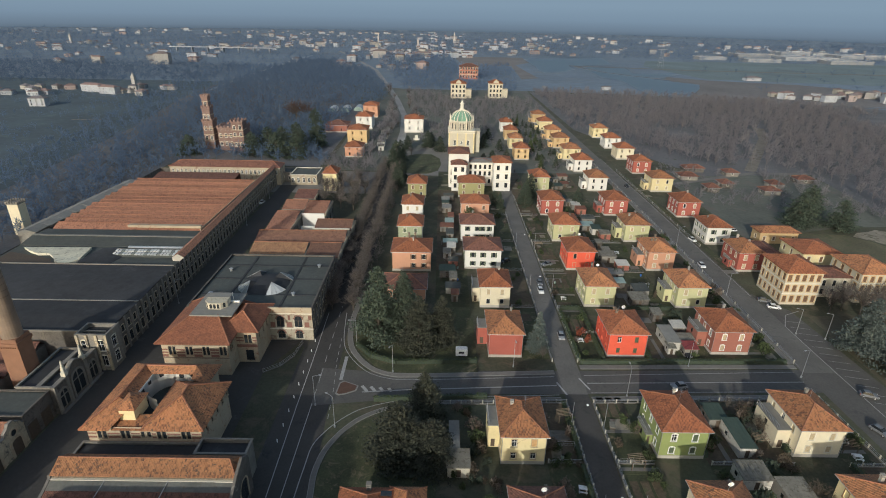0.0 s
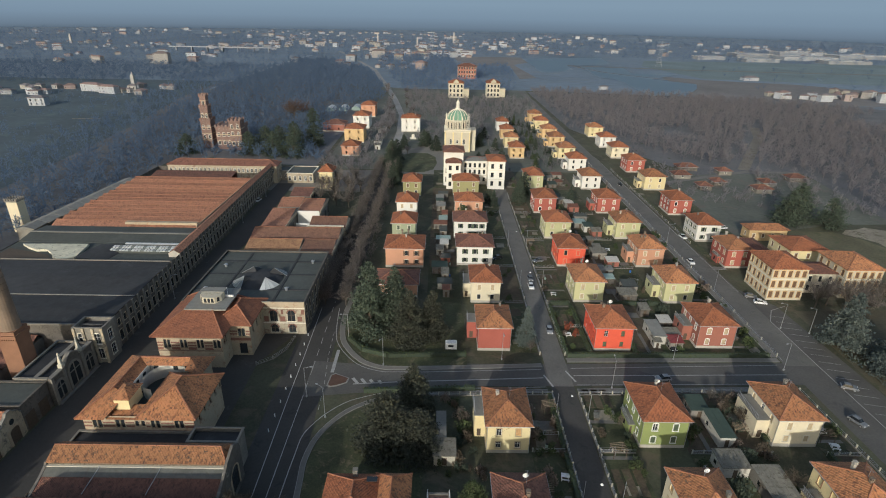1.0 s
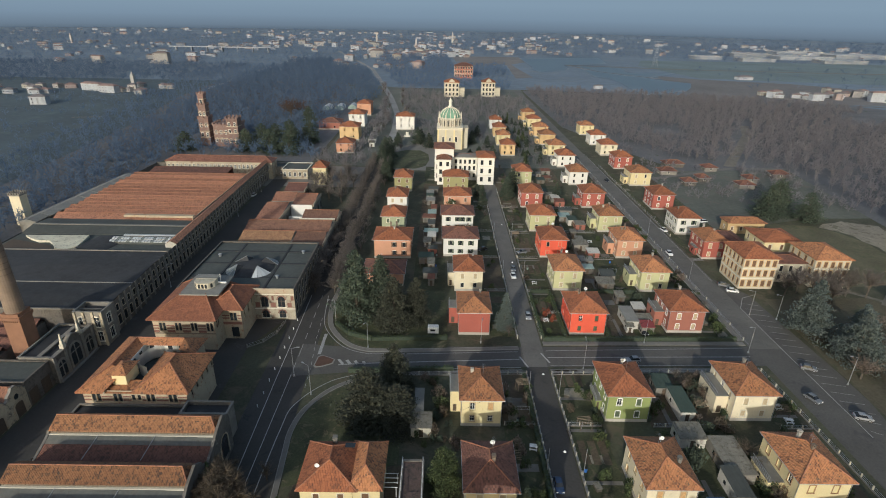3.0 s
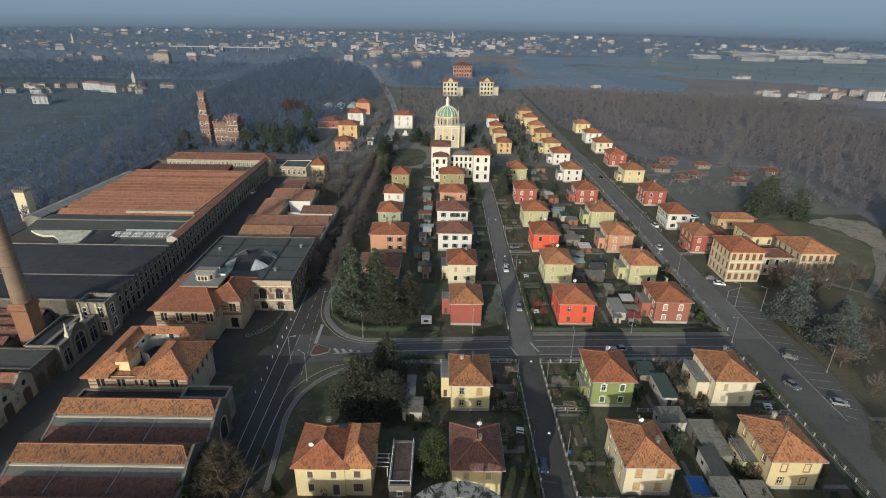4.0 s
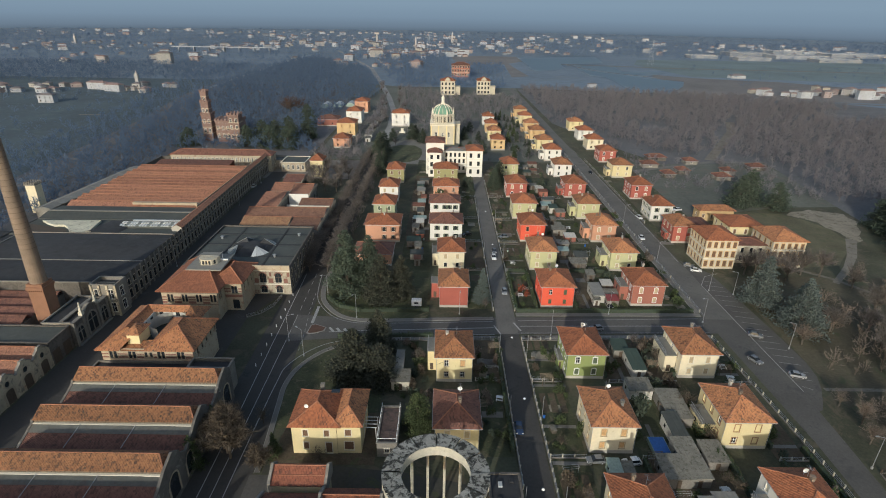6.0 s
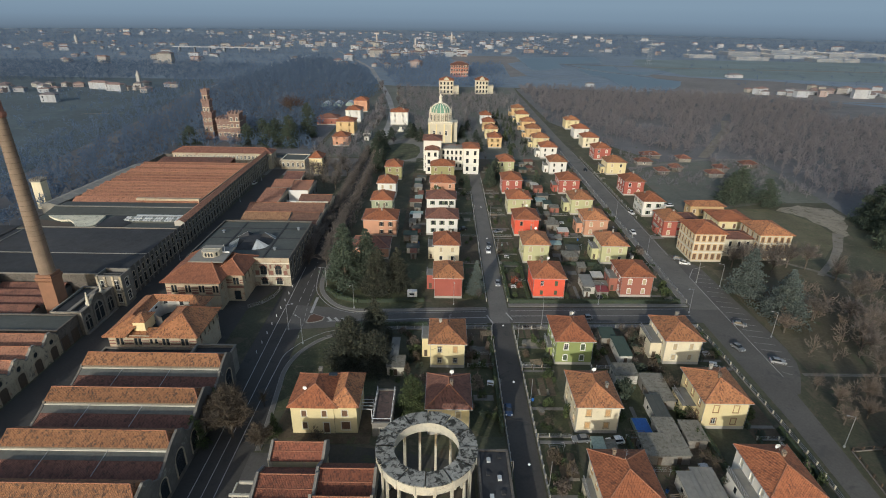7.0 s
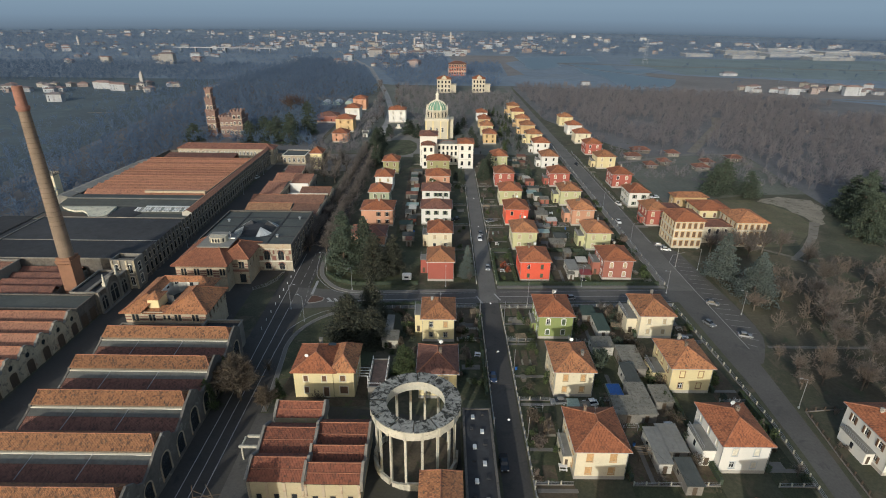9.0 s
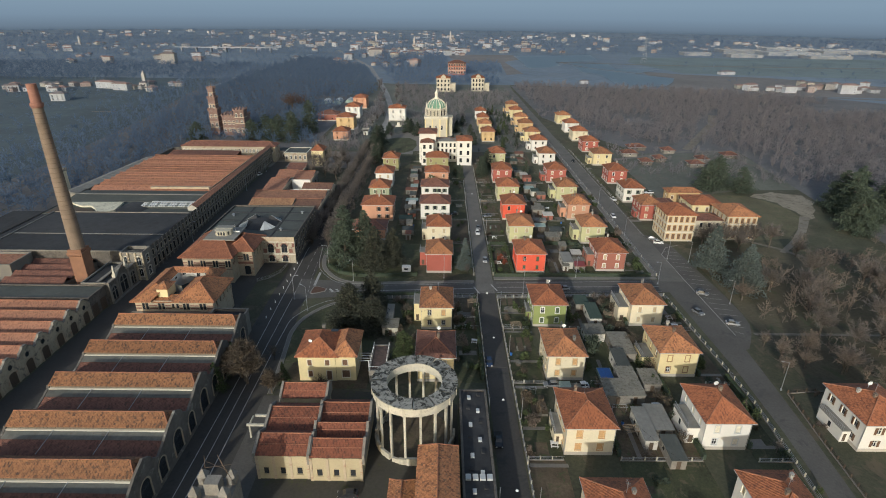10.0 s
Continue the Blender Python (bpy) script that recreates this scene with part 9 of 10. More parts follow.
shed(66.8, 70.2, 116.4, 119.6, 2.3, SG, REDSHEET, "small shed with a red roof")
ob = block("terrace_annex", "grey annex with a brown tiled roof terrace and white railing", "annex", 3.6, 7.6, 54.6, 65.5, 3.4, WALLS["stone"], mottled("brown_terrace_tiles", (0.115, 0.078, 0.066), fine=2.0, coarse=0.4, spread=0.4, stain=(0.06, 0.05, 0.045), stain_at=0.5), 0.1, sidesel="f", rows=(1.0,), win=(0.9, 1.2), pitchw=3.6, arch=False)
for i in range(7):
    part("rail_post", Geo().box(-1.95, -1.87, -5.3 + i * 1.75, -5.22 + i * 1.75, 3.6, 4.6), WHITE, ob)
    part("rail_post", Geo().box(1.87, 1.95, -5.3 + i * 1.75, -5.22 + i * 1.75, 3.6, 4.6), WHITE, ob)
for x in (-1.95, 1.87):
    part("rail", Geo().box(x, x + 0.08, -5.3, 5.3, 4.6, 4.68), WHITE, ob)
part("rail", Geo().box(-1.95, 1.95, -5.38, -5.3, 4.6, 4.68), WHITE, ob)
ob = thing("garden_pergola", "white steel pergola frame behind the yellow house", "pergola", (1.6, 61.5, 0))
for x in (-1.2, 1.2):
    for y in (-1.6, 1.6):
        part("post", Geo().box(x - 0.06, x + 0.06, y - 0.06, y + 0.06, 0, 2.6), WHITE, ob)
for y in (-1.6, -0.53, 0.53, 1.6):
    part("beam", Geo().box(-1.5, 1.5, y - 0.05, y + 0.05, 2.6, 2.72), WHITE, ob)
ob = thing("pool", "above-ground garden pool under a blue sheet", "pool", (61.2, 57.9, 0))
part("rim", Geo().box(-1.7, 1.7, -2.3, 2.3, 0, 1.0), GREENHOUSE, ob)
part("cover", Geo().box(-1.55, 1.55, -2.15, 2.15, 1.0, 1.06), BLUE, ob, label="blue pool sheet")
SH = random.Random(31)
for lo, hi, rows_ in ((58.4, 71.5, ROWS_Y[4:]), (2.0, 9.5, ROWS_Y[5:9])):
    for y in rows_:
        for k in range(4):
            w, d = SH.uniform(1.8, 5.4), SH.uniform(2.2, 5.4)
            x = SH.uniform(lo, hi - w)
            yy = y + 1.5 + k * 5.8 + SH.uniform(-1.2, 1.2)
            shed(x, x + w, yy, yy + min(d, 4.4), SH.uniform(1.9, 2.7), SH.choice([SW, SG, SG, WALLS["soot"], WALLS["brick"]]), SH.choice([CORR, CORR, LEAD, BITUMEN_G, GREENROOF, SW, REDTILE, GREENHOUSE, CORR]), SH.choice(["small garden shed with a sheet roof", "low tool shed standing among gardens", "patched grey garden shed with a sheet roof"]))
for i, (x, y, w) in enumerate(((134, 283, 9), (143, 300, 11), (163, 292, 7), (139, 262, 6), (166, 258, 8), (196, 280, 9), (176, 270, 6), (150, 270, 6))):
    ob = house(x, x + w, y, d=6.5, h=2.3, wall="soot" if i % 2 else "stone", roof=ROOF_DARK, rise=1.7, floors=1, stacks=0, aerial=False, front=(0.5,), side=(0.5,), zs=(0.9,), hs=(1.3,), label="small allotment cabin with a dark red tiled roof", group="allotment cabins", plinth=False)


# bare trees and low sheds along the old road
OR = random.Random(19)
for i in range(34):
    y = OR.uniform(325, 640)
    x = -25.2 - 0.115 * max(0, y - 440) + OR.choice([-1, 1]) * OR.uniform(5, 12)
    if -30 < x < -12 and 428 < y < 452 or x < -42 and y < 480:
        continue
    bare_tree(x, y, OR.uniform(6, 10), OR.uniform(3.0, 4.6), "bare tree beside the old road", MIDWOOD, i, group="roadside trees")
for x, y, w, d in ((-39.5, 352, 5, 9), (-41.0, 392, 5, 14), (-37.5, 340, 3.5, 5)):
    shed(x, x + w, y, y + d, 2.8, SW, CORR, "low pale shed beside the old road")
for i, (x, y, h, r) in enumerate(((-22.5, 302, 15, 5.6), (-21.0, 312, 13, 5.0), (-24.0, 292, 13, 4.6), (-19.0, 345, 9, 3.4), (-4, 358, 9, 3.6), (46.0, 248, 12, 4.2), (41.5, 312, 9, 3.0), (40.6, 344, 8, 3.0))):
    conifer(x, y, h, r, NEEDLES, "dark bushy evergreen at the church green", i, taper=0.5)


def car(x, y, turn, colour, label, pickup=False, L=3.7, W=1.6):
    """A parked car: shaped body, cabin glass, roof, wheels and lamps."""
    ob = thing("car", label, "car", (x, y, 0), "cars", turn=turn)
    paint = KEPT.get(("paint", colour))
    if paint is None:
        paint = KEPT[("paint", colour)] = plain("car_paint", colour, 0.25)
    prof = [(-0.5, 0.35), (-0.49, 0.72), (-0.40, 0.86), (-0.22, 0.92), (0.40, 0.95), (0.49, 0.85), (0.5, 0.4)]
    g = Geo()
    n = len(prof)
    l_ = [(p * L, -W / 2, z) for p, z in prof]
    r_ = [(p * L, W / 2, z) for p, z in prof]
    g.face(l_[::-1]).face(r_)
    for i in range(n):
        j = (i + 1) % n
        g.face([l_[i], l_[j], r_[j], r_[i]][::-1])
    part("body", g, paint, ob)
    a, b, c, d = (-0.22, 0.02, 0.30, 0.42) if not pickup else (-0.24, -0.06, 0.08, 0.14)
    g = Geo()
    lo = [(a * L, 0.92), (d * L, 0.94)]
    hi = [(b * L - 0.35, 1.42), (c * L, 1.42)]
    for s in (-1, 1):
        y0, y1 = s * (W / 2 - 0.06), s * (W / 2 - 0.22)
        f = [(lo[0][0], y0, lo[0][1]), (lo[1][0], y0, lo[1][1]), (hi[1][0], y1, hi[1][1]), (hi[0][0], y1, hi[0][1])]
        g.face(f if s < 0 else f[::-1])
    yo, yi = W / 2 - 0.06, W / 2 - 0.22
    g.face([(lo[0][0], yo, 0.92), (lo[0][0], -yo, 0.92), (hi[0][0], -yi, 1.42), (hi[0][0], yi, 1.42)])
    g.face([(lo[1][0], -yo, 0.94), (lo[1][0], yo, 0.94), (hi[1][0], yi, 1.42), (hi[1][0], -yi, 1.42)])
    part("cabin_glass", g, CARGLASS, ob)
    part("roof", Geo().box(hi[0][0], hi[1][0], -yi, yi, 1.42, 1.47), paint, ob)
    for sx in (-0.31, 0.31):
        for sy in (-1, 1):
            w_ = part("wheel", Geo().tube((sx * L, sy * (W / 2 - 0.18), 0.32), (sx * L, sy * (W / 2 + 0.02), 0.32), 0.32, 0.32, 12), RUBBER, ob)
            part("rim", Geo().tube((sx * L, sy * (W / 2 + 0.02), 0.32), (sx * L, sy * (W / 2 + 0.03), 0.32), 0.19, 0.17, 8), METAL, w_)
    for sy in (-1, 1):
        part("headlight", Geo().box(-0.505 * L, -0.49 * L, sy * 0.6 - 0.17, sy * 0.6 + 0.17, 0.62, 0.78), WHITE, ob)
        part("tail_light", Geo().box(0.49 * L, 0.503 * L, sy * 0.65 - 0.12, sy * 0.65 + 0.12, 0.65, 0.85), REDSHEET, ob)
    if pickup:
        part("load_bed", Geo().box(0.16 * L, 0.48 * L, -W / 2 + 0.12, W / 2 - 0.12, 0.95, 0.97), RUBBER, ob)
    return ob


WHT, GRY, DRK, SIL, NAVY = (0.75, 0.75, 0.74), (0.17, 0.18, 0.19), (0.03, 0.032, 0.036), (0.30, 0.31, 0.32), (0.03, 0.05, 0.10)
car(32.9, 35.5, 90, DRK, "dark pickup parked on the street", True, 4.4)
car(33.0, 62.8, 90, NAVY, "dark blue car parked on the street")
car(36.2, 124.6, 88, SIL, "silver car with dark windows on the street")
car(35.0, 151.0, 92, WHT, "white car parked on the street")
car(35.6, 156.5, 90, GRY, "grey car parked on the street")
car(54.3, 53.6, 8, WHT, "white hatchback parked between garden sheds")
car(47.2, 54.0, 4, GRY, "grey car parked beside the wall")
car(97.6, 89.0, 112, GRY, "grey estate car on the far street")
car(104.8, 82.8, 165, SIL, "silver car parked in a bay")
car(104.0, 101.0, 158, GRY, "grey car parked in a bay")
car(104.3, 146.5, 160, GRY, "grey car parked before the cream building")
car(105.2, 142.6, 165, WHT, "white car parked before the cream building")
car(3.9, 21.4, 5, DRK, "dark car parked before the workshop")
car(67.6, 117.0, 92, DRK, "dark car parked in a garden")
car(60.2, 103.4, 6, SIL, "silver car on the cross street")
car(103.0, 196, 100, WHT, "white car on the far street")
car(99.4, 268, 90, DRK, "dark car on the far street")
car(96.0, 172, 90, WHT, "white car on the far street")
car(124, 207, 10, WHT, "white van parked behind the palazzo", L=4.2)
car(26, 173, 30, DRK, "dark car parked in a yard")
car(40.6, 171, 20, GRY, "grey car parked in a garden drive")
car(-79, 233, 80, WHT, "white car in the factory street")
ob = thing("garden_caravan", "small white caravan parked on the lawn", "caravan", (8.6, 115.4, 0))
part("body", Geo().box(-1.5, 1.5, -0.9, 0.9, 0.5, 2.2).box(-1.3, 1.3, -0.8, 0.8, 2.2, 2.35), WHITE, ob)
part("window", Geo().box(-0.8, 0.6, -0.94, -0.9, 1.2, 1.8), GLASS, ob)
for x in (-0.4, 0.4):
    part("wheel", Geo().tube((x, -0.92, 0.3), (x, -0.72, 0.3), 0.3, 0.3, 10), RUBBER, ob)


def lamp(x, y, turn, h=8.0):
    ob = thing("street_lamp", "slim grey street lamp with a cranked arm", "street lamp", (x, y, 0), "street lamps", turn=turn)
    part("base", Geo().box(-0.16, 0.16, -0.16, 0.16, 0, 0.5), METAL, ob)
    part("pole", Geo().tube((0, 0, 0.4), (0, 0, h), 0.075, 0.05, 7), METAL, ob)
    part("arm", Geo().tube((0, 0, h - 0.05), (1.5, 0, h + 0.3), 0.045, 0.035, 6), METAL, ob)
    part("lamp_head", Geo().box(1.35, 1.95, -0.13, 0.13, h + 0.24, h + 0.38), METAL, ob)


for a in ((-19.2, 88.6, 150), (-8.5, 108.0, 250), (-18.9, 119.0, 200), (21.5, 110.9, 270), (46.6, 99.9, 90), (66.0, 111.9, 270), (92.4, 108, 200), (103.2, 128, 180), (109.9, 125.5, 180), (101.9, 53.2, 180), (110.0, 95, 180), (94.2, 150, 0), (94.2, 190, 0), (-75.2, 140, 0), (-76.5, 205, 0), (-77.5, 240, 0), (-24.8, 95.4, 0)):
    lamp(*a)
# lamps hung over the middle street on cross wires
for y in (17.7, 41.6, 65.7, 89.5, 150, 185):
    ob = thing("hanging_lamp", "small white street lamp hung on a cross wire", "street lamp", (34.2, y, 0), "hanging street lamps")
    part("cable", Geo().tube((-2.9, 0, 6.6), (0, 0, 6.3), 0.015, 0.015, 3).tube((0, 0, 6.3), (4.2, 0, 6.6), 0.015, 0.015, 3), RUBBER, ob)
    part("shade", Geo().tube((0, 0, 5.95), (0, 0, 6.2), 0.3, 0.12, 10), WHITE, ob)
    for x in (-2.9, 4.2):
        part("post", Geo().tube((x, 0, 0), (x, 0, 6.7), 0.06, 0.05, 6), METAL, ob)
# overhead wires on the street
for i, (p, q) in enumerate((((15.2, 74, 8.5), (66, 111.3, 8.0)), ((-31.8, 96, 8), (-19, 88.6, 8)), ((46.6, 99.4, 8), (66, 111.3, 8)), ((55.9, 44, 6.6), (66, 26, 5.0)), ((38, 52, 6.6), (24, 56, 6.4)))):
    g = Geo()
    a, b = Vector(p), Vector(q)
    for k in range(8):
        u, v = k / 8, (k + 1) / 8
        s = lambda t: a.lerp(b, t) - Vector((0, 0, 1.2 * 4 * t * (1 - t) * 0.5))
        g.tube(s(u), s(v), 0.02, 0.02, 3)
    tagged(part("overhead_wire", g, RUBBER), "thin black overhead wire strung between poles", "wire")
# garden clutter: drying frames, pergolas, water butts, tarpaulins, tables
CL = random.Random(63)
YARDS = [(39.0, 44.6, 32, 96), (58.0, 64.0, 32, 96), (66.0, 72.5, 32, 96), (85.0, 89.5, 34, 96), (39.0, 44.6, 115, 200), (85.0, 91.0, 116, 200), (25.0, 30.2, 57, 95), (3.0, 11.0, 140, 220), (66.0, 72.5, 116, 220)]
for i in range(60):
    x0, x1, ya, yb = YARDS[i % len(YARDS)]
    x, y, turn = CL.uniform(x0, x1), CL.uniform(ya, yb), CL.uniform(-12, 12)
    k = i % 5
    if k == 0:
        ob = thing("drying_frame", "thin metal clothes-drying frame in a garden", "drying frame", (x, y, 0), "drying frames", turn=turn)
        for sx in (-1.6, 1.6):
            part("post", Geo().tube((sx, 0, 0), (sx, 0, 1.9), 0.045, 0.04, 5).tube((sx, -0.6, 1.85), (sx, 0.6, 1.85), 0.03, 0.03, 4), METAL, ob)
        for sy in (-0.5, 0, 0.5):
            part("line", Geo().tube((-1.6, sy, 1.86), (1.6, sy, 1.82), 0.015, 0.015, 3), WHITE, ob)
    elif k == 1:
        ob = thing("pergola", "small timber garden pergola over a path", "pergola", (x, y, 0), "pergolas", turn=turn)
        for sx in (-1.3, 1.3):
            for sy in (-1.0, 1.0):
                part("post", Geo().box(sx - 0.06, sx + 0.06, sy - 0.06, sy + 0.06, 0, 2.1), WOOD_DARK, ob)
        for m_ in range(6):
            part("slat", Geo().box(-1.5, 1.5, -1.1 + m_ * 0.44, -1.04 + m_ * 0.44, 2.1, 2.2), SOFFIT, ob)
    elif k == 2:
        ob = thing("water_butt", "plastic garden water butt with a lid", "water butt", (x, y, 0), "water butts")
        part("barrel", Geo().tube((0, 0, 0), (0, 0, 0.5), 0.27, 0.32, 10).tube((0, 0, 0.5), (0, 0, 1.0), 0.32, 0.27, 10), BLUE if i % 2 else GREENHOUSE, ob)
        part("lid", Geo().tube((0, 0, 1.0), (0, 0, 1.07), 0.3, 0.26, 10), RUBBER, ob)
    elif k == 3:
        ob = thing("garden_table", "white garden table with two benches", "table", (x, y, 0), "garden tables", turn=turn)
        part("tabletop", Geo().box(-0.8, 0.8, -0.4, 0.4, 0.70, 0.75), WHITE, ob)
        for sx in (-0.65, 0.65):
            part("trestle", Geo().box(sx - 0.05, sx + 0.05, -0.35, 0.35, 0, 0.70), WHITE, ob)
        for sy in (-0.75, 0.75):
            part("bench", Geo().box(-0.8, 0.8, sy - 0.15, sy + 0.15, 0.4, 0.46).box(-0.7, -0.6, sy - 0.12, sy + 0.12, 0, 0.4).box(0.6, 0.7, sy - 0.12, sy + 0.12, 0, 0.4), WHITE, ob)
    else:
        ob = thing("log_pile", "stacked firewood under a dull sheet", "log pile", (x, y, 0), "log piles", turn=turn)
        g = Geo()
        for r_ in range(3):
            for c_ in range(6):
                yy = -0.75 + c_ * 0.28 + 0.06 * (r_ % 2)
                g.tube((-0.5, yy, 0.14 + r_ * 0.25), (0.5, yy, 0.14 + r_ * 0.25), 0.13, 0.12, 6)
        part("firewood", g, BARK, ob)
        part("cover", Geo().box(-0.6, 0.6, -0.95, 0.95, 0.82, 0.88), CORR, ob)
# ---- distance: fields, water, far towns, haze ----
sheet("plain", [(-4400, 690), (-110, 690), (-40, 650), (100, 650), (400, 600), (700, 300), (4400, 300), (4400, 4500), (-4400, 4500)], 0.018, PLAIN, "winter plain of fields and groves, blued for haze", "plain")
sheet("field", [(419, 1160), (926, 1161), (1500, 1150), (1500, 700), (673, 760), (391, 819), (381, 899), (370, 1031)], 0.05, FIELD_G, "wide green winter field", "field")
sheet("field", [(335, 848), (384, 803), (493, 765), (620, 640), (520, 560), (392, 580), (284, 590), (312, 700)], 0.06, FIELD_B, "brown fallow field", "field")
sheet("field", [(29, 1188), (170, 1191), (166, 1061), (133, 1004), (136, 890), (140, 792), (113, 773), (118, 880), (124, 991), (40, 951)], 0.06, FIELD_B, "brown ploughed field", "field")
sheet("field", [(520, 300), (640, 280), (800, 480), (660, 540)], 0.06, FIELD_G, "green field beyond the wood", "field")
sheet("pond", [(168, 1160), (347, 1219), (320, 1057), (228, 1002), (224, 937), (192, 892), (162, 877), (160, 930), (166, 977)], 0.09, WATER, "pale still water of a long pond", "water")
sheet("pond", [(250, 1006), (324, 999), (312, 930), (305, 886), (382, 891), (340, 840), (307, 805), (349, 749), (328, 700), (306, 662), (242, 620), (246, 690), (252, 747), (252, 796), (235, 815)], 0.09, WATER, "pale still water of a long pond", "water")
strip("pond_bank", [(238, 1000), (262, 900), (290, 850), (330, 800)], 2.2, 0.3, FIELD_B, "low earth bank between two ponds", "bank", thick=0.3)
strip("road", [(395, 585), (560, 520), (720, 500)], 3.0, 0.09, PAVING, "pale country road", "road")
strip("motorway", [(230, 1010), (420, 960), (700, 935), (1500, 960)], 7, 0.3, PAVING, "pale distant motorway", "road")
FT = random.Random(17)
sheet("field", [(-184, 40), (-210, 400), (-240, 560), (-236, 900), (-700, 900), (-900, 500), (-800, 40)], 0.009, BANK, "scrubby meadows on the far bank, blued for haze", "field")
strip("river", [(-252, 600), (-256, 690), (-262, 900), (-260, 1150)], [2.5, 3, 4, 5], 0.06, WATER, "dark still river below the woods", "water")
strip("path", [(-287, 426), (-266, 430)], 1.0, 0.08, GRAVEL, "pale bank wall on the meadow", "path")
for k in range(3):
    ob = thing("greenhouse", "small distant arched greenhouse", "greenhouse", (-94 + k * 11, 490 + k * 4, 0), "greenhouses")
    gg = Geo()
    for i in range(8):
        a, b = math.pi * i / 8, math.pi * (i + 1) / 8
        gg.face([(-4 * math.cos(a), -8, 3.6 * math.sin(a)), (-4 * math.cos(b), -8, 3.6 * math.sin(b)), (-4 * math.cos(b), 8, 3.6 * math.sin(b)), (-4 * math.cos(a), 8, 3.6 * math.sin(a))][::-1])
    part("cover", gg, PALEGLASS, ob)
    part("end_wall", Geo().face([(-4 * math.cos(math.pi * i / 8), -8, 3.6 * math.sin(math.pi * i / 8)) for i in range(9)]), GREENHOUSE, ob)

FARM, FARAWAY = {}, []


def far_house(x, y, w, d, h, col, roof, turn):
    """A distant town house: walls with window openings, hipped roof; shapes are shared."""
    key = (col, roof, int(w) // 3, int(d) // 3, int(h) // 3)
    if key not in FARM:
        ww, dd, hh = (int(w) // 3) * 3 + 1.5, (int(d) // 3) * 3 + 1.5, (int(h) // 3) * 3 + 1.0
        g = Geo()
        n, f = max(2, int(ww / 3.5)), max(1, int(hh / 3.2))
        hs = [(ww * (i + 0.5) / n - 0.6, ww * (i + 0.5) / n + 0.6, 1.0 + k * 3.1, 2.6 + k * 3.1) for i in range(n) for k in range(f)]
        facade(g, (-ww / 2, -dd / 2), (ww / 2, -dd / 2), 0, hh, hs, 0.3)
        facade(g, (ww / 2, -dd / 2), (ww / 2, dd / 2), 0, hh, [])
        facade(g, (ww / 2, dd / 2), (-ww / 2, dd / 2), 0, hh, [])
        facade(g, (-ww / 2, dd / 2), (-ww / 2, -dd / 2), 0, hh, [])
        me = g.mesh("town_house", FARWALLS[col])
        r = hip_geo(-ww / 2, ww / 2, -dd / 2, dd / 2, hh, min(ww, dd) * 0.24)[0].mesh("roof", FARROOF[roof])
        both = bmesh.new()
        both.from_mesh(me)
        nw = len(both.faces)
        both.from_mesh(r)
        both.faces.ensure_lookup_table()
        for f_ in both.faces[nw:]:
            f_.material_index = 1
        both.to_mesh(me)
        both.free()
        me.materials.append(FARROOF[roof])
        FARM[key] = me
    if y > 1120:
        FARAWAY.append((FARM[key], x, y, radians(turn), col, roof))
        return
    ob = part("town_house", FARM[key], None, None, (x, y, 0), turn=radians(turn))
    tagged(ob, f"distant {NAMES[col]} town house with a tiled roof", "house", "distant town houses")


def town(n, x0, x1, y0, y1, white=0.6, big=0.15):
    for _ in range(n):
        b = FT.random() < big
        far_house(FT.uniform(x0, x1), FT.uniform(y0, y1), FT.uniform(13, 24) if b else FT.uniform(6, 11), FT.uniform(6, 9), FT.uniform(6, 11) if b else FT.uniform(3.2, 6.5), "white" if FT.random() < white else FT.choice(["cream", "yellow", "orange", "cream", "stone"]), FT.randint(0, 2), FT.uniform(-30, 30))


town(14, -470, -395, 545, 600, 0.5, 0.0)
town(10, -330, -290, 560, 620, 0.4, 0.0)
town(120, -1300, -400, 900, 1500, 0.5, 0.12)
town(16, -150, -20, 880, 1080, 0.5, 0.1)
town(60, -150, 60, 1150, 1300, 0.5, 0.15)
town(150, -500, 300, 1250, 1800, 0.5, 0.2)
town(34, 385, 560, 600, 665, 0.6)
town(80, 380, 1500, 1280, 1800, 0.6, 0.2)
town(150, -1500, 900, 1800, 2500, 0.6, 0.3)
far_house(-441, 903, 22, 12, 15, "cream", 0, 5)
far_house(-364, 585, 22, 8, 6, "white", 1, -14)
far_house(-338, 570, 18, 8, 6, "white", 1, -14)
far_house(-354, 488, 14, 8, 6, "white", 2, 6)
far_house(-248, 980, 14, 10, 7, "white", 2, 20)
far_house(-164, 941, 16, 9, 7, "cream", 1, 10)
far_house(-158, 1020, 15, 10, 10, "white", 1, -12)
far_house(-28, 897, 17, 12, 9, "orange", 1, -20)
far_house(-120, 1118, 24, 12, 12, "cream", 0, 6)
far_house(454, 814, 22, 9, 4, "white", 2, 4)
far_house(202, 674, 9, 5, 4, "white", 2, 10)
slots = [*FARWALLS, 0, 1, 2]
crowd = bmesh.new()
for me, x, y, turn, col, roof in FARAWAY:
    nv, nf = len(crowd.verts), len(crowd.faces)
    crowd.from_mesh(me)
    crowd.verts.ensure_lookup_table()
    crowd.faces.ensure_lookup_table()
    c_, s_ = math.cos(turn), math.sin(turn)
    for v in crowd.verts[nv:]:
        px, py, pz = v.co
        v.co = (x + px * c_ - py * s_, y + px * s_ + py * c_, pz)
    for f_ in crowd.faces[nf:]:
        f_.material_index = slots.index(roof) if f_.material_index else slots.index(col)
me = bpy.data.meshes.new("town")
crowd.to_mesh(me)
crowd.free()
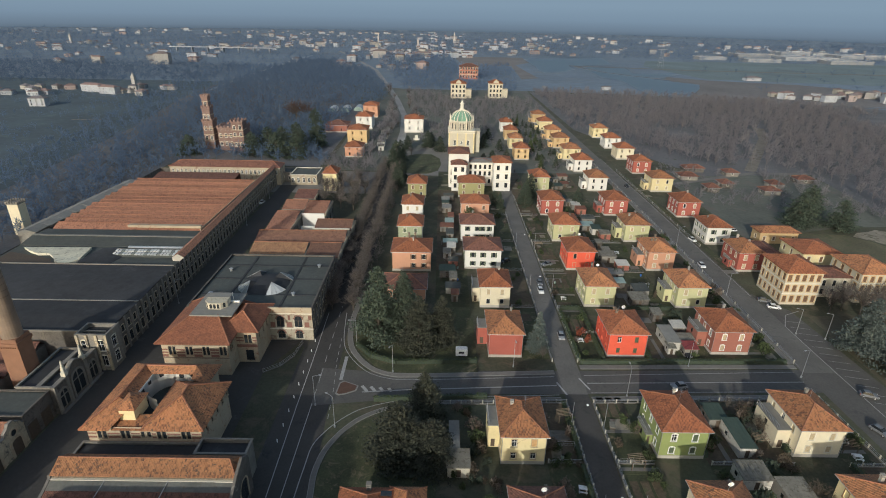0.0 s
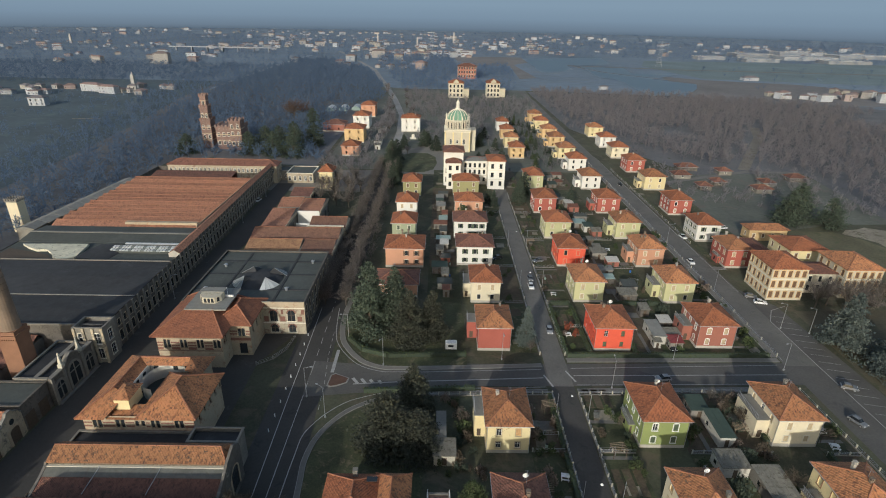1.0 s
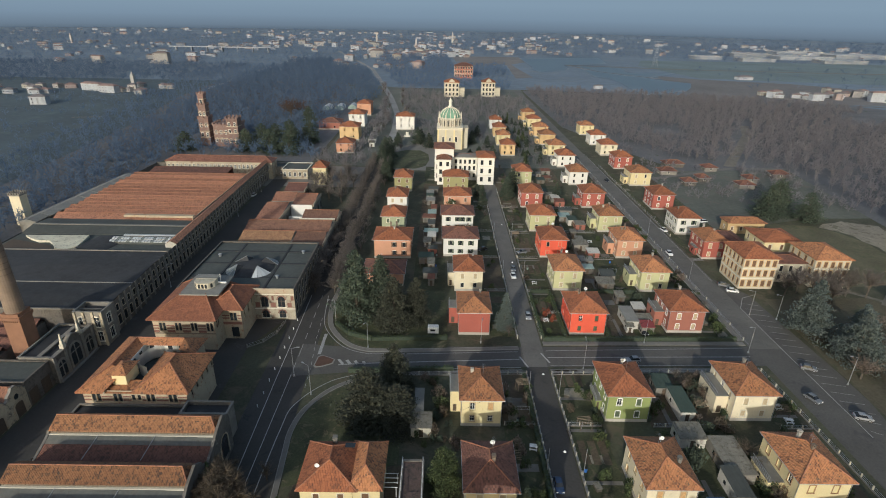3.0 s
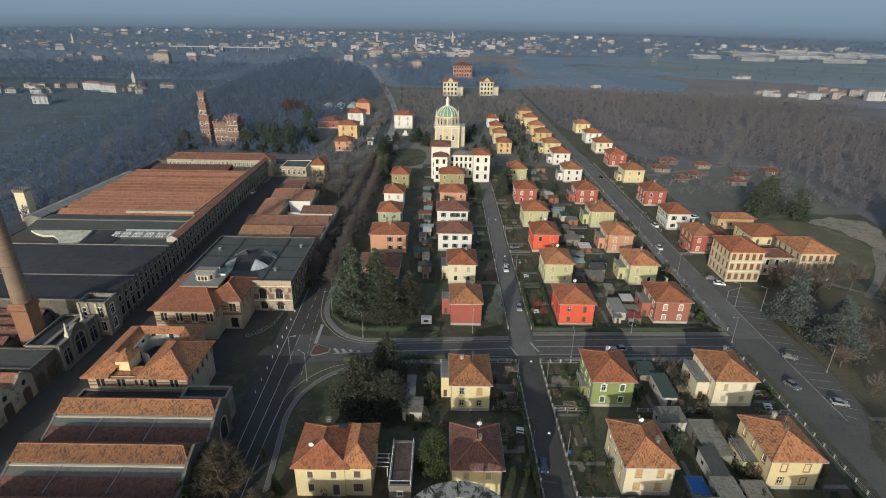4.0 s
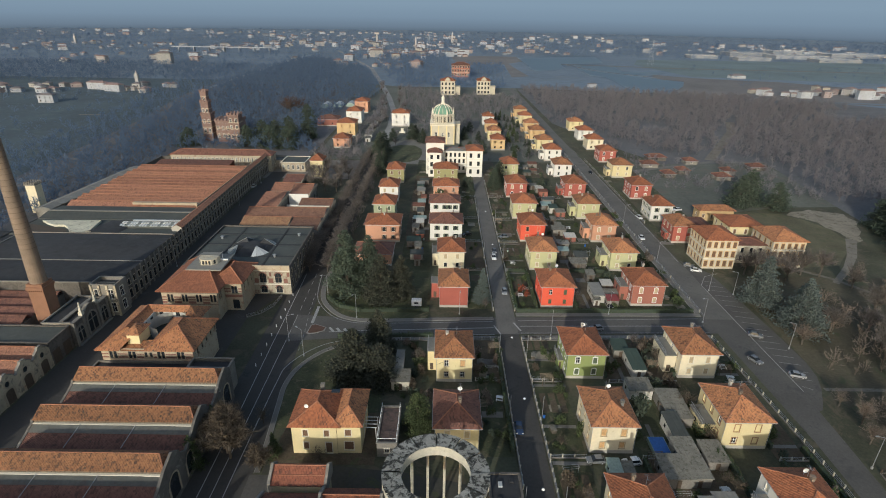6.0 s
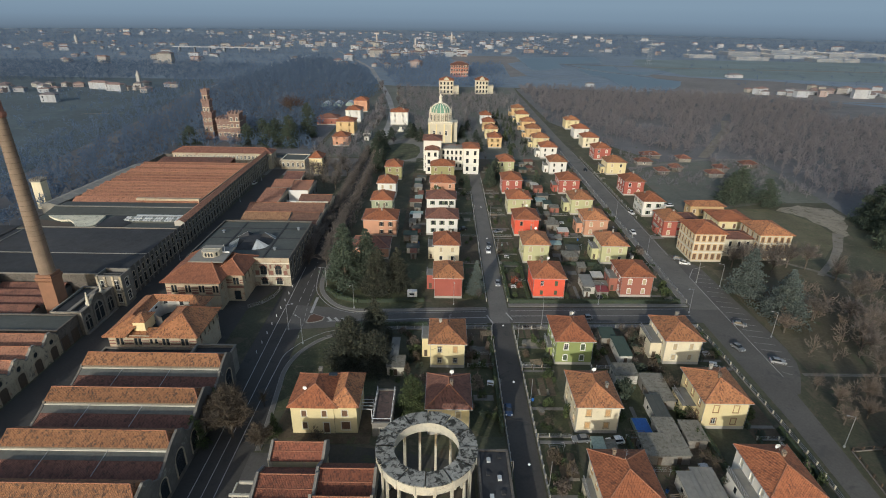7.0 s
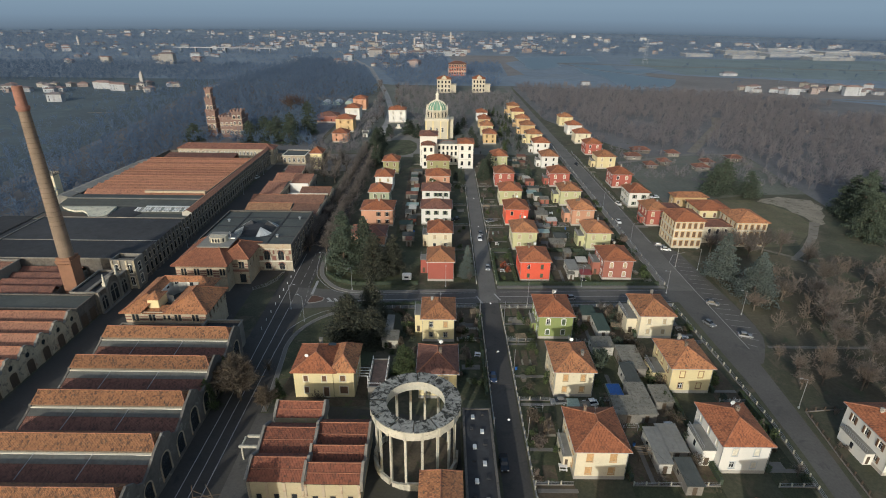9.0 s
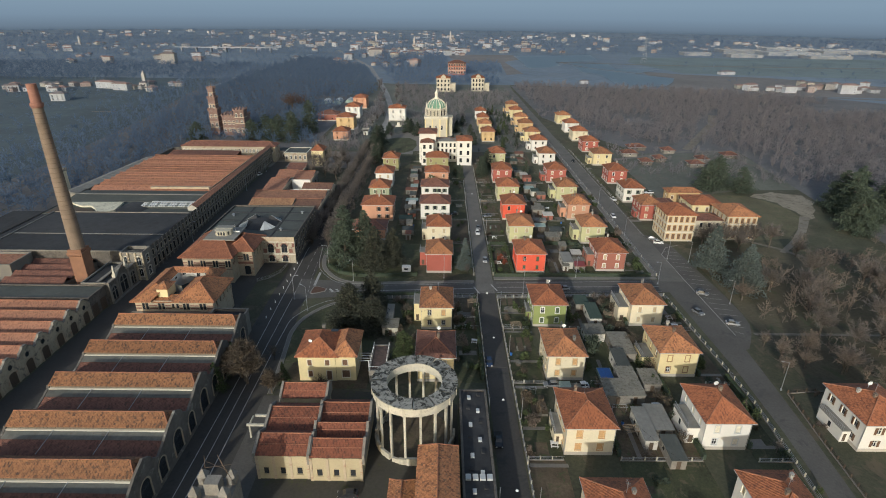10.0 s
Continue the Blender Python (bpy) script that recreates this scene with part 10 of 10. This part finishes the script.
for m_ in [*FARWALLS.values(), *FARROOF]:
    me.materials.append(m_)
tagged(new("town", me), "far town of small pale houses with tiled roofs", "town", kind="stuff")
ob = thing("bell_tower", "distant pale bell tower of a riverside church", "tower", (-330, 604, 0))
part("shaft", Geo().box(-1.8, 1.8, -1.8, 1.8, 0, 14).tube((0, 0, 14), (0, 0, 18), 2.2, 0.1, 4), FARWALLS["cream"], ob)
for x, y, h in ((-180, 1650, 26), (40, 1750, 34), (-60, 1500, 24), (-900, 1400, 22)):
    ob = thing("bell_tower", "distant bell tower above the far town", "tower", (x, y, 0))
    part("shaft", Geo().box(-2.2, 2.2, -2.2, 2.2, 0, h * 0.75).tube((0, 0, h * 0.75), (0, 0, h * 0.75 + 7), 2.8, 0.1, 4), FARWALLS["cream"], ob)
# distant pale works and sheds of the plain
for x, y, w, d, h in ((640, 1180, 70, 40, 6), (800, 1160, 90, 44, 6), (760, 1250, 120, 60, 7), (1000, 1200, 110, 60, 7), (560, 1230, 60, 34, 6), (930, 1320, 140, 60, 8), (1150, 1280, 110, 60, 7), (700, 1340, 90, 50, 7), (1200, 1420, 140, 60, 8), (860, 1440, 120, 50, 7)):
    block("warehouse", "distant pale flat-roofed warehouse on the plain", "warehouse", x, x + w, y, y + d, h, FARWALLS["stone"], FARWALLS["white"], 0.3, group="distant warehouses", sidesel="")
# river bridge
ob = thing("viaduct", "distant pale motorway viaduct on piers", "bridge", (-452, 1190, 0))
part("deck", Geo().box(-110, 110, -5, 5, 9.2, 10.6), FARWALLS["white"], ob)
for k in range(7):
    part("pier", Geo().box(-97 + k * 32, -95 + k * 32, -4, 4, 0, 9.2), FARWALLS["stone"], ob)
for x, y in ((395, 1015), (-20, 1300)):
    ob = thing("pylon", "distant lattice power pylon", "pylon", (x, y, 0))
    for sx, sy in ((-1, -1), (1, -1), (1, 1), (-1, 1)):
        part("leg", Geo().tube((sx * 4, sy * 4, 0), (sx * 0.5, sy * 0.5, 44), 0.18, 0.12, 4), METAL, ob)
    for z in (30, 36, 42):
        part("cross_arm", Geo().box(-8, 8, -0.3, 0.3, z, z + 0.5), METAL, ob)
    for z in (8, 16, 24):
        part("brace", Geo().box(-3.2 + z * 0.06, 3.2 - z * 0.06, -3.2 + z * 0.06, 3.2 - z * 0.06, z, z + 0.3), METAL, ob)
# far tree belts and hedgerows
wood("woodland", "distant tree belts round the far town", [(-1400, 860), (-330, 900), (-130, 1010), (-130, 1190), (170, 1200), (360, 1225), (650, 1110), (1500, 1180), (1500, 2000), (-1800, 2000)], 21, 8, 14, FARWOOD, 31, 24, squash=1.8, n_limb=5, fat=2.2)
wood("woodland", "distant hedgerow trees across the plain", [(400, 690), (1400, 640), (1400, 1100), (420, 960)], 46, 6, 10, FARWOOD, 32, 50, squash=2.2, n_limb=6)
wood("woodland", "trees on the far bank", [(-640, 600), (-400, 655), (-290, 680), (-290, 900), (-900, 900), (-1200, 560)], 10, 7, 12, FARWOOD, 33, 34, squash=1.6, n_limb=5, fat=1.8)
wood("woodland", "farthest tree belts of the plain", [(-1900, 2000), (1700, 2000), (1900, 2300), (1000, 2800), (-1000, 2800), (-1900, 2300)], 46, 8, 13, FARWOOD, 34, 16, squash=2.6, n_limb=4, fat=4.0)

# hazy sky behind everything
m, nt, ln, out = shader("hazy_sky")
em = nt.new("ShaderNodeEmission")
geo = nt.new("ShaderNodeNewGeometry")
sep = nt.new("ShaderNodeSeparateXYZ")
ln.new(geo.outputs["Position"], sep.inputs[0])
rg = node(nt, "ShaderNodeMapRange")
rg.inputs["From Min"].default_value, rg.inputs["From Max"].default_value = 0, 700
ln.new(sep.outputs["Z"], rg.inputs["Value"])
rp = ramp(nt, [(0.0, (0.116, 0.157, 0.202)), (0.025, (0.146, 0.198, 0.254)), (0.09, (0.190, 0.264, 0.338)), (0.18, (0.218, 0.302, 0.380)), (1.0, (0.23, 0.315, 0.40))])
ln.new(rg.outputs["Result"], rp.inputs["Fac"])
ln.new(rp.outputs["Color"], em.inputs["Color"])
em.inputs["Strength"].default_value = 1.0
ln.new(em.outputs[0], nt["Material Output"].inputs["Surface"])
g = Geo()
for i in range(32):
    a, b = radians(20 + i * 140 / 32), radians(20 + (i + 1) * 140 / 32)
    R = 3000
    g.face([(R * math.cos(a), R * math.sin(a), -5), (R * math.cos(b), R * math.sin(b), -5), (R * math.cos(b), R * math.sin(b), 1300), (R * math.cos(a), R * math.sin(a), 1300)])
tagged(part("backdrop", g, m), "blue-grey haze of the sky above the horizon", "sky", kind="structure")
